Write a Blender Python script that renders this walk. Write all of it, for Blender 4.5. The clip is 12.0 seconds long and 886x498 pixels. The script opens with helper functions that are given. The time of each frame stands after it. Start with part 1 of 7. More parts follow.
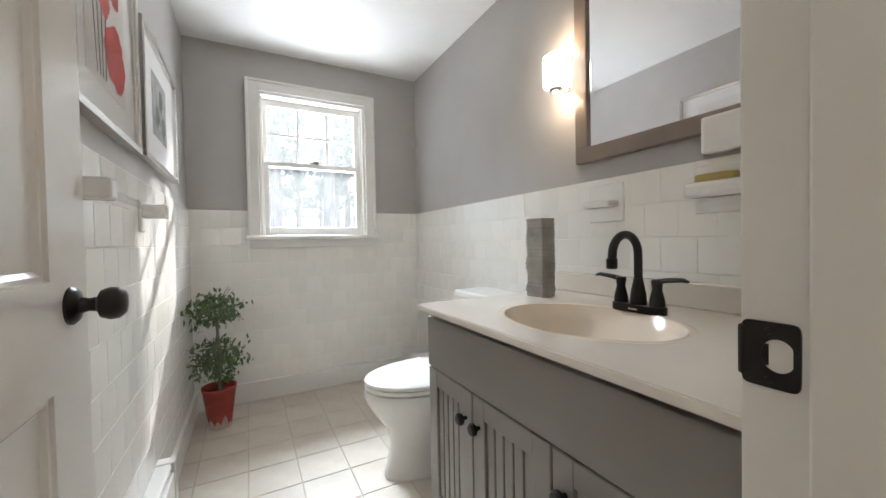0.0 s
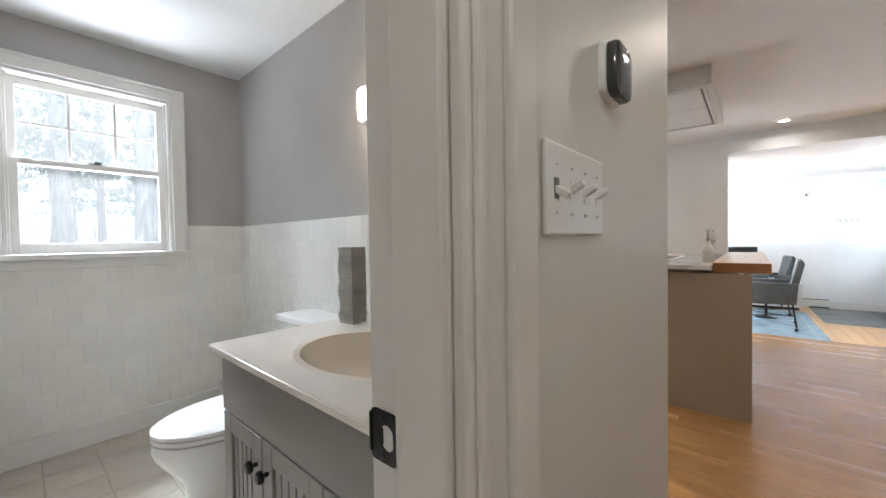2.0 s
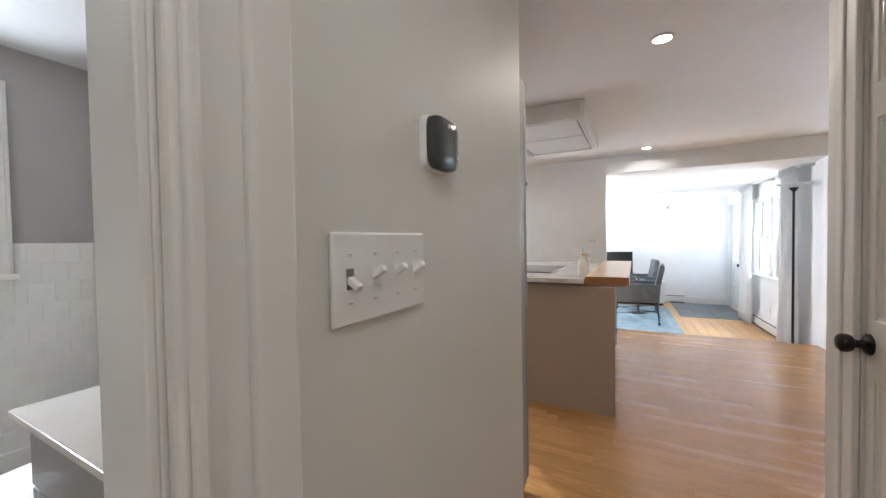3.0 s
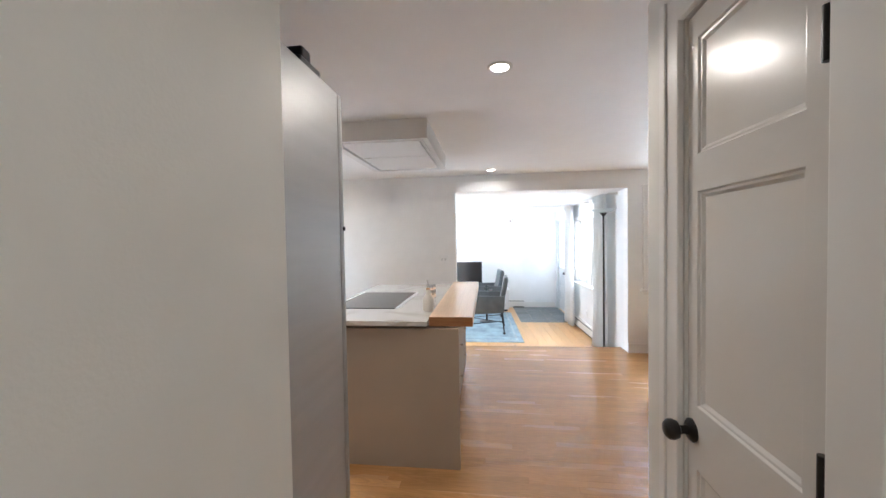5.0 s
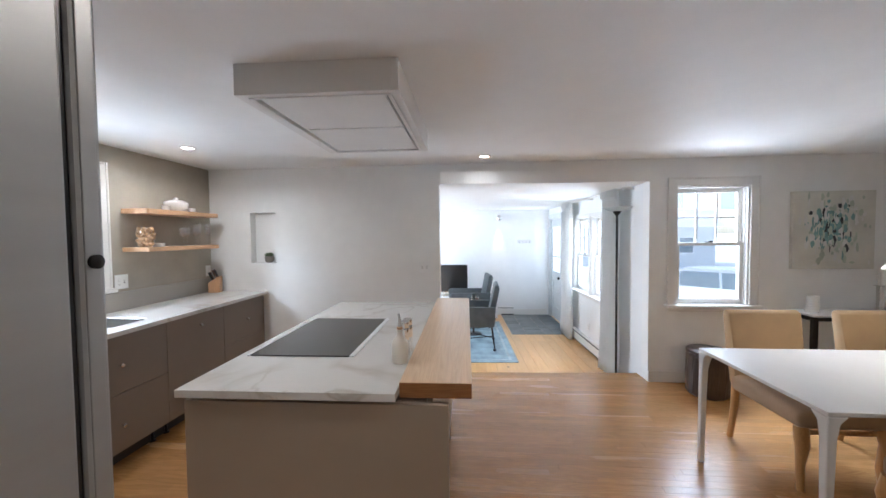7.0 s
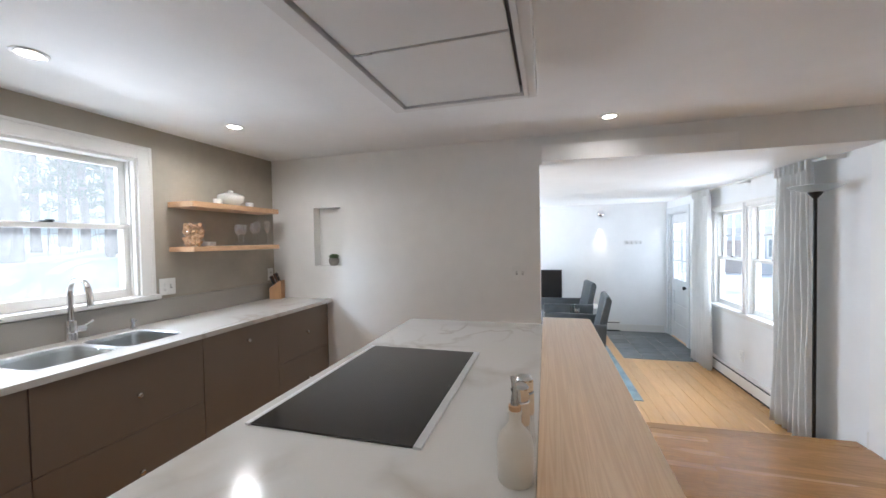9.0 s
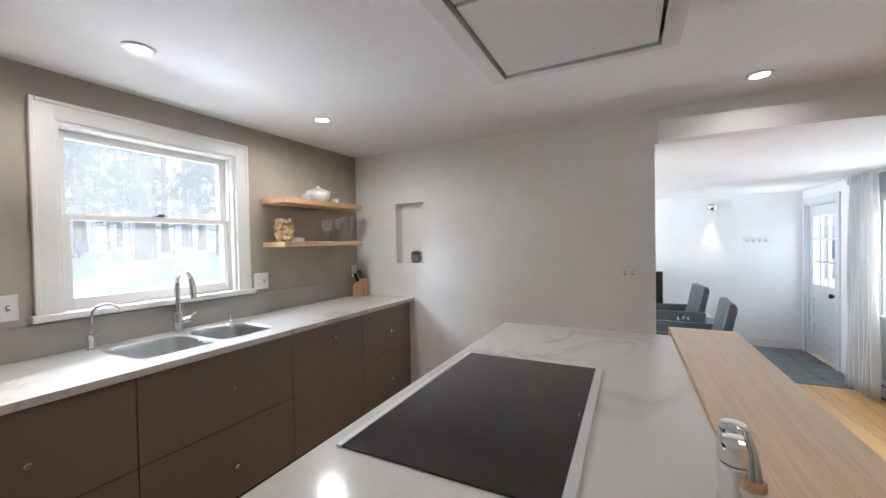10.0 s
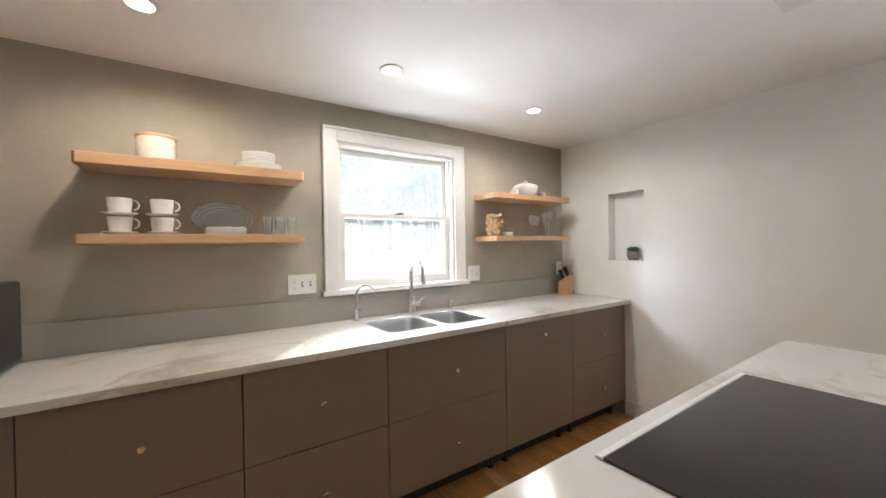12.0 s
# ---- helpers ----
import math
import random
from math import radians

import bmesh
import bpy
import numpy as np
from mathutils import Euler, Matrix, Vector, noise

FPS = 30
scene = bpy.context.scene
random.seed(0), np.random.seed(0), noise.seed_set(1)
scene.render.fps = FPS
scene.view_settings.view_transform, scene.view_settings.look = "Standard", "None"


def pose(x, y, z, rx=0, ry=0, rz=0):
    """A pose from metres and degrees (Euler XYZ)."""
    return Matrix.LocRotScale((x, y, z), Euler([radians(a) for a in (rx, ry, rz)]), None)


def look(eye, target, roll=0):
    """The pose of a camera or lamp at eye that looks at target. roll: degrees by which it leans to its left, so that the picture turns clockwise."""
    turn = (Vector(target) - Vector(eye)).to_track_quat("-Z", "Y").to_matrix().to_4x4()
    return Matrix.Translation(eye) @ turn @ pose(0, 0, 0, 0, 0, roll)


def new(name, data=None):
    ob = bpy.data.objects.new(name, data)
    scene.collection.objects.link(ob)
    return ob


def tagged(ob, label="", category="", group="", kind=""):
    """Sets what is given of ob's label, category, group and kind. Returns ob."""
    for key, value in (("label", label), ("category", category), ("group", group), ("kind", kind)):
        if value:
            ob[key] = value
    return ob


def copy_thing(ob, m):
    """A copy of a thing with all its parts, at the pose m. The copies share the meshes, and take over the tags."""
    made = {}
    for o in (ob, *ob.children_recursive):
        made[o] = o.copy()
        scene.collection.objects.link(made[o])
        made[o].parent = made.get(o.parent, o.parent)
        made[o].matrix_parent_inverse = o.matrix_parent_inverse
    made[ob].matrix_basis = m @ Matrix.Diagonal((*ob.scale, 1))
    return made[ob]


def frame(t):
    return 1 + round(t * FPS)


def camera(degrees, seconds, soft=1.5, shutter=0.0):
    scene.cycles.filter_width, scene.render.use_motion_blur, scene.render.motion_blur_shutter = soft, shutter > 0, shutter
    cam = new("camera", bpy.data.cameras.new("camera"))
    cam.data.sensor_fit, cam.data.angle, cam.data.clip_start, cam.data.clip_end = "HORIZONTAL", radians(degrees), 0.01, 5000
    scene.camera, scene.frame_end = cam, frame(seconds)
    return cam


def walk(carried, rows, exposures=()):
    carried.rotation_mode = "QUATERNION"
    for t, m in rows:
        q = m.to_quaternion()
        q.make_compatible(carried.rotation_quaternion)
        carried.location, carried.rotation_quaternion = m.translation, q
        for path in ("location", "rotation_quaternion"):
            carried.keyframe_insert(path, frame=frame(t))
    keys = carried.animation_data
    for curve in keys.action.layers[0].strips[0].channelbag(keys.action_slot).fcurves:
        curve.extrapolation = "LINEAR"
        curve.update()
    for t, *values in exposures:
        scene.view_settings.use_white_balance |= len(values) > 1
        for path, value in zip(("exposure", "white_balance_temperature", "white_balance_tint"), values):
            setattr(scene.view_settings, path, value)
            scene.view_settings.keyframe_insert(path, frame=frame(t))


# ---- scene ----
cam = camera(100.4, 12.0)
PATH = [
    (0, (0.095, 0.096, 0.995), (1.031, 1.863, 0.956), -1.1),
    (0.5, (0.123, 0.066, 1.01), (1.201, 1.75, 0.969), -1.1),
    (1, (0.158, 0.033, 1.033), (1.383, 1.614, 0.99), -1.0),
    (1.5, (0.188, -0.003, 1.058), (1.563, 1.449, 1.016), -0.9),
    (2, (0.22, -0.051, 1.094), (1.732, 1.258, 1.049), -0.9),
    (2.5, (0.256, -0.108, 1.131), (1.898, 1.032, 1.081), -0.8),
    (3, (0.314, -0.172, 1.201), (2.072, 0.78, 1.152), -0.9),
    (3.5, (0.389, -0.235, 1.279), (2.244, 0.509, 1.227), -0.7),
    (3.7, (0.423, -0.26, 1.306), (2.306, 0.412, 1.254), -0.8),
    (5.3, (0.903, -0.212, 1.431), (2.891, -0.003, 1.375), -0.9),
    (5.5, (0.999, -0.219, 1.439), (2.989, -0.034, 1.382), -0.9),
    (6, (1.235, -0.183, 1.456), (3.228, -0.024, 1.4), -0.9),
    (6.5, (1.463, -0.13, 1.475), (3.456, 0.023, 1.412), -0.7),
    (6.7, (1.547, -0.119, 1.487), (3.54, 0.033, 1.416), -0.6),
    (8.3, (2.263, 0.035, 1.46), (4.232, 0.386, 1.402), -0.8),
    (8.5, (2.347, 0.064, 1.456), (4.305, 0.469, 1.399), -0.8),
    (9, (2.517, 0.148, 1.425), (4.433, 0.721, 1.378), -1.0),
    (9.5, (2.63, 0.274, 1.41), (4.491, 1.007, 1.37), -1.0),
    (10, (2.702, 0.358, 1.387), (4.473, 1.286, 1.351), -1.1),
    (10.5, (2.745, 0.412, 1.364), (4.383, 1.561, 1.338), -1.1),
    (11, (2.747, 0.451, 1.354), (4.23, 1.793, 1.333), -1.1),
    (11.5, (2.715, 0.496, 1.349), (4.03, 2.003, 1.329), -1.0),
    (12, (2.684, 0.535, 1.343), (3.794, 2.199, 1.329), -1.0),
]
walk(cam, [(t, look(eye, target, roll)) for t, eye, target, roll in PATH], [(0, 1.75, 6050, 10), (1.5, 1.65, 5900, 10), (3.5, 1.8, 5600, 10), (5.5, 1.95, 5500, 10), (6.5, 1.6, 5400, 10), (9.0, 1.2, 5600, 10), (11, 1.15, 5850, 10), (12, 1.45, 6050, 10)])

# ---- light ----
world = bpy.data.worlds.new("world")
scene.world = world
world.use_nodes = True
SUN_DIR = Vector((-0.62, -0.78, -0.52)).normalized()
sky = world.node_tree.nodes.new("ShaderNodeTexSky")
sky.sky_type = "NISHITA"
sky.sun_disc = False
sky.sun_elevation = math.asin(-SUN_DIR.z)
sky.sun_rotation = math.atan2(-SUN_DIR.x, -SUN_DIR.y)
background = world.node_tree.nodes["Background"]
background.inputs["Strength"].default_value = 0.10
world.node_tree.links.new(sky.outputs["Color"], background.inputs["Color"])

sun_data = bpy.data.lights.new("sun", "SUN")
sun_data.energy, sun_data.angle, sun_data.color = 2.6, radians(0.5), (1.0, 0.95, 0.87)
sun = new("sun", sun_data)
sun.matrix_world = Matrix.Translation((0, 0, 30)) @ SUN_DIR.to_track_quat("-Z", "Y").to_matrix().to_4x4()


def window_light(name, at, toward, width, height, watts, color=(0.90, 0.96, 1.0)):
    """An area lamp that stands in for daylight through one opening."""
    data = bpy.data.lights.new(name, "AREA")
    data.shape, data.size, data.size_y, data.energy, data.color = "RECTANGLE", width, height, watts, color
    ob = new(name, data)
    ob.matrix_world = look(at, Vector(at) + Vector(toward))
    return ob


def bulb(name, at, watts, color=(1.0, 0.78, 0.55), radius=0.03, cone=None):
    data = bpy.data.lights.new(name, "SPOT" if cone else "POINT")
    data.energy, data.color, data.shadow_soft_size = watts, color, radius
    if cone:
        data.spot_size, data.spot_blend = radians(cone), 0.5
    ob = new(name, data)
    ob.location = at
    return ob


# ---- materials ----
def material(name, color, rough=0.5, metal=0.0, vary=0.06, scale=6.0, bump=0.0, bump_scale=60.0, spec=0.5, coat=0.0, stretch=(1, 1, 1), per_piece=0.0, fine=0.0):
    """A surface with large blotches and fine grain in colour, relief and gloss."""
    m = bpy.data.materials.new(name)
    m.use_nodes = True
    nt = m.node_tree
    b = nt.nodes["Principled BSDF"]
    b.inputs["Metallic"].default_value = metal
    b.inputs["Specular IOR Level"].default_value = spec
    b.inputs["Coat Weight"].default_value = coat
    b.inputs["Coat Roughness"].default_value = 0.08
    co = nt.nodes.new("ShaderNodeTexCoord")
    mp = nt.nodes.new("ShaderNodeMapping")
    mp.inputs["Scale"].default_value = stretch
    nt.links.new(co.outputs["Object"], mp.inputs["Vector"])
    n1 = nt.nodes.new("ShaderNodeTexNoise")
    n1.inputs["Scale"].default_value, n1.inputs["Detail"].default_value = scale, 5
    nt.links.new(mp.outputs["Vector"], n1.inputs["Vector"])
    n2 = nt.nodes.new("ShaderNodeTexNoise")
    n2.inputs["Scale"].default_value, n2.inputs["Detail"].default_value = bump_scale, 4
    nt.links.new(mp.outputs["Vector"], n2.inputs["Vector"])
    ramp = nt.nodes.new("ShaderNodeValToRGB")
    ramp.color_ramp.elements[0].position, ramp.color_ramp.elements[1].position = 0.3, 0.7
    ramp.color_ramp.elements[0].color = (*[max(0.0, c * (1 - vary)) for c in color], 1)
    ramp.color_ramp.elements[1].color = (*[min(1.0, c * (1 + vary)) for c in color], 1)
    nt.links.new(n1.outputs["Fac"], ramp.inputs["Fac"])
    out = ramp.outputs["Color"]
    if fine or per_piece:
        hsv = nt.nodes.new("ShaderNodeHueSaturation")
        nt.links.new(out, hsv.inputs["Color"])
        total = nt.nodes.new("ShaderNodeMath")
        total.operation = "ADD"
        for slot, (source, amount) in enumerate(((n2.outputs["Fac"], fine), (None, per_piece))):
            r = nt.nodes.new("ShaderNodeMapRange")
            r.inputs["To Min"].default_value, r.inputs["To Max"].default_value = 0.5 - amount, 0.5 + amount
            if source is None:
                info = nt.nodes.new("ShaderNodeObjectInfo")
                geo = nt.nodes.new("ShaderNodeNewGeometry")
                mix = nt.nodes.new("ShaderNodeMath")
                mix.operation = "ADD"
                frac = nt.nodes.new("ShaderNodeMath")
                frac.operation = "FRACT"
                nt.links.new(info.outputs["Random"], mix.inputs[0])
                nt.links.new(geo.outputs["Random Per Island"], mix.inputs[1])
                nt.links.new(mix.outputs[0], frac.inputs[0])
                source = frac.outputs[0]
            nt.links.new(source, r.inputs["Value"])
            nt.links.new(r.outputs["Result"], total.inputs[slot])
        nt.links.new(total.outputs[0], hsv.inputs["Value"])
        out = hsv.outputs["Color"]
    nt.links.new(out, b.inputs["Base Color"])
    rr = nt.nodes.new("ShaderNodeMapRange")
    rr.inputs["To Min"].default_value, rr.inputs["To Max"].default_value = max(0.02, rough * 0.94), min(1.0, rough * 1.06)
    nt.links.new(n1.outputs["Fac"], rr.inputs["Value"])
    nt.links.new(rr.outputs["Result"], b.inputs["Roughness"])
    if bump:
        bp = nt.nodes.new("ShaderNodeBump")
        bp.inputs["Strength"].default_value, bp.inputs["Distance"].default_value = bump, 0.004
        nt.links.new(n2.outputs["Fac"], bp.inputs["Height"])
        nt.links.new(bp.outputs["Normal"], b.inputs["Normal"])
    return m


def glow(name, color, strength):
    m = material(name, (0.9, 0.88, 0.84), 0.4)
    b = m.node_tree.nodes["Principled BSDF"]
    b.inputs["Emission Color"].default_value = (*color, 1)
    b.inputs["Emission Strength"].default_value = strength
    return m


def glass(name, color=(1, 1, 1), rough=0.0, ior=1.45):
    m = bpy.data.materials.new(name)
    m.use_nodes = True
    b = m.node_tree.nodes["Principled BSDF"]
    b.inputs["Base Color"].default_value = (*color, 1)
    b.inputs["Transmission Weight"].default_value = 1.0
    b.inputs["Roughness"].default_value, b.inputs["IOR"].default_value = rough, ior
    return m


def wood(name, light, dark, along, rough=0.4, per_piece=0.08, knots=False, ring=9.0, long=0.12):
    """Timber with grain along one axis (0, 1 or 2)."""
    m = material(name, light, rough, vary=0.1, scale=3.0, bump=0.12, bump_scale=40, stretch=[long if k == along else 1.0 for k in range(3)], per_piece=per_piece, fine=0.07)
    nt = m.node_tree
    ramp = [n for n in nt.nodes if n.type == "VALTORGB"][0]
    hsv = [n for n in nt.nodes if n.type == "HUE_SAT"][0]
    mp = [n for n in nt.nodes if n.type == "MAPPING"][0]
    info = nt.nodes.new("ShaderNodeObjectInfo")
    shift = nt.nodes.new("ShaderNodeVectorMath")
    shift.operation = "SCALE"
    nt.links.new(info.outputs["Location"], shift.inputs[0])
    shift.inputs["Scale"].default_value = 3.7
    nt.links.new(shift.outputs["Vector"], mp.inputs["Location"])
    wv = nt.nodes.new("ShaderNodeTexNoise")
    wv.inputs["Scale"].default_value, wv.inputs["Detail"].default_value, wv.inputs["Distortion"].default_value = ring, 3, 1.6
    nt.links.new(mp.outputs["Vector"], wv.inputs["Vector"])
    band = nt.nodes.new("ShaderNodeMath")
    band.operation = "PINGPONG"
    times = nt.nodes.new("ShaderNodeMath")
    times.operation = "MULTIPLY"
    times.inputs[1].default_value = 9.0
    nt.links.new(wv.outputs["Fac"], times.inputs[0])
    nt.links.new(times.outputs[0], band.inputs[0])
    band.inputs[1].default_value = 0.5
    mix = nt.nodes.new("ShaderNodeMixRGB")
    scale = nt.nodes.new("ShaderNodeMath")
    scale.operation = "MULTIPLY"
    scale.inputs[1].default_value = 1.1
    nt.links.new(band.outputs[0], scale.inputs[0])
    nt.links.new(scale.outputs[0], mix.inputs["Fac"])
    nt.links.new(ramp.outputs["Color"], mix.inputs["Color1"])
    mix.inputs["Color2"].default_value = (*dark, 1)
    last = mix.outputs["Color"]
    if knots:
        vo = nt.nodes.new("ShaderNodeTexVoronoi")
        vo.inputs["Scale"].default_value = 4.2
        place = nt.nodes.new("ShaderNodeMapping")
        place.inputs["Scale"].default_value = [0.75 if k == along else 1.0 for k in range(3)]
        nt.links.new(co_of(nt), place.inputs["Vector"])
        nt.links.new(shift.outputs["Vector"], place.inputs["Location"])
        nt.links.new(place.outputs["Vector"], vo.inputs["Vector"])
        kr = nt.nodes.new("ShaderNodeValToRGB")
        kr.color_ramp.elements[0].position, kr.color_ramp.elements[1].position = 0.05, 0.10
        kr.color_ramp.elements[0].color, kr.color_ramp.elements[1].color = (1, 1, 1, 1), (0, 0, 0, 1)
        nt.links.new(vo.outputs["Distance"], kr.inputs["Fac"])
        mk = nt.nodes.new("ShaderNodeMixRGB")
        nt.links.new(kr.outputs["Color"], mk.inputs["Fac"])
        nt.links.new(last, mk.inputs["Color1"])
        mk.inputs["Color2"].default_value = (0.16, 0.06, 0.02, 1)
        last = mk.outputs["Color"]
    nt.links.new(last, hsv.inputs["Color"])
    return m


def marble(name):
    """White quartz with soft grey-brown veins."""
    m = material(name, (0.74, 0.72, 0.68), 0.16, vary=0.03, scale=2.0)
    nt = m.node_tree
    b = nt.nodes["Principled BSDF"]
    ramp = [n for n in nt.nodes if n.type == "VALTORGB"][0]
    mp = [n for n in nt.nodes if n.type == "MAPPING"][0]
    last = ramp.outputs["Color"]
    for size, width, strength, tint in ((0.75, 0.05, 0.85, (0.50, 0.45, 0.38, 1)), (1.5, 0.024, 0.65, (0.48, 0.43, 0.36, 1))):
        ns = nt.nodes.new("ShaderNodeTexNoise")
        ns.inputs["Scale"].default_value, ns.inputs["Detail"].default_value, ns.inputs["Distortion"].default_value = size, 5, 0.9
        nt.links.new(mp.outputs["Vector"], ns.inputs["Vector"])
        sub = nt.nodes.new("ShaderNodeMath")
        sub.operation = "SUBTRACT"
        sub.inputs[1].default_value = 0.53
        nt.links.new(ns.outputs["Fac"], sub.inputs[0])
        ab = nt.nodes.new("ShaderNodeMath")
        ab.operation = "ABSOLUTE"
        nt.links.new(sub.outputs[0], ab.inputs[0])
        r = nt.nodes.new("ShaderNodeMapRange")
        r.inputs["From Max"].default_value, r.inputs["To Min"].default_value, r.inputs["To Max"].default_value = width, strength, 0.0
        nt.links.new(ab.outputs[0], r.inputs["Value"])
        fade = nt.nodes.new("ShaderNodeTexNoise")
        fade.inputs["Scale"].default_value = 1.7
        nt.links.new(co_of(nt), fade.inputs["Vector"])
        fr = nt.nodes.new("ShaderNodeMapRange")
        fr.inputs["From Min"].default_value, fr.inputs["From Max"].default_value = 0.45, 0.62
        nt.links.new(fade.outputs["Fac"], fr.inputs["Value"])
        mul = nt.nodes.new("ShaderNodeMath")
        mul.operation = "MULTIPLY"
        nt.links.new(r.outputs["Result"], mul.inputs[0])
        nt.links.new(fr.outputs["Result"], mul.inputs[1])
        mix = nt.nodes.new("ShaderNodeMixRGB")
        nt.links.new(mul.outputs[0], mix.inputs["Fac"])
        nt.links.new(last, mix.inputs["Color1"])
        mix.inputs["Color2"].default_value = tint
        last = mix.outputs["Color"]
    nt.links.new(last, b.inputs["Base Color"])
    return m


def co_of(nt):
    return [n for n in nt.nodes if n.type == "TEX_COORD"][0].outputs["Object"]


WHITE_WALL = material("white_wall_paint", (0.87, 0.86, 0.83), 0.55, vary=0.02, bump=0.08, bump_scale=180)
HALL_WALL = material("hall_wall_paint", (0.75, 0.735, 0.685), 0.5, vary=0.02, bump=0.08, bump_scale=180)
LIVING_WALL = material("living_wall_paint", (0.85, 0.85, 0.84), 0.6, vary=0.02, bump=0.08, bump_scale=180)
GREY_WALL = material("grey_wall_paint", (0.47, 0.45, 0.43), 0.5, vary=0.03, bump=0.08, bump_scale=180)
PLASTER = material("olive_plaster", (0.42, 0.38, 0.305), 0.55, vary=0.14, scale=2.6, bump=0.12, bump_scale=35, fine=0.03)
CEILING = material("ceiling_paint", (0.88, 0.875, 0.86), 0.7, vary=0.015, bump=0.06, bump_scale=150)
TRIM = material("white_trim_paint", (0.80, 0.78, 0.74), 0.32, vary=0.008, bump=0.04, bump_scale=50)
DOOR_PAINT = material("gloss_door_paint", (0.74, 0.71, 0.66), 0.24, vary=0.01, bump=0.06, bump_scale=40)
GREY_DOOR = material("pale_grey_door_paint", (0.66, 0.68, 0.68), 0.35, vary=0.03, bump=0.05)
TILE = material("white_glazed_tile", (0.86, 0.84, 0.79), 0.12, vary=0.03, bump=0.05, bump_scale=14, per_piece=0.025)
GROUT = material("tile_grout", (0.82, 0.80, 0.75), 0.85, vary=0.06, bump=0.3, bump_scale=200)
FLOOR_TILE = material("beige_floor_tile", (0.60, 0.54, 0.46), 0.35, vary=0.07, scale=9, bump=0.1, bump_scale=70, per_piece=0.03, fine=0.03)
FLOOR_GROUT = material("floor_grout", (0.50, 0.45, 0.385), 0.9, vary=0.1, bump=0.3, bump_scale=200)
OAK = wood("oak_floor", (0.54, 0.29, 0.105), (0.37, 0.18, 0.06), 1, 0.27, 0.10, ring=7)
PINE = wood("pine_floor", (0.68, 0.41, 0.17), (0.55, 0.28, 0.10), 0, 0.3, 0.07, knots=True, ring=5)
SHELF_WOOD = wood("maple_shelf", (0.66, 0.42, 0.24), (0.54, 0.32, 0.17), 0, 0.45, 0.03)
BAR_WOOD = wood("fir_bar_top", (0.79, 0.58, 0.37), (0.66, 0.43, 0.23), 0, 0.3, 0.02, ring=16, long=0.035)
BLOCK_WOOD = wood("knife_block_wood", (0.55, 0.33, 0.17), (0.42, 0.23, 0.11), 2, 0.5)
CHAIR_WOOD = wood("honey_chair_wood", (0.55, 0.31, 0.12), (0.40, 0.20, 0.07), 2, 0.35)
DARK_WOOD = wood("dark_carved_wood", (0.06, 0.035, 0.025), (0.02, 0.012, 0.01), 2, 0.3)
QUARTZ = marble("veined_quartz")
CABINET = material("taupe_lacquer", (0.235, 0.185, 0.145), 0.42, vary=0.03, scale=3, bump=0.03, bump_scale=90)
# near black, so the shade of seams and toe kicks is in the colour
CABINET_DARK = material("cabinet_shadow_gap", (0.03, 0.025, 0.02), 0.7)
ISLAND_PANEL = material("taupe_laminate_panel", (0.40, 0.32, 0.24), 0.5, vary=0.04, scale=2)
STEEL = material("brushed_steel", (0.38, 0.38, 0.375), 0.42, 0.45, vary=0.05, scale=2, bump=0.05, bump_scale=120, stretch=(1, 1, 12))
SINK_STEEL = material("sink_steel", (0.62, 0.62, 0.61), 0.28, 1.0, vary=0.05)
CHROME = material("polished_chrome", (0.80, 0.80, 0.80), 0.07, 1.0, vary=0.02)
NICKEL = material("satin_nickel", (0.66, 0.64, 0.60), 0.25, 1.0)
HOOD_WHITE = material("matt_white_steel", (0.78, 0.765, 0.74), 0.65, vary=0.02)
BLACK_METAL = material("oil_rubbed_bronze", (0.025, 0.022, 0.02), 0.32, 0.6, vary=0.2, scale=20)
BLACK_GLASS = material("ceramic_hob_glass", (0.022, 0.020, 0.019), 0.14, vary=0.05, spec=0.6)
BLACK_PLASTIC = material("black_plastic", (0.02, 0.02, 0.022), 0.35)
WHITE_PLASTIC = material("white_plastic", (0.86, 0.855, 0.83), 0.3)
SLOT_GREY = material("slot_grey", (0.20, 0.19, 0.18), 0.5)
PORCELAIN = material("white_porcelain", (0.83, 0.82, 0.79), 0.09, vary=0.015)
CREAM_MARBLE = material("cultured_marble", (0.78, 0.72, 0.64), 0.12, vary=0.02)
VANITY_PAINT = material("grey_vanity_paint", (0.245, 0.223, 0.197), 0.33, vary=0.03)
MIRROR = material("mirror_silver", (0.92, 0.92, 0.92), 0.02, 1.0, vary=0.0)
MIRROR_FRAME = material("taupe_frame_paint", (0.25, 0.20, 0.165), 0.35, vary=0.06)


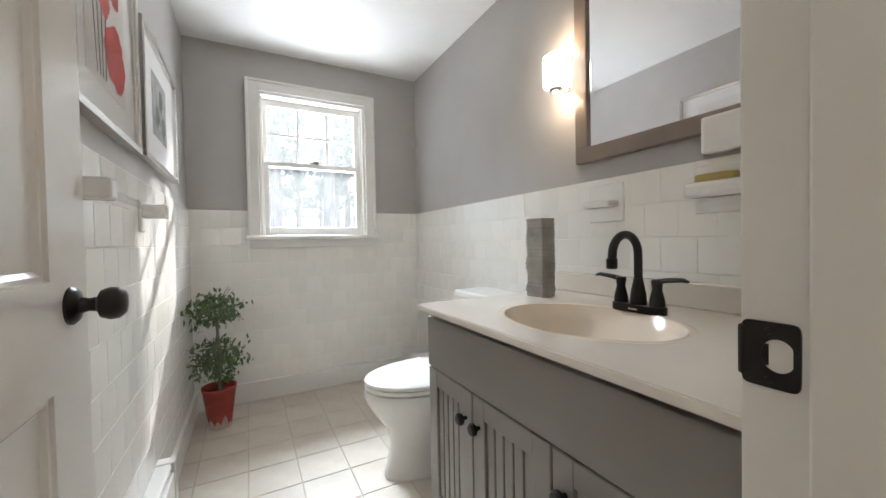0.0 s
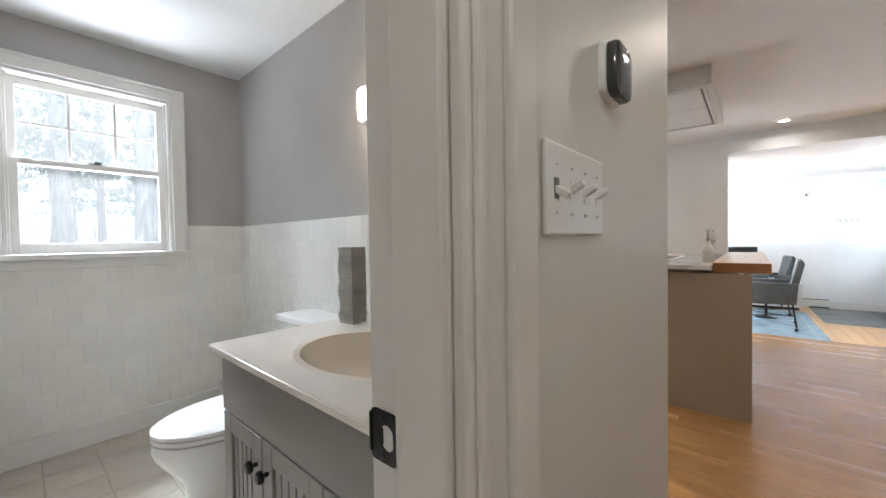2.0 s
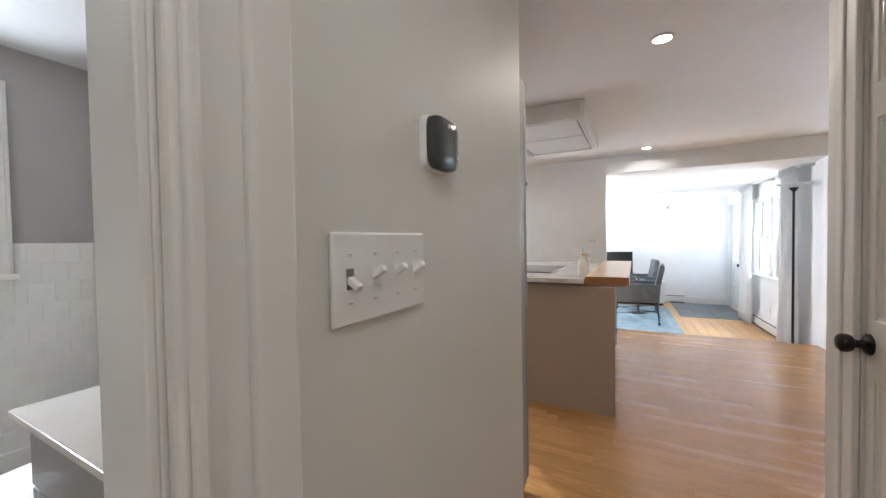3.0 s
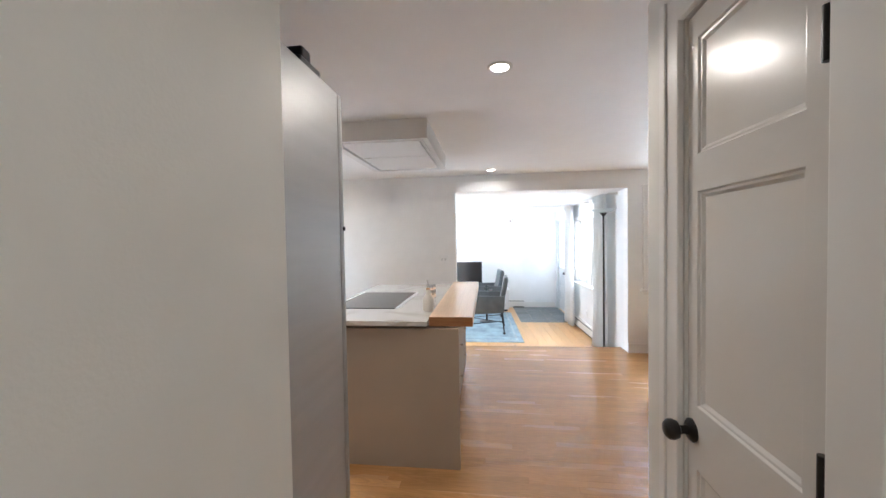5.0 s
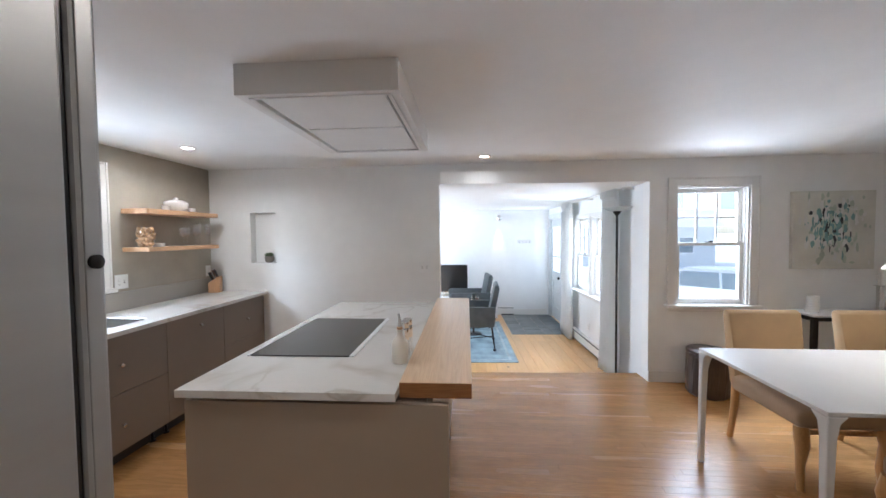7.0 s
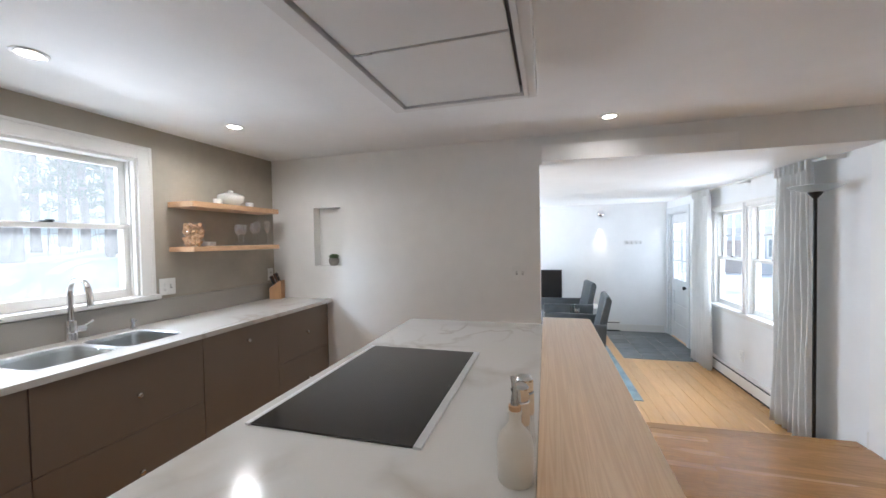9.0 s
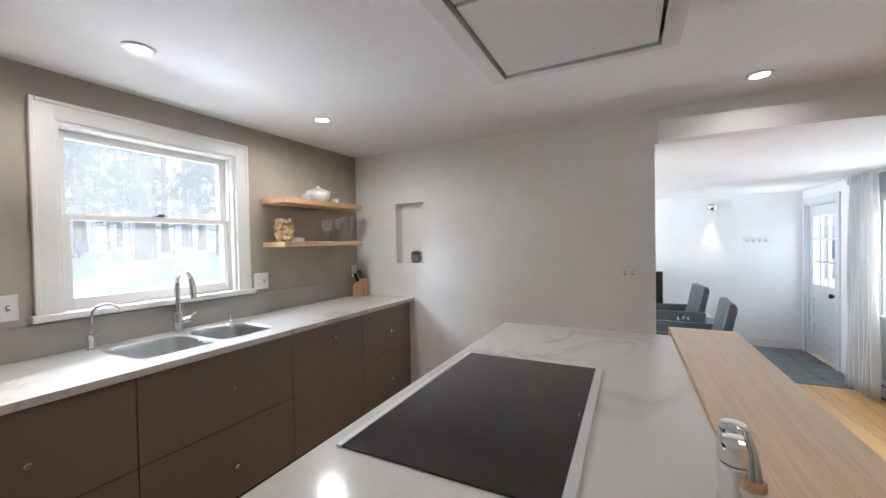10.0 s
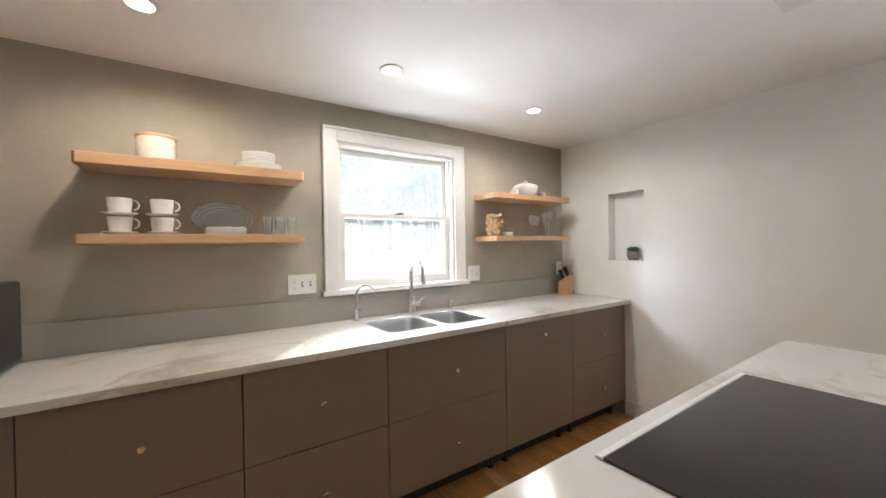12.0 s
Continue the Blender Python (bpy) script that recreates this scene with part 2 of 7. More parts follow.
def window_glass(name, veiling):
    """Clear pane with a faint reflection and a pale film that imitates outdoor glare."""
    m = bpy.data.materials.new(name)
    m.use_nodes = True
    nt = m.node_tree
    nt.nodes.clear()
    clear, shine, veil = nt.nodes.new("ShaderNodeBsdfTransparent"), nt.nodes.new("ShaderNodeBsdfGlossy"), nt.nodes.new("ShaderNodeBsdfTranslucent")
    shine.inputs["Roughness"].default_value = 0.01
    veil.inputs["Color"].default_value = (0.96, 0.94, 0.89, 1)
    mix1, mix2, out = nt.nodes.new("ShaderNodeMixShader"), nt.nodes.new("ShaderNodeMixShader"), nt.nodes.new("ShaderNodeOutputMaterial")
    mix1.inputs["Fac"].default_value = 0.06
    mix2.inputs["Fac"].default_value = veiling
    nt.links.new(clear.outputs["BSDF"], mix1.inputs[1])
    nt.links.new(shine.outputs["BSDF"], mix1.inputs[2])
    nt.links.new(mix1.outputs["Shader"], mix2.inputs[1])
    nt.links.new(veil.outputs["BSDF"], mix2.inputs[2])
    nt.links.new(mix2.outputs["Shader"], out.inputs["Surface"])
    return m


# the number is how strongly the glare film whitens the view outside
PANE = window_glass("window_pane", 0.014)
HAZY_PANE = window_glass("hazy_window_pane", 0.030)
VEILED_PANE = window_glass("veiled_window_pane", 0.060)


def thin_glass(name, tint, body, amount, gloss=0.07):
    """Thin-walled glassware: see-through, shiny at the edges, with a little body of its own."""
    m = bpy.data.materials.new(name)
    m.use_nodes = True
    nt = m.node_tree
    nt.nodes.clear()
    clear, shine, cloud = nt.nodes.new("ShaderNodeBsdfTransparent"), nt.nodes.new("ShaderNodeBsdfGlossy"), nt.nodes.new("ShaderNodeBsdfDiffuse")
    clear.inputs["Color"].default_value, cloud.inputs["Color"].default_value = (*tint, 1), (*body, 1)
    shine.inputs["Roughness"].default_value = 0.03
    a, b, out = nt.nodes.new("ShaderNodeMixShader"), nt.nodes.new("ShaderNodeMixShader"), nt.nodes.new("ShaderNodeOutputMaterial")
    a.inputs["Fac"].default_value = gloss
    b.inputs["Fac"].default_value = amount
    nt.links.new(clear.outputs["BSDF"], a.inputs[1])
    nt.links.new(shine.outputs["BSDF"], a.inputs[2])
    nt.links.new(a.outputs["Shader"], b.inputs[1])
    nt.links.new(cloud.outputs["BSDF"], b.inputs[2])
    nt.links.new(b.outputs["Shader"], out.inputs["Surface"])
    return m


CLEAR = thin_glass("clear_glassware", (1.0, 1.0, 1.0), (0.88, 0.90, 0.90), 0.03, 0.17)
TEAL_GLASS = thin_glass("teal_glass", (0.86, 0.93, 0.97), (0.70, 0.80, 0.84), 0.07, 0.30)
JAR_GLASS = thin_glass("jar_glass", (1.0, 1.0, 1.0), (0.88, 0.90, 0.90), 0.015, 0.05)
STONEWARE = material("cream_stoneware", (0.74, 0.69, 0.61), 0.3, vary=0.04)
CERAMIC = material("white_ceramic", (0.80, 0.78, 0.74), 0.18, vary=0.02)
SNOW = material("snow", (0.87, 0.86, 0.83), 0.8, vary=0.04, scale=0.6, bump=0.4, bump_scale=3)
BARK = material("pine_bark", (0.25, 0.215, 0.19), 0.9, vary=0.4, scale=7, bump=0.8, bump_scale=20, stretch=(1, 1, 0.25))
NEEDLES = material("pine_needles", (0.10, 0.14, 0.085), 0.7, vary=0.4, scale=3)


# ---- building helpers ----
def cuboid(bm, lo, hi):
    v = [bm.verts.new((x, y, z)) for x in (lo[0], hi[0]) for y in (lo[1], hi[1]) for z in (lo[2], hi[2])]
    for f in ((0, 1, 3, 2), (4, 6, 7, 5), (0, 4, 5, 1), (2, 3, 7, 6), (0, 2, 6, 4), (1, 5, 7, 3)):
        bm.faces.new([v[k] for k in f])
    return v


def finish(bm, name, mat, smooth=False, bevel=0.0, segments=2):
    if bevel:
        bmesh.ops.bevel(bm, geom=bm.edges[:], offset=bevel, segments=segments, affect="EDGES", profile=0.5, clamp_overlap=True)
    bmesh.ops.recalc_face_normals(bm, faces=bm.faces[:])
    me = bpy.data.meshes.new(name)
    bm.to_mesh(me)
    bm.free()
    me.materials.append(mat)
    if smooth:
        me.shade_smooth()
        me.set_sharp_from_angle(angle=radians(40))
    return me


def part(name, bm, mat, parent=None, label="", smooth=False, bevel=0.0, segments=2):
    """Links a bmesh as one mesh object under a thing or a part."""
    ob = new(name, finish(bm, name, mat, smooth, bevel, segments))
    ob.parent = parent
    if label:
        tagged(ob, label)
    return ob


def thing(name, label, category, m=None, group="", kind=""):
    """An Empty at the base of a thing, which parents its parts."""
    ob = new(name)
    ob.empty_display_size = 0.05
    if m is not None:
        ob.matrix_basis = m
    return tagged(ob, label, category, group, kind)


def block(name, lo, hi, mat, parent=None, label="", bevel=0.0, segments=2):
    bm = bmesh.new()
    cuboid(bm, lo, hi)
    return part(name, bm, mat, parent, label, bevel=bevel, segments=segments)


def blocks(name, boxes, mat, parent=None, label="", bevel=0.0):
    bm = bmesh.new()
    for lo, hi in boxes:
        cuboid(bm, lo, hi)
    return part(name, bm, mat, parent, label, bevel=bevel)


def lathe_into(bm, profile, segments=32, m=None, close=True):
    rings = []
    for r, z in profile:
        ring = [bm.verts.new((r * math.cos(2 * math.pi * k / segments), r * math.sin(2 * math.pi * k / segments), z)) for k in range(segments)]
        rings.append(ring)
    for a, b in zip(rings, rings[1:]):
        for k in range(segments):
            bm.faces.new((a[k], a[(k + 1) % segments], b[(k + 1) % segments], b[k]))
    if close:
        bm.faces.new(rings[0][::-1])
        bm.faces.new(rings[-1])
    if m is not None:
        bmesh.ops.transform(bm, matrix=m, verts=[v for ring in rings for v in ring])


def lathe(name, profile, mat, parent=None, label="", m=None, segments=32, close=True):
    bm = bmesh.new()
    lathe_into(bm, profile, segments, m, close)
    return part(name, bm, mat, parent, label, smooth=True)


def sweep_into(bm, points, radius, segments=12, flat=1.0):
    """A round bar along points; radius may be a list."""
    pts = [Vector(p) for p in points]
    rad = radius if isinstance(radius, (list, tuple)) else [radius] * len(pts)
    rings, side = [], None
    for k, p in enumerate(pts):
        t = (pts[min(k + 1, len(pts) - 1)] - pts[max(k - 1, 0)]).normalized()
        if side is None:
            side = t.orthogonal().normalized()
        side = (side - t * side.dot(t)).normalized()
        up = t.cross(side)
        rings.append([bm.verts.new(p + rad[k] * (math.cos(2 * math.pi * j / segments) * side + flat * math.sin(2 * math.pi * j / segments) * up)) for j in range(segments)])
    for a, b in zip(rings, rings[1:]):
        for j in range(segments):
            bm.faces.new((a[j], a[(j + 1) % segments], b[(j + 1) % segments], b[j]))
    bm.faces.new(rings[0][::-1])
    bm.faces.new(rings[-1])


def sweep(name, points, radius, mat, parent=None, label="", segments=12, flat=1.0):
    bm = bmesh.new()
    sweep_into(bm, points, radius, segments, flat)
    return part(name, bm, mat, parent, label, smooth=True)


def arc(center, radius, a0, a1, n, axis_u, axis_v):
    c, u, v = Vector(center), Vector(axis_u), Vector(axis_v)
    return [c + radius * (math.cos(radians(a0 + (a1 - a0) * k / n)) * u + math.sin(radians(a0 + (a1 - a0) * k / n)) * v) for k in range(n + 1)]


def slab_shape(name, outline, z0, z1, mat, parent=None, label="", bevel=0.0, smooth=False):
    """An upright prism over a plan outline."""
    bm = bmesh.new()
    low = [bm.verts.new((x, y, z0)) for x, y in outline]
    top = [bm.verts.new((x, y, z1)) for x, y in outline]
    bm.faces.new(low[::-1])
    bm.faces.new(top)
    for k in range(len(outline)):
        j = (k + 1) % len(outline)
        bm.faces.new((low[k], low[j], top[j], top[k]))
    return part(name, bm, mat, parent, label, bevel=bevel, smooth=smooth)


def oval(cx, cy, rx, ry, n=48, power=1.0):
    pts = []
    for k in range(n):
        c, s = math.cos(2 * math.pi * k / n), math.sin(2 * math.pi * k / n)
        pts.append((cx + rx * math.copysign(abs(c) ** power, c), cy + ry * math.copysign(abs(s) ** power, s)))
    return pts


def wall(name, axis, face, back, a0, a1, z0, z1, mat, holes=(), m=None, label="", category="wall"):
    """A wall along x (axis 0) or y (axis 1) between the planes face and back, with openings (a0, a1, z0, z1) right through."""
    cuts_a = sorted({a0, a1, *[v for h in holes for v in h[:2]]})
    cuts_z = sorted({z0, z1, *[v for h in holes for v in h[2:]]})
    bm = bmesh.new()
    inside = lambda a, z: any(h[0] < a < h[1] and h[2] < z < h[3] for h in holes)
    grid = {}
    for a in cuts_a:
        for z in cuts_z:
            for d in (face, back):
                grid[a, z, d] = bm.verts.new((a, d, z) if axis == 0 else (d, a, z))
    solid = {}
    for i, (p, q) in enumerate(zip(cuts_a, cuts_a[1:])):
        for j, (r, s) in enumerate(zip(cuts_z, cuts_z[1:])):
            solid[i, j] = not inside((p + q) / 2, (r + s) / 2)
    for (i, j), yes in solid.items():
        if not yes:
            continue
        p, q, r, s = cuts_a[i], cuts_a[i + 1], cuts_z[j], cuts_z[j + 1]
        for d in (face, back):
            bm.faces.new([grid[p, r, d], grid[q, r, d], grid[q, s, d], grid[p, s, d]])
        for di, dj, (u, v) in ((-1, 0, ((p, r), (p, s))), (1, 0, ((q, r), (q, s))), (0, -1, ((p, r), (q, r))), (0, 1, ((p, s), (q, s)))):
            if not solid.get((i + di, j + dj), False):
                bm.faces.new([grid[(*u, face)], grid[(*v, face)], grid[(*v, back)], grid[(*u, back)]])
    bmesh.ops.delete(bm, geom=[v for v in bm.verts if not v.link_faces], context="VERTS")
    ob = part(name, bm, mat)
    if m is not None:
        ob.matrix_basis = m
    return tagged(ob, label, category, kind="structure")


def board_mesh(name, lx, ly, mat, e=0.0005, thick=0.010):
    bm = bmesh.new()
    r = [[bm.verts.new((a, b, z)) for a, b in ((d, d), (lx - d, d), (lx - d, ly - d), (d, ly - d))] for d, z in ((0, -thick), (0, -e), (e, 0.0))]
    for p, q in zip(r, r[1:]):
        for k in range(4):
            bm.faces.new((p[k], p[(k + 1) % 4], q[(k + 1) % 4], q[k]))
    bm.faces.new(r[-1])
    return finish(bm, name, mat)


# ---- setting ----
CEIL = 2.215          # kitchen and hall ceiling
BATH_CEIL = 2.255
STEP = 0.20           # the living room lies one step lower
EAST = 5.48           # kitchen's east wall
SINK_Y = 2.75         # kitchen's sink wall
LIVING = pose(5.6, -1.8, 0, 0, 0, 2.5)  # the living room stands slightly askew

# floors: bases below the boards and tiles
tagged(block("floor_base_kitchen", (-1.3, -4.7, -0.30), (5.50, 3.0, -0.012), OAK), "oak strip floor bed under the boards", "floor", kind="structure")
ob = block("floor_base_living", (-0.12, -0.2, -0.34), (4.1, 4.7, -STEP - 0.014), PINE)
ob.matrix_basis = LIVING
tagged(ob, "pine plank floor bed of the living room", "floor", kind="structure")

# walls
WHITE = "white painted plaster wall"
wall("wall_hall_north", 0, 0.145, 0.250, -1.3, 1.385, -0.012, BATH_CEIL, HALL_WALL, [(-0.252, 0.462, -0.02, 2.03)], label="warm white painted hall wall with a doorway")
wall("wall_hall_south", 0, -0.76, -0.88, -1.3, 2.155, -0.012, CEIL, HALL_WALL, [(1.44, 1.905, -0.02, 2.02)], label="warm white painted hall wall with a closet door")
wall("wall_hall_west", 1, -1.3, -1.4, -0.88, 0.250, -0.012, CEIL, HALL_WALL, label="warm white painted wall closing the hall")
wall("wall_closet_back", 0, -1.5, -1.56, 1.2, 2.05, -0.012, CEIL, HALL_WALL, label="plain back wall inside the closet")
wall("wall_dining_west", 1, 2.155, 2.055, -4.7, -0.88, -0.012, CEIL, HALL_WALL, label=WHITE)
wall("wall_dining_south", 0, -4.7, -4.82, 2.055, 5.6, -0.012, CEIL, WHITE_WALL, label=WHITE)
wall("wall_bath_east", 1, 1.285, 1.375, 0.250, 2.775, -0.012, BATH_CEIL, GREY_WALL, label="soft grey painted bathroom wall above white tile")
wall("wall_bath_west", 1, -0.222, -0.33, 0.250, 2.775, -0.012, BATH_CEIL, GREY_WALL, label="soft grey painted bathroom wall above white tile")
wall("wall_bath_north", 0, 2.775, 2.92, -0.33, 1.375, -0.012, BATH_CEIL, GREY_WALL, [(0.165, 0.880, 1.055, 1.995)], label="soft grey painted bathroom wall with a window")
wall("wall_kitchen_west", 1, 1.43, 1.376, 0.250, 2.92, -0.012, CEIL, WHITE_WALL, label="white painted wall behind the fridge")
wall("wall_sink", 0, SINK_Y, 2.92, 1.43, EAST, -0.012, CEIL, PLASTER, [(3.39, 4.25, 1.085, 1.995)], label="olive grey plastered kitchen wall with a window")
wall("wall_kitchen_east", 1, EAST, 5.62, -4.82, 2.92, -0.34, CEIL + 0.05, WHITE_WALL,
     [(-1.835, 0.247, -0.35, 1.997), (2.003, 2.290, 1.208, 1.745), (-2.760, -2.092, 0.78, 1.945)], label="white painted wall with a wide opening, a niche and a window")
block("niche_back", (EAST + 0.095, 1.99, 1.19), (EAST + 0.11, 2.30, 1.76), WHITE_WALL)
tagged(bpy.data.objects["niche_back"], "white plaster back of the wall niche", "niche", kind="structure")
wall("wall_living_south", 0, -0.05, -0.17, 0.02, 4.05, -0.34, 2.02, LIVING_WALL, [(0.80, 1.50, 0.60, 1.73), (1.60, 2.25, 0.60, 1.73), (3.05, 3.82, -0.35, 1.80)], LIVING, "white painted living room wall with two windows and a door")
wall("wall_living_east", 1, 3.92, 4.05, -0.05, 4.7, -0.34, 2.02, LIVING_WALL, (), LIVING, "white painted living room wall")
# unseen; its opening is added only to let the fill lamp in
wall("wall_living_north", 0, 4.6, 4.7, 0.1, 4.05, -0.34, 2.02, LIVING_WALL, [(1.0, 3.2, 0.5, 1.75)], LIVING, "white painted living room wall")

# ceilings
tagged(block("ceiling_kitchen", (1.376, -4.82, CEIL), (5.62, 2.92, CEIL + 0.12), CEILING), "smooth white kitchen ceiling", "ceiling", kind="structure")
tagged(block("ceiling_hall", (-1.4, -1.56, CEIL), (1.376, 0.145, CEIL + 0.12), CEILING), "smooth white hall ceiling", "ceiling", kind="structure")
tagged(block("ceiling_bath", (-0.33, 0.145, BATH_CEIL), (1.376, 2.92, BATH_CEIL + 0.12), CEILING), "smooth white bathroom ceiling", "ceiling", kind="structure")
ob = slab_shape("ceiling_living", [(-0.05, -0.17), (4.05, -0.17), (4.05, 4.7), (0.24, 4.7), (0.12, 2.03), (-0.14, 2.03)], 1.9985, 2.12, CEILING)
ob.matrix_basis = LIVING
tagged(ob, "smooth white living room ceiling", "ceiling", kind="structure")

# step down into the living room
ob = slab_shape("step", [(-0.13, -0.03), (0.085, -0.03), (0.085, 2.06), (-0.13, 2.06)], -STEP, -0.006, OAK)
ob.matrix_basis = LIVING
tagged(ob, "single oak step down to the living room", "step", kind="structure")
ob = block("step_nosing", (0.02, -0.03, -0.0055), (0.105, 2.06, 0.0015), OAK, bevel=0.003)
ob.matrix_basis = LIVING
tagged(ob, "oak nosing board along the step", "step", kind="structure")


def trim_run(name, boxes, mat, label, category, m=None, bevel=0.003):
    ob = new(name)
    for lo, hi in boxes:
        block("board", lo, hi, mat, ob, bevel=bevel)
    if m is not None:
        ob.matrix_basis = m
    return tagged(ob, label, category, kind="structure")


BASE = "white painted wooden baseboard"
trim_run("baseboard_kitchen_east", [((EAST - 0.016, -4.7, 0.0), (EAST, -1.835, 0.11)), ((EAST - 0.016, -1.851, 0.0), (5.64, -1.8355, 0.105)), ((EAST - 0.016, 0.25, 0), (EAST, 2.16, 0.11))], TRIM, BASE, "baseboard")
trim_run("baseboard_living_east", [((3.904, 0.0, -STEP), (3.92, 4.6, -0.075))], TRIM, BASE, "baseboard", LIVING)
trim_run("baseboard_bath_north", [((-0.21, 2.738, 0.0), (1.276, 2.7625, 0.122))], TRIM, BASE, "baseboard")
trim_run("baseboard_bath_west", [((-0.2095, 1.745, 0.0), (-0.19, 2.738, 0.122))], TRIM, BASE, "baseboard")
trim_run("baseboard_hall", [((0.56, 0.13, 0.0), (1.385, 0.145, 0.11)), ((2.01, -0.76, 0.0), (2.155, -0.745, 0.11))], TRIM, BASE, "baseboard")
# casings of the bathroom doorway, hall side and bath side, with its jamb
trim_run("door_casing_bath", [((0.455, 0.127, 0.0), (0.548, 0.145, 2.12)), ((0.462, 0.119, 0.0), (0.476, 0.128, 2.12)), ((0.51, 0.114, 0.0), (0.556, 0.128, 2.13)),
                              ((-0.335, 0.127, 0.0), (-0.238, 0.145, 2.12)), ((-0.335, 0.126, 2.018), (0.548, 0.1445, 2.12))], TRIM, "moulded white doorway casing", "door casing", bevel=0.005)
trim_run("door_jamb_bath", [((0.452, 0.1455, 0.0), (0.464, 0.2495, 2.03)), ((-0.252, 0.1455, 0.0), (-0.234, 0.2495, 2.03)), ((-0.234, 0.1455, 2.012), (0.44, 0.2495, 2.03)),
                            ((0.444, 0.1456, 0.0), (0.4525, 0.205, 2.012))], TRIM, "white painted door jamb with a stop", "door jamb", bevel=0.002)
trim_run("door_casing_closet", [((1.912, -0.76, 0.0), (2.008, -0.742, 2.10)), ((1.975, -0.744, 0.0), (2.012, -0.734, 2.11)), ((1.345, -0.76, 0.0), (1.436, -0.742, 2.10)), ((1.345, -0.761, 2.022), (2.008, -0.7425, 2.10))],
         TRIM, "moulded white closet door casing", "door casing", bevel=0.004)

# ---- daylight and lamps ----
SKY_BLUE = (0.90, 0.96, 1.0)
SNOW_WHITE = (0.97, 0.985, 1.0)
window_light("daylight_bath", (0.52, 4.5, 3.02), (0, -1.6, -1.5), 1.6, 1.0, 165, SKY_BLUE)
window_light("snowlight_bath", (0.52, 3.75, 0.35), (0, -0.85, 1.2), 1.6, 0.9, 30, SNOW_WHITE)
window_light("daylight_sink", (3.82, 4.5, 2.92), (0, -1.6, -1.4), 2.0, 1.0, 95, SKY_BLUE)
window_light("snowlight_sink", (3.82, 6.6, -0.10), (0, -3.8, 1.65), 5.0, 0.8, 160, SNOW_WHITE)
window_light("daylight_dining", (6.65, -2.42, 2.60), (-1.05, 0, -1.2), 1.4, 1.0, 95, SKY_BLUE)
window_light("snowlight_dining", (9.3, -2.6, -0.58), (-3.8, 0.2, 1.9), 5.5, 0.7, 210, SNOW_WHITE)
window_light("daylight_living", (6.9, -3.7, 2.75), (0.05, 1.85, -1.5), 2.6, 1.0, 34, SKY_BLUE)
window_light("snowlight_living", (6.9, -5.4, -0.6), (0.0, 3.6, 1.7), 5.0, 0.8, 47, SNOW_WHITE)
# added fill lamp in the unseen north opening, brightens the living room
window_light("fill_living_north", (7.55, 2.95, 1.15), (0.05, -1, -0.05), 2.0, 1.1, 38, SKY_BLUE)
DOWNLIGHTS = ((3.495, 2.18), (4.517, 2.195), (2.535, 2.2), (5.15, -0.21), (2.54, -0.262), (0.30, -0.42), (-0.75, -0.35))
for k, (x, y) in enumerate(DOWNLIGHTS):
    bulb("downlight_bulb", (x, y, CEIL - 0.03), (5.5, 7.5, 7.0, 1.0, 5.0, 2.8, 2.8)[k], (1.0, 0.84, 0.66) if k in (2, 4) else (1.0, 0.92, 0.82), radius=0.04, cone=172)

GLOW_WARM = glow("lit_warm_diffuser", (1.0, 0.86, 0.68), 9.0)
for x, y in DOWNLIGHTS:
    t = thing("downlight", "round recessed ceiling downlight with a white rim, lit", "downlight", pose(x, y, CEIL), group="ceiling downlights")
    lathe("rim", [(0.042, -0.001), (0.042, -0.006), (0.052, -0.008), (0.060, -0.004), (0.060, -0.001)], TRIM, t)
    lathe("diffuser", [(0.041, -0.004), (0.030, -0.006), (0.004, -0.007)], GLOW_WARM, t, "glowing diffuser")


# ---- windows ----
def sash_frame(t, name, x0, x1, z0, z1, y, stile, rail_low, rail_top, cols, rows, glazing=PANE):
    s = blocks(name, [((x0, y, z0), (x0 + stile, y + 0.034, z1)), ((x1 - stile, y, z0), (x1, y + 0.034, z1)),
                      ((x0 + stile - 0.001, y + 0.001, z0), (x1 - stile + 0.001, y + 0.033, z0 + rail_low)), ((x0 + stile - 0.001, y + 0.001, z1 - rail_top), (x1 - stile + 0.001, y + 0.033, z1))], TRIM, t, "", 0.003)
    gx0, gx1, gz0, gz1 = x0 + stile, x1 - stile, z0 + rail_low, z1 - rail_top
    pane = block("pane", (gx0 - 0.004, y + 0.015, gz0 - 0.004), (gx1 + 0.004, y + 0.019, gz1 + 0.004), glazing, s, "clear glass pane")
    pane.visible_shadow = False
    for k in range(1, cols):
        x = gx0 + (gx1 - gx0) * k / cols
        block("muntin", (x - 0.008, y + 0.008, gz0 - 0.002), (x + 0.008, y + 0.026, gz1 + 0.002), TRIM, s, bevel=0.003)
    for k in range(1, rows):
        z = gz0 + (gz1 - gz0) * k / rows
        block("muntin", (gx0 - 0.002, y + 0.007, z - 0.008), (gx1 + 0.002, y + 0.027, z + 0.008), TRIM, s, bevel=0.003)
    return s


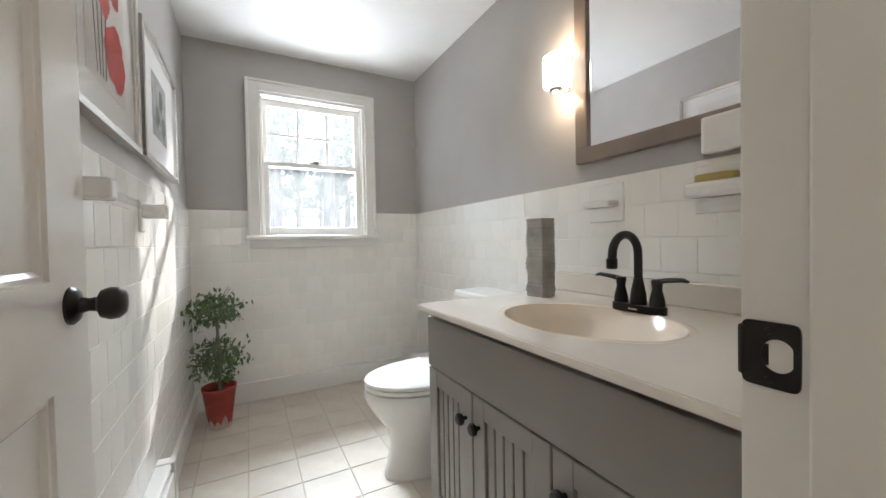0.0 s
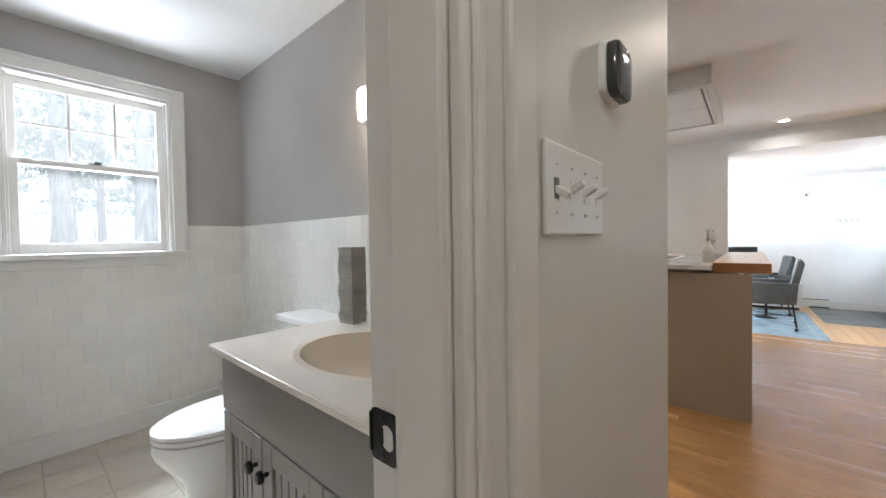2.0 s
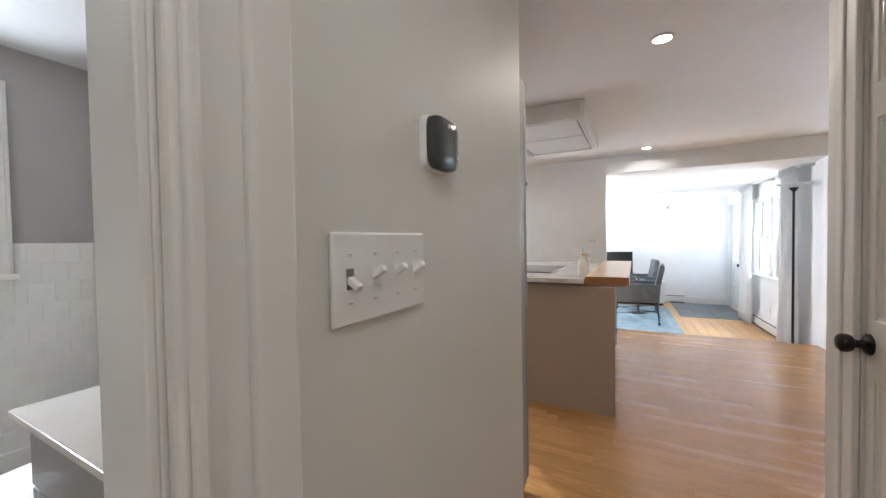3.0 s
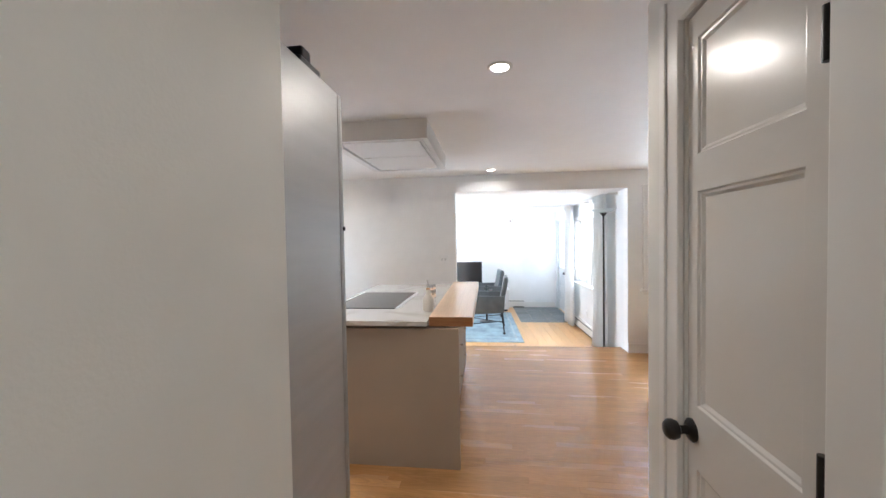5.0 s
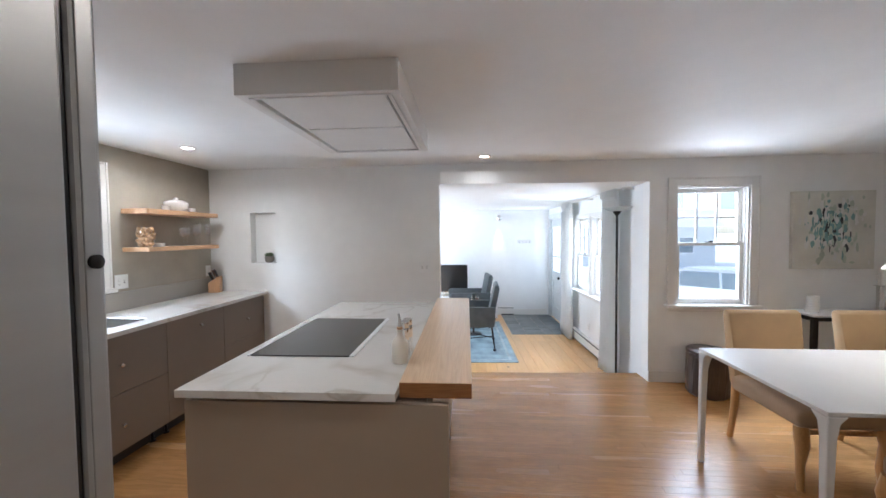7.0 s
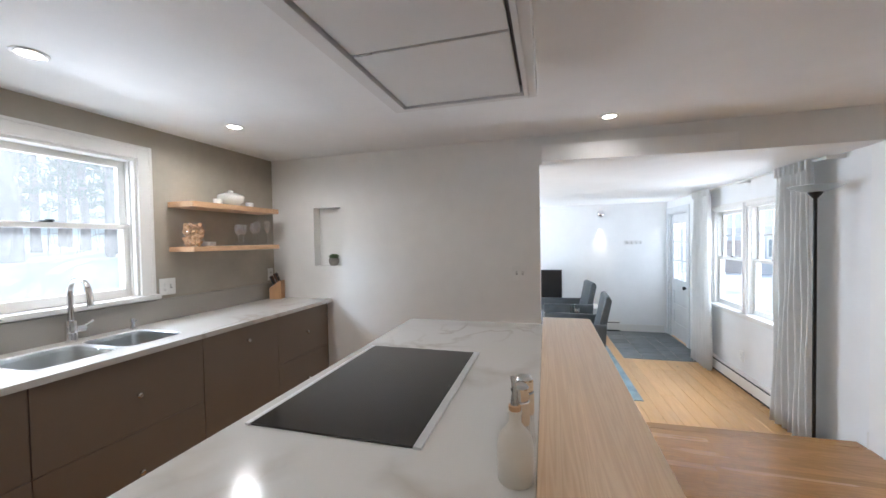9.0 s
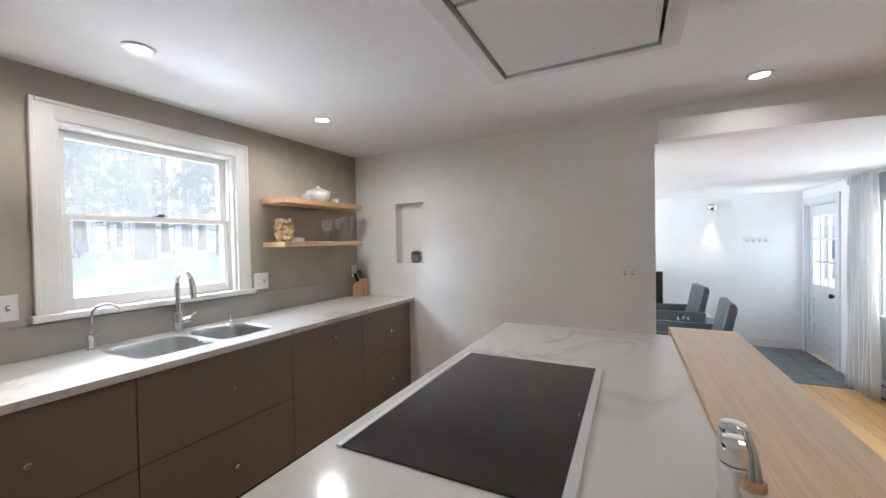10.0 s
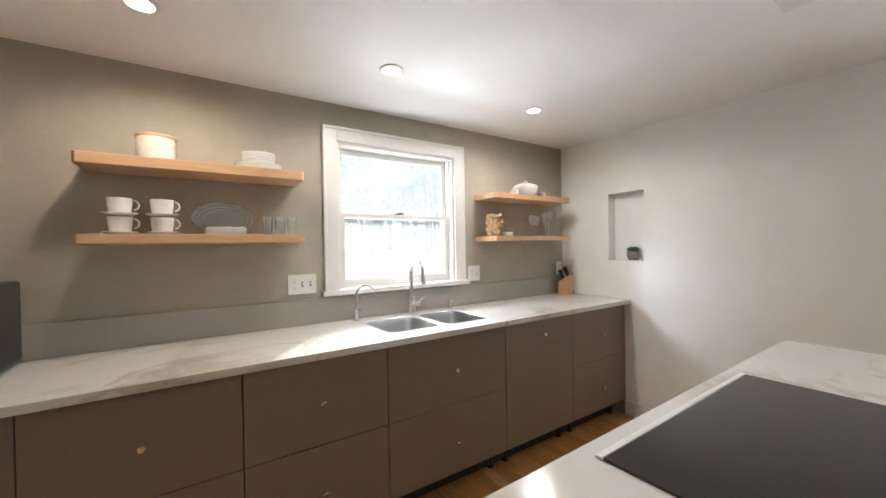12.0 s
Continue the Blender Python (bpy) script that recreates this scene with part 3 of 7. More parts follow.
def double_hung(name, m, x0, x1, z0, z1, meet, casing, label, cols=1, rows=1, sill=(0.03, 0.04), lock=BLACK_METAL, depth=0.145, head=None, glazing=PANE):
    """A sash window in a wall's opening: local x along the wall, y outward, z up; the room's face of the wall is y = 0."""
    t = thing(name, label, "window", m, kind="structure")
    head = casing if head is None else head
    for lo, hi in [((x0 - casing, -0.020, z0 - 0.02), (x0, 0.0, z1 + head)), ((x1, -0.020, z0 - 0.02), (x1 + casing, 0.0, z1 + head)), ((x0 - 0.001, -0.019, z1), (x1 + 0.001, 0.0, z1 + head)),
                                         ((x0, -0.004, z0), (x0 + 0.018, depth, z1)), ((x1 - 0.018, -0.004, z0), (x1, depth, z1)), ((x0 + 0.018, -0.003, z1 - 0.018), (x1 - 0.018, depth, z1)),
                                         ((x0 + 0.017, 0.026, z0), (x0 + 0.028, 0.036, z1 - 0.018)), ((x1 - 0.028, 0.026, z0), (x1 - 0.017, 0.036, z1 - 0.018))]:
        block("frame_board", lo, hi, TRIM, t, "", 0.003)
    for lo, hi in [((x0 - casing - 0.004, -0.027, z0 - 0.02), (x0 - casing + 0.014, -0.003, z1 + head + 0.004)), ((x1 + casing - 0.014, -0.027, z0 - 0.02), (x1 + casing + 0.004, -0.003, z1 + head + 0.004)),
                                  ((x0 - casing + 0.014, -0.026, z1 + head - 0.014), (x1 + casing - 0.014, -0.003, z1 + head + 0.004))]:
        block("casing_bead", lo, hi, TRIM, t, "", 0.004)
    block("window_sill", (x0 - casing - sill[0], -0.052, z0 - 0.030), (x1 + casing + sill[0], depth, z0 + 0.002), TRIM, t, "", 0.006)
    block("apron", (x0 - casing + 0.005, -0.018, z0 - 0.030 - sill[1]), (x1 + casing - 0.005, 0.0, z0 - 0.029), TRIM, t, "", 0.004)
    sash_frame(t, "upper_sash", x0 + 0.018, x1 - 0.018, meet - 0.012, z1 - 0.018, 0.078, 0.040, 0.030, 0.042, cols, rows, glazing)
    low = sash_frame(t, "lower_sash", x0 + 0.018, x1 - 0.018, z0 + 0.003, meet + 0.018, 0.040, 0.042, 0.055, 0.032, 1, 1, glazing)
    xm = (x0 + x1) / 2
    blocks("sash_lock", [((xm - 0.028, 0.040, meet + 0.018), (xm + 0.028, 0.066, meet + 0.026)), ((xm - 0.006, 0.030, meet + 0.024), (xm + 0.030, 0.046, meet + 0.034))], lock, low, "dark sash lock", 0.003)
    return t


double_hung("window_bath", pose(0, 2.763, 0), 0.175, 0.872, 1.055, 1.990, 1.535, 0.068, "white double-hung window with six lights above", 3, 2, (0.02, 0.050), glazing=HAZY_PANE)
double_hung("window_sink", pose(0, SINK_Y, 0), 3.395, 4.262, 1.092, 1.990, 1.545, 0.082, "wide white double-hung window above the sink", sill=(0.022, 0.004), glazing=VEILED_PANE)
double_hung("window_dining", pose(EAST, 0, 0, 0, 0, -90), 2.085, 2.765, 0.775, 1.942, 1.370, 0.080, "white double-hung dining window with six lights above", 3, 2, (0.03, 0.035))
for x0 in (-2.25, -1.50):
    double_hung("window_living", LIVING @ pose(0, -0.05, 0, 0, 0, 180), x0 + 0.01, x0 + 0.70, 0.60, 1.73, 1.155, 0.05, "white double-hung living room window with small upper lights", 3, 2, (0.03, 0.03), depth=0.11, glazing=HAZY_PANE)


# ---- doors ----
def panel_door(t, w, h, panels, mat, thick=0.036):
    """A leaf in the plane y = 0 (front) to -thick, from x = 0 to w; panels are (x0, x1, z0, z1)."""
    xs = sorted({0.0, w, *[p[0] for p in panels], *[p[1] for p in panels]})
    bm = bmesh.new()
    zs = sorted({0.008, h, *[p[2] for p in panels], *[p[3] for p in panels]})
    for a, b in zip(xs, xs[1:]):
        for c, d in zip(zs, zs[1:]):
            if not any(p[0] < (a + b) / 2 < p[1] and p[2] < (c + d) / 2 < p[3] for p in panels):
                cuboid(bm, (a, -thick, c), (b, 0, d))
    bmesh.ops.remove_doubles(bm, verts=bm.verts[:], dist=0.0005)
    leaf = part("door_leaf", bm, mat, t)
    for x0, x1, z0, z1 in panels:
        for y0, y1 in ((-0.012, -0.020), (-thick + 0.012, -thick + 0.020)):
            bm = bmesh.new()
            rim = [[bm.verts.new((x, y, z)) for x, z in ((x0 + d, z0 + d), (x1 - d, z0 + d), (x1 - d, z1 - d), (x0 + d, z1 - d))]
                   for d, y in ((0.0, 0.0 if y0 > y1 else -thick), (0.004, y0 * 0.45 if y0 > y1 else -thick - y0 * 0.0 + 0.004), (0.010, y0 * 0.5 if y0 > y1 else -thick + 0.005), (0.018, y0), (0.024, y0))]
            for a, b in zip(rim, rim[1:]):
                for k in range(4):
                    bm.faces.new((a[k], a[(k + 1) % 4], b[(k + 1) % 4], b[k]))
            bm.faces.new(rim[-1])
            part("door_panel", bm, mat, leaf)
    return leaf


def door_knob(t, m, mat):
    k = lathe("knob", [(0.032, 0.0), (0.032, 0.004), (0.026, 0.010), (0.014, 0.014), (0.011, 0.024), (0.013, 0.034), (0.024, 0.040), (0.0285, 0.052), (0.027, 0.064), (0.019, 0.072), (0.006, 0.074)], mat, t, "dark bronze door knob", m, 28)
    return k


closet = thing("door_closet", "closed white panelled closet door with black hinges", "door", pose(1.906, -0.768, 0, 0, 0, 180), kind="structure")
panel_door(closet, 0.462, 2.014, [(0.048, 0.395, 1.635, 1.945), (0.048, 0.395, 0.945, 1.535), (0.048, 0.395, 0.15, 0.77)], DOOR_PAINT)
closet.matrix_basis = pose(1.906, -0.768, 0, 0, 0, 180)
for o in closet.children_recursive:
    if o.parent == closet:
        o.matrix_basis = pose(0, 0, 0) @ Matrix.Diagonal((1, -1, 1, 1))
kn = door_knob(closet, Matrix.Identity(4), BLACK_METAL)
kn.matrix_basis = pose(0.024, -0.0, 0.868, 90)
for z in (1.74, 1.0, 0.25):
    hinge = sweep("hinge", [(0.448, -0.008, z - 0.045), (0.448, -0.008, z + 0.045)], 0.009, BLACK_METAL, closet, "black butt hinge")

# ---- hall wall fittings ----
plate = thing("switch_plate", "white four-gang toggle switch plate on the hall wall", "light switch", pose(0.622, 0.145, 1.099))
block("cover", (0, -0.007, 0), (0.2, 0.0, 0.113), WHITE_PLASTIC, plate, bevel=0.003)
for k in range(4):
    x = 0.028 + 0.048 * k
    block("slot", (x - 0.006, -0.0082, 0.044), (x + 0.006, -0.0065, 0.069), WHITE_PLASTIC if k else SLOT_GREY, plate)
    lever = block("toggle", (x - 0.005, -0.026, 0.052), (x + 0.005, -0.006, 0.061), WHITE_PLASTIC, plate, bevel=0.002)
    lever.matrix_basis = pose(0, 0.0, 0.0) @ Matrix.Translation((0, -0.006, 0.0565)) @ pose(0, 0, 0, -32 if k else 32) @ Matrix.Translation((0, 0.006, -0.0565))
    for z in (0.027, 0.086):
        screw = lathe("screw", [(0.0030, 0.0), (0.0030, 0.0010), (0.001, 0.0014)], WHITE_PLASTIC, plate, "", pose(x, -0.007, z, 90), 10)
        block("screw_slot", (x - 0.003, -0.0087, z - 0.0004), (x + 0.003, -0.0080, z + 0.0004), SLOT_GREY, screw)

thermo = thing("thermostat", "rounded wall thermostat with a dark glossy face", "thermostat", pose(0.872, 0.145, 1.363))


def rounded_square(half, power, n=40):
    return oval(0, 0, half, half * 0.98, n, power)


def puck(name, half, z0, z1, mat, t, label="", round_by=0.006):
    """A rounded-square pad standing out of the wall along -y."""
    bm = bmesh.new()
    rings = []
    for d, z in ((0.0, z0), (0.0, z1 - round_by), (0.3 * round_by, z1 - 0.3 * round_by), (round_by, z1), (half * 0.6, z1 + 0.002)):
        rings.append([bm.verts.new((x * (half - d) / half, -z, y * (half - d) / half)) for x, y in rounded_square(half, 0.45)])
    for a, b in zip(rings, rings[1:]):
        for k in range(len(a)):
            bm.faces.new((a[k], a[(k + 1) % len(a)], b[(k + 1) % len(a)], b[k]))
    bm.faces.new(rings[0][::-1])
    bm.faces.new(rings[-1])
    return part(name, bm, mat, t, label, smooth=True)


puck("back_plate", 0.047, 0.0, 0.012, WHITE_PLASTIC, thermo)
puck("body", 0.0445, 0.012, 0.028, material("smoked_glass_face", (0.05, 0.055, 0.055), 0.1), thermo, "dark glossy face")
lathe("status_light", [(0.004, 0.0), (0.003, 0.001), (0.001, 0.0012)], WHITE_PLASTIC, thermo, "", pose(0.0, -0.0305, 0.029, 90), 12)

# strike plate on the jamb
strike = thing("strike_plate", "dark bronze strike plate screwed to the door jamb", "strike plate", pose(0.452, 0.2295, 0.9025) @ Matrix.Diagonal((1, 0.86, 0.83, 1)))
bm = bmesh.new()
rim, hole = oval(0.0, 0.0, 0.0215, 0.031, 40, 0.22), [(max(-0.0165, y), z) for y, z in oval(-0.006, 0.0, 0.0125, 0.0155, 40)]
loops = [[bm.verts.new((x, y, z)) for y, z in ring] for ring, x in ((hole, 0.0), (rim, 0.0), (rim, -0.002), (hole, -0.002))]
for k in range(4):
    for n in range(40):
        bm.faces.new((loops[k][n], loops[k][(n + 1) % 40], loops[(k + 1) % 4][(n + 1) % 40], loops[(k + 1) % 4][n]))
part("plate", bm, BLACK_METAL, strike)
block("lip", (-0.004, 0.0175, -0.024), (0.006, 0.0245, 0.026), BLACK_METAL, strike, bevel=0.003)
block("keeper_box", (-0.0008, -0.018, -0.017), (-0.0002, 0.0075, 0.017), TRIM, strike, "pale wood seen through the hole")
block("latch_hole", (-0.0014, 0.001, -0.010), (-0.0009, 0.0065, 0.010), BLACK_METAL, strike)
for z in (-0.023, 0.023):
    lathe("screw", [(0.0035, 0.0), (0.003, 0.001), (0.001, 0.0012)], BLACK_METAL, strike, "", pose(-0.002, 0.0, z, 0, -90), 10)

# ---- fridge ----
fridge = thing("fridge", "tall brushed steel fridge with a dark door seam", "fridge", pose(0, 0, 0))
block("body", (1.45, 0.318, 0.03), (2.028, 1.16, 1.935), STEEL, fridge, bevel=0.004)
block("door_seal", (2.0285, 0.324, 0.05), (2.0355, 1.15, 1.925), BLACK_PLASTIC, fridge, "black rubber door seal")
door = block("door", (2.036, 0.318, 0.045), (2.066, 1.16, 1.935), STEEL, fridge, bevel=0.005)
block("edge_trim", (2.042, 0.3165, 0.05), (2.059, 0.319, 1.93), STEEL, door, "bright door edge", 0.001)
lathe("lock", [(0.008, 0), (0.008, 0.004), (0.003, 0.006)], BLACK_METAL, door, "", pose(2.050, 0.3145, 1.46, 90), 14)
blocks("hinge_cover", [((1.80, 0.33, 1.935), (1.93, 0.40, 1.965)), ((1.82, 0.335, 1.965), (1.875, 0.385, 2.0))], BLACK_PLASTIC, fridge, "black top hinge cover", 0.006)
for x in (1.5, 1.98):
    block("foot", (x - 0.03, 0.33, 0.0), (x + 0.03, 1.1, 0.032), BLACK_PLASTIC, fridge)

# ---- island ----
ISLAND = pose(3.0, 0.2, 0, 0, 0, 0.8) @ pose(-3.0, -0.2, 0)  # the island stands slightly askew
island = thing("kitchen_island", "taupe kitchen island with a plain end panel", "kitchen island", ISLAND)
block("end_panel", (2.985, -0.008, 0.0), (3.010, 1.0, 0.868), ISLAND_PANEL, island, "plain taupe end panel", 0.0015)
block("body", (3.010, 0.075, 0.085), (4.72, 1.0, 0.868), CABINET, island, bevel=0.002)
# strip in darker taupe draws the shadow band under the worktop
block("top_rail", (3.004, 0.2020, 0.867), (4.72, 0.985, 0.890), CABINET, island)
block("bar_batten", (3.06, 0.082, 0.867), (4.6, 0.105, 0.8745), CHAIR_WOOD, island, "brown batten under the bar")
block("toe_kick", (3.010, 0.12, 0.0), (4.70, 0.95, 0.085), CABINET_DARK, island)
for k in range(3):
    x0 = 3.016 + 0.567 * k
    for z0, z1 in ((0.09, 0.36), (0.364, 0.62), (0.624, 0.862)):
        front = block("drawer_front", (x0, 0.055, z0), (x0 + 0.562, 0.0745, z1), ISLAND_PANEL, island, bevel=0.0015)
        lathe("knob", [(0.005, 0), (0.005, 0.012), (0.011, 0.016), (0.012, 0.022), (0.007, 0.026)], NICKEL, front, "satin nickel knob", pose(x0 + 0.281, 0.055, (z0 + z1) / 2 + 0.03, 90), 16)
top = tagged(slab_shape("island_worktop", [(2.955, 0.1808), (4.765, 0.1903), (4.765, 1.014), (2.955, 1.014)], 0.890, 0.920, QUARTZ, bevel=0.002), "white veined quartz island worktop", "worktop")
bar = tagged(slab_shape("island_bar_top", [(3.028, -0.093), (4.88, -0.088), (4.90, -0.068), (4.90, 0.190), (3.028, 0.180)], 0.874, 0.934, BAR_WOOD, bevel=0.003), "thick oiled fir bar top along the island", "bar top")
block("end_grain", (3.0262, -0.092, 0.876), (3.0278, 0.179, 0.932), wood("bar_end_grain", (0.36, 0.16, 0.055), (0.25, 0.10, 0.032), 1, 0.4, 0.02), bar, "darker orange end grain")
for ob in (top, bar):
    ob.matrix_basis = ISLAND
HOB_STRIP = material("satin_aluminium", (0.78, 0.78, 0.77), 0.5, 0.4)
hob = thing("induction_hob", "black glass induction hob with steel side strips", "hob", ISLAND @ pose(0, 0, 0.920))
block("glass", (3.345, 0.4755, 0.0), (4.118, 0.956, 0.006), BLACK_GLASS, hob, bevel=0.0012)
block("side_strip", (3.342, 0.452, 0.0), (4.121, 0.4745, 0.007), HOB_STRIP, hob, "brushed steel strip", 0.001)
block("side_strip", (3.342, 0.957, 0.0), (4.121, 0.972, 0.007), HOB_STRIP, hob, "brushed steel strip", 0.001)
block("touch_mark", (3.72, 0.483, 0.006), (3.735, 0.4875, 0.0062), SLOT_GREY, hob)

hood = thing("ceiling_hood", "white boxed ceiling extractor hood above the island", "extractor hood", ISLAND)
for lo, hi in (((3.19, 0.196, 2.083), (4.30, 0.232, CEIL)), ((3.19, 0.854, 2.083), (4.30, 0.898, CEIL)), ((3.19, 0.232, 2.083), (3.222, 0.854, CEIL)), ((4.268, 0.232, 2.083), (4.30, 0.854, CEIL))):
    block("side_panel", lo, hi, HOOD_WHITE, hood, bevel=0.0015)
blocks("frame", [((3.222, 0.232, 2.078), (4.268, 0.252, 2.110)), ((3.222, 0.834, 2.078), (4.268, 0.854, 2.110)), ((3.222, 0.252, 2.078), (3.240, 0.834, 2.110)), ((4.250, 0.252, 2.078), (4.268, 0.834, 2.110))], HOOD_WHITE, hood, "white metal rim", 0.002)
# grey sheet paints the shade seen through the slots round the panels
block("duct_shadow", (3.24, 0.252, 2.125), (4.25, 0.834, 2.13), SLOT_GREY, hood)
block("panel", (3.252, 0.266, 2.086), (3.708, 0.820, 2.100), HOOD_WHITE, hood, "white steel panel", 0.002)
block("panel", (3.722, 0.266, 2.086), (4.238, 0.820, 2.100), HOOD_WHITE, hood, "white steel panel", 0.002)
block("panel_catch", (3.709, 0.745, 2.084), (3.721, 0.80, 2.096), NICKEL, hood)

# ---- sink run ----
FACE = 2.162


def cabinet_unit(x0, x1, fronts, label):
    t = thing("base_cabinet", label, "cabinet", pose(0, 0, 0), group="base cabinets along the sink wall")
    block("body", (x0, FACE + 0.02, 0.112), (x1, 2.745, 0.868 if "sink" not in label else 0.70), CABINET, t)
    # dark sheet behind the fronts draws the shade in their seams
    block("seam_shade", (x0 + 0.0005, FACE + 0.012, 0.114), (x1 - 0.0005, FACE + 0.0195, 0.866), CABINET_DARK, t)
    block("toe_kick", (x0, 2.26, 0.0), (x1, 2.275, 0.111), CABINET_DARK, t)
    for x in (x0 + 0.06, x1 - 0.06):
        f = lathe("foot", [(0.022, 0.0), (0.022, 0.006), (0.010, 0.010), (0.010, 0.112)], BLACK_METAL, t, "dark adjustable foot", pose(x, 2.25, 0), 14)
    for z0, z1, knob in fronts:
        f = block("drawer_front" if z1 - z0 < 0.6 else "door", (x0 + 0.002, FACE, z0), (x1 - 0.002, FACE + 0.012, z1), CABINET, t, bevel=0.0012)
        if knob:
            lathe("knob", [(0.005, 0), (0.005, 0.014), (0.012, 0.017), (0.0135, 0.023), (0.009, 0.028)], NICKEL, f, "satin nickel knob", pose(knob[0], FACE, knob[1], 90), 20)
    return t


TWO = lambda x: ((0.116, 0.487, (x, 0.28)), (0.491, 0.862, (x, 0.672)))
DRAWERS = "taupe base cabinet with two flat drawers"
cabinet_unit(1.62, 2.221, TWO(1.92), DRAWERS)
cabinet_unit(2.221, 2.822, TWO(2.515), DRAWERS)
cabinet_unit(2.822, 3.438, TWO(3.128), DRAWERS)
cabinet_unit(3.438, 4.205, TWO(3.838), "taupe sink cabinet with two flat drawers")
cabinet_unit(4.205, 4.832, ((0.116, 0.862, (4.535, 0.765)),), "taupe dishwasher front with one knob")
cabinet_unit(4.832, 5.455, TWO(5.165), DRAWERS)
tagged(block("cabinet_filler", (5.4555, FACE + 0.001, 0.0), (5.4795, 2.745, 0.868), CABINET), "taupe filler strip against the wall", "filler panel")

def plate_with_basin(bm, x0, x1, y0, y1, z, thick, cx, cy, rx, ry, power, n=64):
    """A slab's top round an oval hole, with its outer edges; returns nothing."""
    hole = oval(cx, cy, rx, ry, n, power)
    outer = []
    for px, py in hole:
        dx, dy = px - cx, py - cy
        s = min(((x1 if dx > 0 else x0) - cx) / dx if abs(dx) > 1e-6 else 1e9, ((y1 if dy > 0 else y0) - cy) / dy if abs(dy) > 1e-6 else 1e9)
        outer.append([cx + dx * s, cy + dy * s])
    for corner in ((x0, y0), (x0, y1), (x1, y0), (x1, y1)):
        k = min(range(n), key=lambda i: (outer[i][0] - corner[0]) ** 2 + (outer[i][1] - corner[1]) ** 2)
        outer[k] = list(corner)
    a = [bm.verts.new((x, y, z)) for x, y in outer]
    b = [bm.verts.new((x, y, z)) for x, y in hole]
    c = [bm.verts.new((x, y, z - thick)) for x, y in outer]
    d = [bm.verts.new((x, y, z - thick)) for x, y in hole]
    for k in range(n):
        j = (k + 1) % n
        bm.faces.new((a[k], a[j], b[j], b[k]))
        bm.faces.new((a[k], c[k], c[j], a[j]))
        bm.faces.new((b[k], b[j], d[j], d[k]))


def basin_shell(bm, cx, cy, levels, power, n=64):
    """A bowl as rings (rx, ry, z) from the rim down, closed at the bottom."""
    rings = [[bm.verts.new((x, y, z)) for x, y in oval(cx, cy, rx, ry, n, power)] for rx, ry, z in levels]
    for p, q in zip(rings, rings[1:]):
        for k in range(n):
            j = (k + 1) % n
            bm.faces.new((p[k], p[j], q[j], q[k]))
    bm.faces.new(rings[-1])


CT, CB = 0.905, 0.030
counter = thing("sink_worktop", "white veined quartz worktop along the sink wall", "worktop", pose(0, 0, 0))
bm = bmesh.new()
cuboid(bm, (1.60, 2.112, CT - CB), (3.47, 2.7495, CT))
cuboid(bm, (4.17, 2.112, CT - CB), (5.4795, 2.7495, CT))
plate_with_basin(bm, 3.47, 3.83, 2.112, 2.7495, CT, CB, 3.655, 2.43, 0.165, 0.185, 0.35)
plate_with_basin(bm, 3.83, 4.17, 2.112, 2.7495, CT, CB, 4.005, 2.43, 0.155, 0.185, 0.35)
slab = part("slab", bm, QUARTZ, counter)
block("front_edge", (1.60, 2.110, CT - CB + 0.002), (5.4795, 2.1135, CT - 0.0015), QUARTZ, counter)
splash = tagged(block("backsplash", (1.60, 2.728, CT + 0.0005), (5.4795, 2.7495, 1.052), material("grey_stone_upstand", (0.40, 0.375, 0.33), 0.3, vary=0.05, scale=3), bevel=0.0015), "low grey stone backsplash behind the worktop", "backsplash")
sink = thing("kitchen_sink", "double-bowl stainless steel undermount sink", "sink", pose(0, 0, 0))
for cx, rx in ((3.655, 0.165), (4.005, 0.155)):
    bm = bmesh.new()
    basin_shell(bm, cx, 2.43, [(rx + 0.004, 0.189, CT - 0.018), (rx, 0.185, CT - 0.022), (rx - 0.004, 0.181, CT - 0.15), (rx - 0.02, 0.165, CT - 0.178), (rx - 0.06, 0.12, CT - 0.184), (0.03, 0.03, CT - 0.186)], 0.35)
    bowl = part("bowl", bm, SINK_STEEL, sink, smooth=True)
    lathe("drain", [(0.040, 0.0), (0.034, 0.003), (0.028, 0.0), (0.004, -0.001)], CHROME, bowl, "", pose(cx, 2.43, CT - 0.1855), 24)
    bm = bmesh.new()
    rim = [[bm.verts.new((x, y, z)) for x, y in oval(cx, 2.43, rx + d, 0.185 + d, 64, 0.35)] for d, z in ((0.0, CT - 0.022), (-0.003, CT - 0.004), (0.002, CT + 0.0015), (0.008, CT + 0.0018), (0.009, CT + 0.0003))]
    for p, q in zip(rim, rim[1:]):
        for k in range(64):
            bm.faces.new((p[k], p[(k + 1) % 64], q[(k + 1) % 64], q[k]))
    part("rim", bm, SINK_STEEL, bowl, smooth=True)

tap = thing("kitchen_tap", "tall chrome pull-down kitchen tap with a side lever", "tap", pose(3.855, 2.675, CT))
lathe("base", [(0.027, 0.0), (0.027, 0.05), (0.025, 0.11), (0.020, 0.118)], CHROME, tap)
sweep("spout", [(0, 0, 0.11), (0, 0, 0.26)] + arc((0, -0.075, 0.27), 0.075, 0, 158, 16, (0, 1, 0), (0, 0, 1)), 0.0145, CHROME, tap, segments=16)
sweep("spray_head", [(0, -0.144, 0.298), (0, -0.152, 0.270), (0, -0.160, 0.20)], [0.0155, 0.0175, 0.0165], CHROME, tap, "chrome spray head", 16)
sweep("lever_body", [(0.018, 0, 0.065), (0.062, 0, 0.065)], 0.019, CHROME, tap, "", 18)
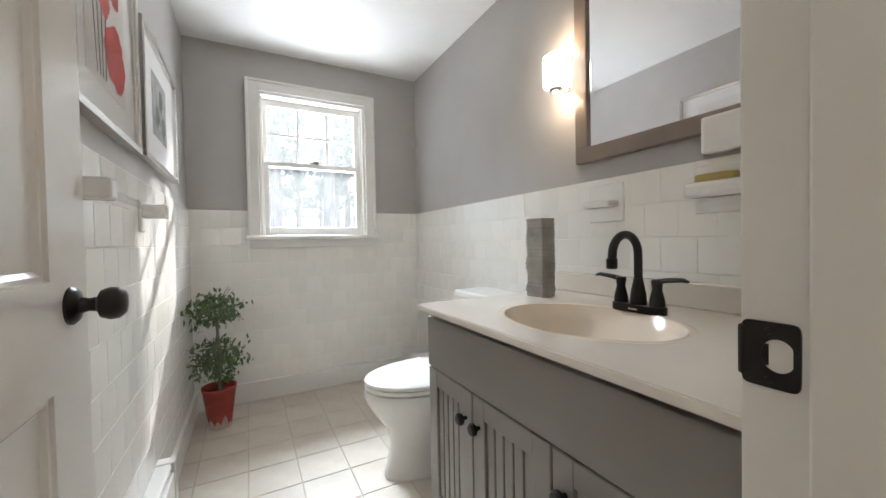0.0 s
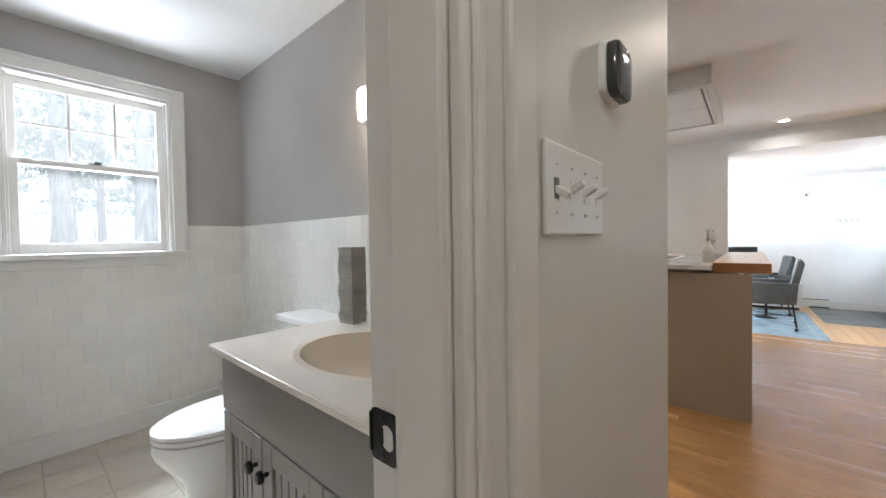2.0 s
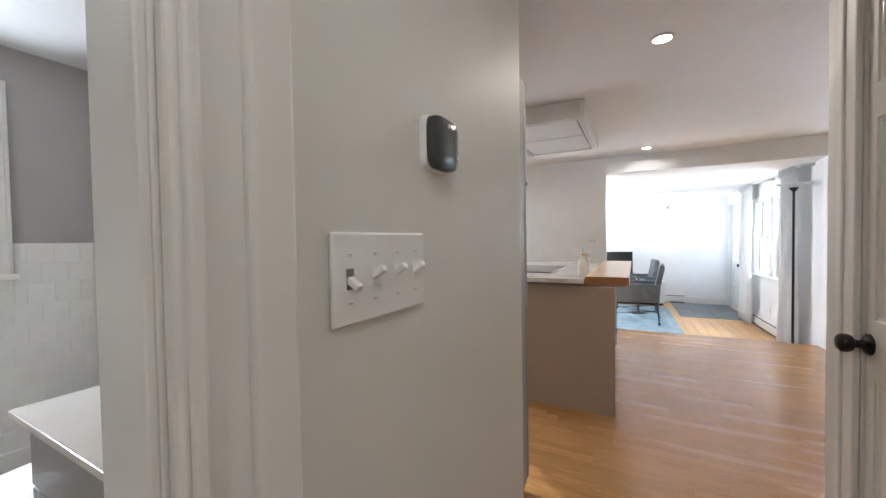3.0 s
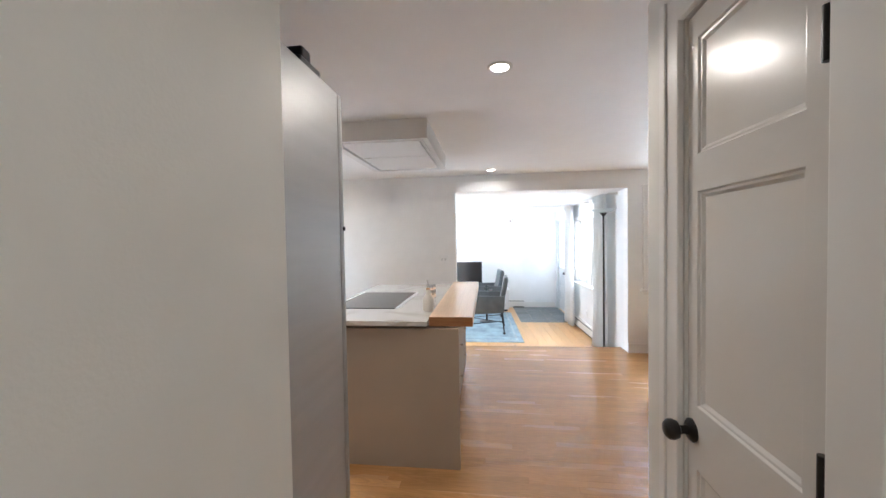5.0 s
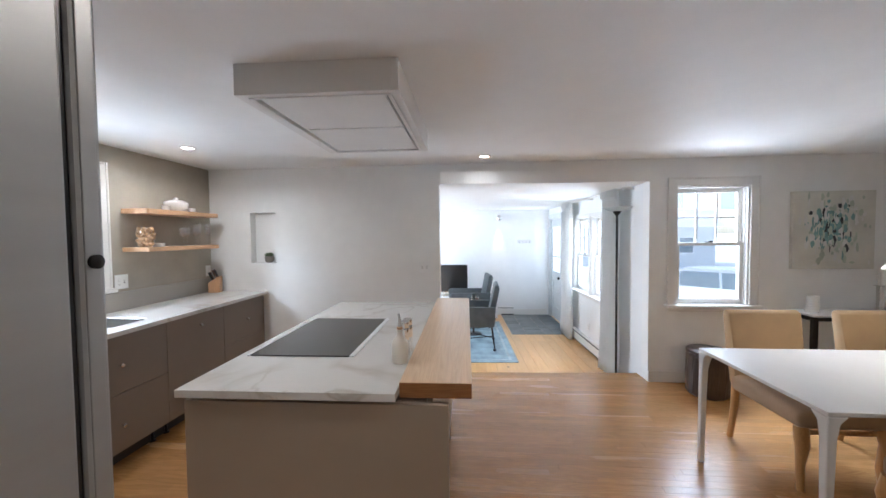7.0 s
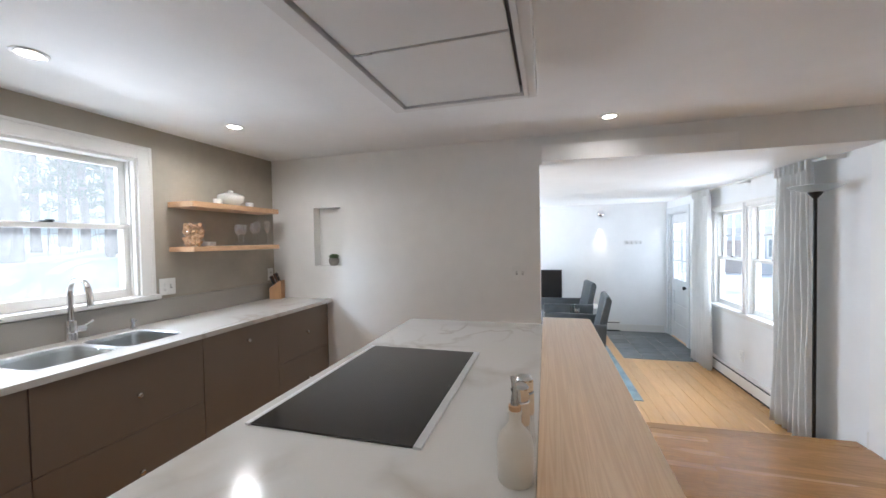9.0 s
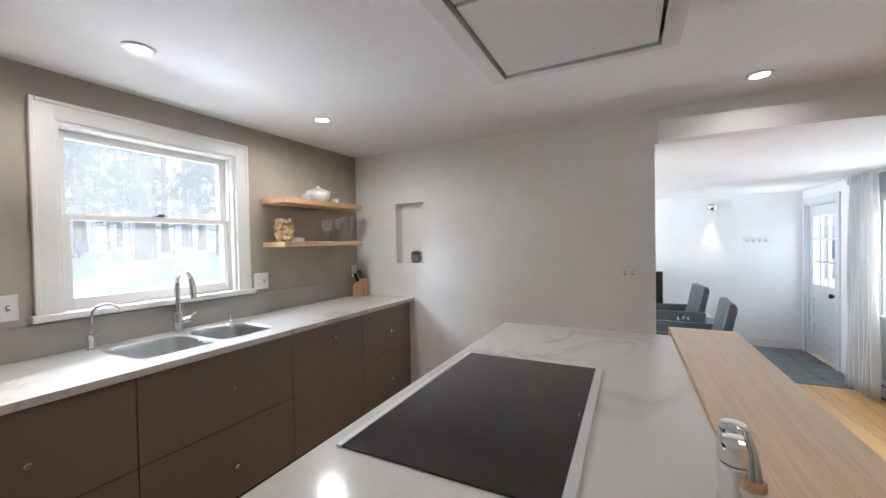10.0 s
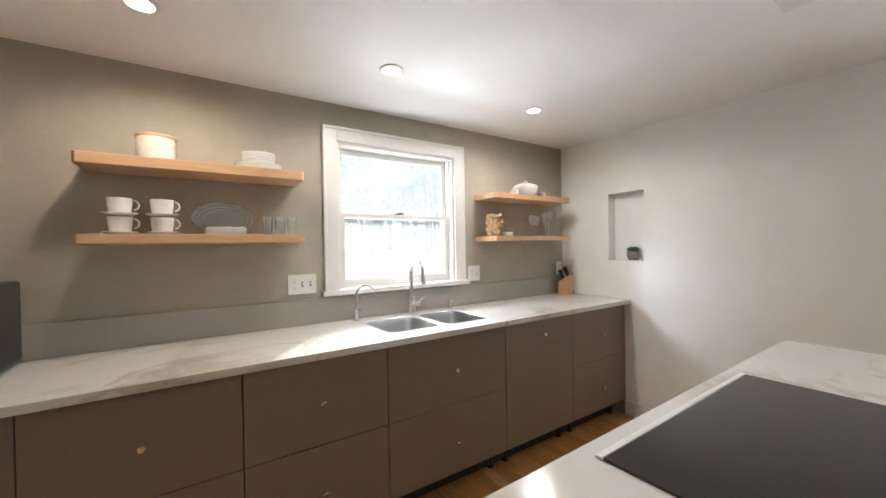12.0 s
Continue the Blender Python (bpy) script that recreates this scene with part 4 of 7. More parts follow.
sweep("lever", [(0.055, 0, 0.075), (0.095, -0.01, 0.098)], 0.006, CHROME, tap, "", 10)
tap2 = thing("filter_tap", "slim chrome gooseneck filter tap beside the sink", "tap", pose(3.475, 2.665, CT))
lathe("base", [(0.024, 0), (0.024, 0.006), (0.015, 0.010), (0.015, 0.05), (0.021, 0.055), (0.021, 0.075), (0.011, 0.080)], CHROME, tap2)
sweep("spout", [(0, 0, 0.075), (0, 0, 0.155)] + arc((0.052, -0.01, 0.158), 0.052, 180, 18, 16, (1, -0.2, 0), (0, 0, 1)), 0.0075, CHROME, tap2)
sweep("lever", [(0.0, -0.012, 0.066), (0.0, -0.05, 0.074)], 0.008, CHROME, tap2)
soap = thing("soap_pump", "short chrome soap pump set in the worktop", "soap dispenser", pose(4.155, 2.665, CT))
lathe("body", [(0.018, 0), (0.018, 0.006), (0.011, 0.010), (0.011, 0.04), (0.014, 0.043), (0.014, 0.066), (0.006, 0.07)], CHROME, soap)
sweep("nozzle", [(0, 0, 0.055), (0, -0.035, 0.056)], 0.005, CHROME, soap)


# ---- shelves and what stands on them ----
def shelf(x0, x1, z0, z1, label):
    ob = slab_shape("floating_shelf", [(x0, SINK_Y - 0.0005), (x0, 2.525), (x0 + 0.01, 2.515), (x1 - 0.01, 2.515), (x1, 2.525), (x1, SINK_Y - 0.0005)], z0, z1, SHELF_WOOD, bevel=0.003)
    return tagged(ob, label, "shelf", group="floating shelves")


LONG, SHORT = "long floating maple shelf on the olive wall", "short floating maple shelf beside the window"
shelf(2.285, 3.152, 1.697, 1.742, LONG)
shelf(2.285, 3.152, 1.377, 1.418, LONG)
shelf(4.46, 5.295, 1.688, 1.728, SHORT)
shelf(4.46, 5.295, 1.376, 1.412, SHORT)
U1, L1, U2, L2 = 1.742, 1.418, 1.728, 1.412


def stack(name, label, category, x, y, z, radii, step, mat, group=""):
    t = thing(name, label, category, pose(x, y, z), group=group)
    for k, r in enumerate(radii):
        lathe("plate" if name != "bowl_stack" else "bowl", [(r * 0.9, 0.0), (r * 0.985, step * 0.15), (r, step * 0.35), (r * 0.995, step * 0.85), (r * 0.97, step * 0.93), (r * 0.6, step * 0.5), (0.004, step * 0.45)], mat, t, "", pose(0, 0, k * step), 36)
    return t


pot = thing("lidded_pot", "wide cream stoneware canister with a wooden lid", "canister", pose(2.542, 2.62, U1))
lathe("body", [(0.066, 0.0), (0.072, 0.006), (0.074, 0.095), (0.071, 0.101)], STONEWARE, pot, segments=40)
lathe("lid", [(0.074, 0.101), (0.075, 0.103), (0.075, 0.112), (0.071, 0.115)], SHELF_WOOD, pot, "pale wooden lid", segments=40)
stack("plate_stack", "stack of white plates and bowls", "plates", 2.955, 2.62, U1, [0.108, 0.109, 0.108, 0.109], 0.0075, CERAMIC)
stack("bowl_stack", "stack of white ceramic bowls on plates", "bowls", 2.955, 2.62, U1 + 0.033, [0.078, 0.079, 0.080, 0.080], 0.0135, CERAMIC)


def mug(x, y, z, label):
    saucer = lathe("saucer", [(0.04, 0.0), (0.045, 0.001), (0.062, 0.010), (0.061, 0.012), (0.04, 0.005), (0.003, 0.004)], CERAMIC, None, "", pose(0, 0, 0), 40)
    saucer.location = (x, y, z)
    tagged(saucer, "white ceramic saucer under a mug", "saucer", "saucers on the shelf")
    t = thing("mug", label, "mug", pose(x, y, z + 0.012), group="white mugs on the shelf")
    lathe("cup", [(0.032, 0.0), (0.037, 0.003), (0.0415, 0.028), (0.0435, 0.062), (0.041, 0.062), (0.039, 0.03), (0.034, 0.006), (0.002, 0.005)], CERAMIC, t, segments=36)
    sweep("handle", arc((0.042, 0, 0.034), 0.021, -78, 78, 12, (1, 0, 0), (0, 0, 1)), 0.0042, CERAMIC, t, segments=10)


for x in (2.415, 2.559):
    for z in (L1, L1 + 0.079):
        mug(x, 2.60, z, "white ceramic mug on a saucer, stacked in pairs")
platter = thing("glass_platter", "oval pale blue pressed glass platter leaning on the wall", "platter", pose(2.802, 2.715, L1 + 0.084, 78, 0, 0))
bm = bmesh.new()
rings = [[bm.verts.new((x, y, z)) for x, y in oval(0, 0, rx, ry, 56)] for rx, ry, z in ((0.138, 0.084, 0.012), (0.140, 0.085, 0.009), (0.10, 0.056, -0.004), (0.03, 0.02, -0.005))]
for p, q in zip(rings, rings[1:]):
    for k in range(56):
        bm.faces.new((p[k], p[(k + 1) % 56], q[(k + 1) % 56], q[k]))
bm.faces.new(rings[-1])
part("dish", bm, TEAL_GLASS, platter, smooth=True)
for rx, ry, z in ((0.138, 0.083, 0.0125), (0.118, 0.069, 0.0035), (0.100, 0.056, -0.002)):
    sweep("embossed_ring", [(*p, z) for p in oval(0, 0, rx, ry, 48) + [(rx, 0)]], 0.0022, TEAL_GLASS, platter, segments=6)
stack("small_plate_stack", "stack of small white plates", "plates", 2.805, 2.595, L1, [0.086, 0.087, 0.086, 0.087, 0.086], 0.0068, CERAMIC)


def tumbler(x, y, z, r, h, label, group):
    t = thing("drinking_glass", label, "glass", pose(x, y, z), group=group)
    lathe("vessel", [(r * 0.8, 0.0), (r * 0.82, 0.002), (r, h), (r - 0.0014, h), (r * 0.8 - 0.0014, 0.006), (0.002, 0.005)], CLEAR, t, segments=24)


for k, (dx, dy) in enumerate(((0, 0), (0.062, 0.01), (0.012, 0.068), (0.078, 0.07), (0.125, 0.03))):
    tumbler(2.985 + dx, 2.60 + dy, L1, 0.028, 0.092, "clear straight drinking glass on the shelf", "tumblers")


def wine_glass(x, y, z, h, r):
    t = thing("wine_glass", "clear stemmed wine glass on the shelf", "glass", pose(x, y, z), group="stemmed glasses")
    lathe("vessel", [(0.032, 0.0), (0.031, 0.002), (0.005, 0.006), (0.0035, 0.02), (0.0035, h * 0.48), (r * 0.6, h * 0.55), (r, h * 0.75), (r * 0.86, h), (r * 0.86 - 0.001, h), (r - 0.001, h * 0.75), (r * 0.5, h * 0.56), (0.002, h * 0.53)], CLEAR, t, segments=24)


for k, (h, r) in enumerate(((0.168, 0.034), (0.168, 0.034), (0.19, 0.034), (0.212, 0.029), (0.212, 0.029))):
    wine_glass(4.905 + 0.078 * k, 2.585 + 0.03 * (k % 2), L2, h, r)
tureen = thing("tureen", "white lidded ceramic tureen on the upper shelf", "tureen", pose(4.876, 2.62, U2))
lathe("bowl", [(0.05, 0.0), (0.055, 0.004), (0.088, 0.030), (0.098, 0.068), (0.097, 0.078)], CERAMIC, tureen, segments=40)
lathe("lid", [(0.098, 0.078), (0.095, 0.084), (0.055, 0.102), (0.020, 0.108), (0.018, 0.112), (0.021, 0.121), (0.012, 0.127)], CERAMIC, tureen, segments=40)
for x, y in ((4.735, 2.60), (5.065, 2.62)):
    c = thing("ramekin", "small white ceramic cup on the upper shelf", "cup", pose(x, y, U2), group="small cups")
    lathe("cup", [(0.027, 0.0), (0.030, 0.002), (0.033, 0.042), (0.031, 0.042), (0.028, 0.006), (0.002, 0.005)], CERAMIC, c, segments=28)
stack("dish_stack", "small stack of white dishes", "plates", 4.65, 2.60, L2, [0.045, 0.045, 0.046, 0.046], 0.008, CERAMIC)
jar = thing("cork_jar", "clear glass jar filled with wine corks", "jar", pose(4.53, 2.605, L2))
lathe("vessel", [(0.064, 0.0), (0.067, 0.003), (0.069, 0.08), (0.060, 0.155), (0.058, 0.158)], JAR_GLASS, jar, segments=32, close=False)
CORK = material("cork", (0.45, 0.27, 0.13), 0.8, vary=0.35, scale=30, bump=0.3, per_piece=0.12)
rng = random.Random(4)
cork_mesh = None
for k in range(110):
    a, r, z = rng.uniform(0, 6.28), 0.051 * math.sqrt(rng.random()), 0.016 + 0.135 * rng.random()
    if cork_mesh is None:
        c = lathe("cork", [(0.010, -0.02), (0.0112, -0.018), (0.0112, 0.018), (0.010, 0.02)], CORK, jar, segments=10)
        cork_mesh = c.data
    else:
        c = new("cork", cork_mesh)
        c.parent = jar
    c.matrix_basis = pose(r * math.cos(a), r * math.sin(a), z, rng.uniform(0, 180), rng.uniform(0, 180), rng.uniform(0, 180))


def wall_plate(m, w, h, gangs, label, category="outlet", kinds="s"):
    """A cover plate: local x along the wall, y out of it (towards -y), z up."""
    t = thing("wall_plate", label, category, m)
    block("cover", (-w / 2, -0.006, -h / 2), (w / 2, 0, h / 2), WHITE_PLASTIC, t, bevel=0.002)
    for k in range(gangs):
        x = (k - (gangs - 1) / 2) * 0.046
        if kinds[k % len(kinds)] == "s":
            block("toggle", (x - 0.005, -0.018, -0.004), (x + 0.005, -0.005, 0.010), WHITE_PLASTIC, t, bevel=0.002)
            block("slot", (x - 0.0065, -0.0068, -0.013), (x + 0.0065, -0.0055, 0.013), SLOT_GREY, t)
        else:
            block("insert", (x - 0.017, -0.0085, -0.033), (x + 0.017, -0.005, 0.033), WHITE_PLASTIC, t, bevel=0.002)
            for z in (-0.018, 0.018):
                blocks("socket_slot", [((x - 0.007, -0.0092, z - 0.004), (x - 0.005, -0.008, z + 0.005)), ((x + 0.005, -0.0092, z - 0.004), (x + 0.007, -0.008, z + 0.005)), ((x - 0.002, -0.0092, z - 0.011), (x + 0.002, -0.008, z - 0.007))], SLOT_GREY, t)
    return t


wall_plate(pose(3.185, SINK_Y, 1.140), 0.155, 0.112, 3, "white three-gang outlet and switch plate", "outlet", "oss")
wall_plate(pose(4.440, SINK_Y, 1.135), 0.113, 0.115, 2, "white two-gang outlet plate", "outlet", "os")
wall_plate(pose(5.425, SINK_Y, 1.13), 0.07, 0.115, 1, "white single outlet plate", "outlet", "o")
wall_plate(pose(EAST, 0.405, 1.157, 0, 0, -90), 0.115, 0.115, 2, "white two-gang toggle switch plate by the opening", "light switch", "s")

block_t = thing("knife_block", "wooden knife block with dark-handled knives", "knife block", pose(5.385, 2.64, CT, 0, 0, 18))
bm = bmesh.new()
pr = [(-0.055, 0.0), (0.055, 0.0), (0.055, 0.105), (-0.04, 0.17), (-0.055, 0.165)]
fr, bk = [bm.verts.new((-0.045, y, z)) for y, z in pr], [bm.verts.new((0.045, y, z)) for y, z in pr]
bm.faces.new(fr), bm.faces.new(bk[::-1])
for k in range(5):
    bm.faces.new((fr[k], bk[k], bk[(k + 1) % 5], fr[(k + 1) % 5]))
part("body", bm, BLOCK_WOOD, block_t, bevel=0.003)
for k, (x, y, z) in enumerate(((-0.028, -0.02, 0.15), (0.0, -0.025, 0.155), (0.028, -0.02, 0.15), (-0.014, 0.02, 0.125), (0.018, 0.02, 0.125))):
    sweep("knife_handle", [(x, y, z), (x, y + 0.012, z + 0.03), (x, y + 0.035, z + 0.085)], [0.008, 0.0095, 0.010], BLACK_PLASTIC if k % 2 else material("brown_handle", (0.14, 0.07, 0.04), 0.4), block_t, segments=8)

# niche plant
pot = thing("succulent", "small green succulent in a ribbed grey pot", "plant", pose(EAST + 0.05, 2.115, 1.208) @ Matrix.Scale(1.12, 4))
bm = bmesh.new()
prof = [(0.026, 0.0), (0.037, 0.02), (0.041, 0.05), (0.036, 0.064), (0.032, 0.06), (0.01, 0.058)]
rings = [[bm.verts.new((r * (1 + 0.05 * (k % 2)) * math.cos(2 * math.pi * k / 48), r * (1 + 0.05 * (k % 2)) * math.sin(2 * math.pi * k / 48), z)) for k in range(48)] for r, z in prof]
for p, q in zip(rings, rings[1:]):
    for k in range(48):
        bm.faces.new((p[k], p[(k + 1) % 48], q[(k + 1) % 48], q[k]))
bm.faces.new(rings[0][::-1]), bm.faces.new(rings[-1])
part("pot", bm, material("grey_stoneware", (0.25, 0.22, 0.18), 0.6, vary=0.2), pot)
SUCC = material("succulent_leaf", (0.09, 0.14, 0.05), 0.5, vary=0.3)
for k in range(40):
    a, e, l = k * 2.399, 0.25 + 1.1 * (k / 40), 0.05 - 0.018 * k / 40
    d = Vector((math.cos(a) * math.cos(e), math.sin(a) * math.cos(e), math.sin(e)))
    sweep("leaf", [Vector((0, 0, 0.058)) + 0.006 * d, Vector((0, 0, 0.06)) + 0.5 * l * d, Vector((0, 0, 0.064)) + l * d], [0.004, 0.007, 0.001], SUCC, pot, segments=6)

# cruets by the bar
bottle = thing("oil_bottle", "cream ceramic oil bottle with a metal pourer", "bottle", ISLAND @ pose(3.290, 0.2245, 0.920))
lathe("body", [(0.034, 0.0), (0.037, 0.004), (0.038, 0.075), (0.034, 0.095), (0.018, 0.115), (0.013, 0.122), (0.012, 0.140), (0.015, 0.142), (0.015, 0.148)], STONEWARE, bottle, segments=36)
sweep("pourer", [(0, 0, 0.146), (0, 0, 0.165), (0.002, 0, 0.19), (0.012, 0.006, 0.215)], [0.011, 0.008, 0.005, 0.004], NICKEL, bottle)
lathe("stopper", [(0.012, 0.147), (0.013, 0.150), (0.013, 0.158), (0.008, 0.160)], BLOCK_WOOD, bottle, segments=20)
for k, (x, y) in enumerate(((3.392, 0.222), (3.448, 0.214))):
    mill = thing("spice_mill", "clear and steel salt and pepper mill by the bar", "mill", ISLAND @ pose(x, y, 0.920), group="mills")
    lathe("base", [(0.026, 0.0), (0.027, 0.003), (0.024, 0.03), (0.022, 0.055), (0.0225, 0.072)], CLEAR, mill, segments=28)
    lathe("collar", [(0.0225, 0.0725), (0.023, 0.074), (0.023, 0.125), (0.021, 0.127)], CHROME, mill, segments=28)
    lathe("head", [(0.0195, 0.1275), (0.0215, 0.130), (0.0215, 0.158), (0.017, 0.163), (0.006, 0.164)], CHROME, mill, "polished steel head", segments=28)

# countertop oven
oven = thing("toaster_oven", "dark steel countertop oven on the worktop", "oven", pose(0, 0, CT))
block("body", (1.66, 2.40, 0.012), (2.095, 2.71, 0.33), material("dark_steel", (0.10, 0.10, 0.10), 0.3, 0.8), oven, bevel=0.012, segments=3)
block("door_glass", (1.69, 2.392, 0.05), (1.99, 2.40, 0.28), BLACK_GLASS, oven, bevel=0.002)
sweep("handle", [(1.72, 2.375, 0.265), (1.96, 2.375, 0.265)], 0.006, NICKEL, oven)
for x, y in ((1.70, 2.44), (2.06, 2.44), (1.70, 2.68), (2.06, 2.68)):
    lathe("foot", [(0.012, 0), (0.012, 0.0125)], BLACK_PLASTIC, oven, "", pose(x, y, 0), 12)

# ---- bathroom ----
bath_door = thing("door_bath", "open white panelled bathroom door with a dark knob", "door", pose(-0.168, 0.285, 0, 0, 0, 90), kind="structure")
panel_door(bath_door, 0.715, 2.014, [(0.115, 0.575, 0.945, 1.90), (0.115, 0.575, 0.18, 0.775)], DOOR_PAINT)
for o in list(bath_door.children):
    o.matrix_basis = Matrix.Diagonal((1, -1, 1, 1))
kn = door_knob(bath_door, Matrix.Identity(4), BLACK_METAL)
kn.matrix_basis = pose(0.645, 0.0, 0.900, 90)
for z in (1.75, 1.0, 0.25):
    sweep("hinge", [(-0.006, 0.0, z - 0.045), (-0.006, 0.0, z + 0.045)], 0.007, BLACK_METAL, bath_door, "black butt hinge")

vanity = thing("vanity", "grey painted vanity with beadboard doors", "vanity", pose(0, 0, 0))
VF = 0.634
block("carcass", (VF + 0.02, 0.30, 0.09), (1.276, 1.236, 0.655), VANITY_PAINT, vanity, bevel=0.002)
block("toe_kick", (VF + 0.08, 0.31, 0.0), (1.27, 1.225, 0.09), VANITY_PAINT, vanity)
block("top_batten", (VF + 0.0205, 0.30, 0.655), (VF + 0.034, 1.2175, 0.7645), VANITY_PAINT, vanity)
block("side_panel", (VF + 0.02, 1.218, 0.655), (1.276, 1.236, 0.763), VANITY_PAINT, vanity)
block("top_rail", (VF, 0.30, 0.578), (VF + 0.0195, 1.236, 0.742), VANITY_PAINT, vanity, bevel=0.0025)
for y0, y1, ky in ((0.962, 1.232, 0.992), (0.660, 0.957, 0.925), (0.355, 0.655, 0.62)):
    d = blocks("door", [((VF, y0, 0.10), (VF + 0.019, y0 + 0.055, 0.572)), ((VF, y1 - 0.055, 0.10), (VF + 0.019, y1, 0.572)), ((VF + 0.0005, y0 + 0.054, 0.10), (VF + 0.0185, y1 - 0.054, 0.155)), ((VF + 0.0005, y0 + 0.054, 0.517), (VF + 0.0185, y1 - 0.054, 0.572))], VANITY_PAINT, vanity, "", 0.003)
    n = 5
    for k in range(n):
        a = y0 + 0.055 + (y1 - y0 - 0.11) * k / n
        b = y0 + 0.055 + (y1 - y0 - 0.11) * (k + 1) / n
        block("bead_board", (VF + 0.007, a + 0.003, 0.155), (VF + 0.016, b - 0.003, 0.517), VANITY_PAINT, d, bevel=0.0025)
    lathe("knob", [(0.006, 0), (0.006, 0.012), (0.016, 0.016), (0.0175, 0.024), (0.013, 0.030), (0.004, 0.031)], BLACK_METAL, d, "dark round knob", pose(VF, ky, 0.492, 0, -90), 20)
vtop = thing("bathroom_worktop", "cream cultured marble vanity top with an oval basin", "vanity top", pose(0, 0, 0))
bm = bmesh.new()
plate_with_basin(bm, 0.604, 1.262, 0.285, 1.248, 0.785, 0.020, 0.880, 0.785, 0.200, 0.262, 1.0)
part("slab", bm, CREAM_MARBLE, vtop, bevel=0.0)
bm = bmesh.new()
basin_shell(bm, 0.880, 0.785, [(0.201, 0.263, 0.7853), (0.193, 0.255, 0.788), (0.183, 0.245, 0.785), (0.173, 0.232, 0.765), (0.135, 0.195, 0.715), (0.08, 0.11, 0.675), (0.02, 0.02, 0.668)], 1.0)
bowl = part("basin", bm, material("cream_basin_glaze", (0.80, 0.70, 0.57), 0.10, vary=0.02), vtop, smooth=True)
lathe("drain", [(0.022, 0.0), (0.018, 0.003), (0.004, 0.003)], BLACK_METAL, bowl, "", pose(0.880, 0.785, 0.6685), 20)
block("back_upstand", (1.240, 0.285, 0.7855), (1.262, 1.248, 0.862), CREAM_MARBLE, vtop, bevel=0.005)
block("front_lip", (0.600, 0.285, 0.766), (0.6045, 1.248, 0.784), CREAM_MARBLE, vtop, bevel=0.002)

faucet = thing("basin_faucet", "dark bronze two-handle basin faucet", "faucet", pose(1.078, 0.765, 0.785))
slab_shape("base", oval(0, 0, 0.026, 0.078, 40, 0.6), 0.0, 0.022, BLACK_METAL, faucet, bevel=0.004)
block("badge", (-0.0275, -0.014, 0.008), (-0.0262, 0.014, 0.0125), NICKEL, faucet)
lathe("neck", [(0.023, 0.022), (0.021, 0.05), (0.014, 0.085), (0.0125, 0.095)], BLACK_METAL, faucet)
sweep("spout", [(0, 0, 0.09), (0, 0, 0.16)] + arc((-0.055, 0, 0.165), 0.055, 0, 165, 16, (1, 0, 0), (0, 0, 1)) + [(-0.112, 0, 0.150)], 0.0115, BLACK_METAL, faucet, segments=16)
lathe("aerator", [(0.0125, 0.0), (0.014, 0.003), (0.0145, 0.026), (0.011, 0.03)], BLACK_METAL, faucet, "", pose(-0.112, 0, 0.128), 20)
for s in (-1, 1):
    y = s * 0.055
    h = lathe("handle", [(0.020, 0.022), (0.019, 0.04), (0.012, 0.07), (0.015, 0.09), (0.013, 0.096)], BLACK_METAL, faucet, "", pose(0, y, 0), 24)
    sweep("lever", [(0, y, 0.090), (-0.002, y + s * 0.03, 0.096), (-0.004, y + s * 0.07, 0.100), (-0.006, y + s * 0.085, 0.096)], [0.009, 0.008, 0.007, 0.004], BLACK_METAL, h, segments=10, flat=0.6)

vase = thing("slate_vase", "tall square grey vase of ridged stone layers", "vase", pose(1.068, 1.150, 0.785, 0, 0, 8))
SLATE_LAYER = material("grey_stone_layers", (0.40, 0.38, 0.34), 0.7, vary=0.25, scale=12, bump=0.3, fine=0.05, per_piece=0.08)
rng = random.Random(8)
for k in range(44):
    w = 0.037 + rng.uniform(-0.0015, 0.0015)
    off = 0.004 * math.sin(k * 0.45) + rng.uniform(-0.0012, 0.0012)
    block("stone_layer", (-w, -w, k * 0.0066), (w, w + off, k * 0.0066 + 0.0058), SLATE_LAYER, vase)
block("core", (-0.033, -0.033, 0.0005), (0.033, 0.033, 0.288), SLATE_LAYER, vase)

mirror = thing("mirror", "large wall mirror in a flat taupe frame", "mirror", pose(0, 0, 0))
MX = 1.284
block("glass", (MX - 0.018, 0.365, 1.345), (MX - 0.010, 1.092, 2.02), MIRROR, mirror, "silvered mirror glass")
blocks("frame", [((MX - 0.030, 0.31, 1.290), (MX, 1.148, 1.348)), ((MX - 0.030, 0.31, 2.015), (MX, 1.148, 2.075)), ((MX - 0.0305, 1.090, 1.3485), (MX, 1.148, 2.0145)), ((MX - 0.0305, 0.31, 1.3485), (MX, 0.368, 2.0145))], MIRROR_FRAME, mirror, "", 0.004)

sconce = thing("wall_sconce", "chrome wall sconce with a lit white glass shade", "wall lamp", pose(MX, 1.196, 1.66))
block("back_plate", (-0.014, -0.024, -0.060), (0.0, 0.024, 0.075), CHROME, sconce, bevel=0.004)
sweep("arm", [(-0.018, 0, -0.045), (-0.05, 0, -0.062), (-0.078, 0, -0.070)], 0.008, CHROME, sconce)
lathe("cup", [(0.012, 0.0), (0.026, 0.006), (0.028, 0.02), (0.020, 0.022)], CHROME, sconce, "", pose(-0.080, 0, -0.082), 24)
bm = bmesh.new()
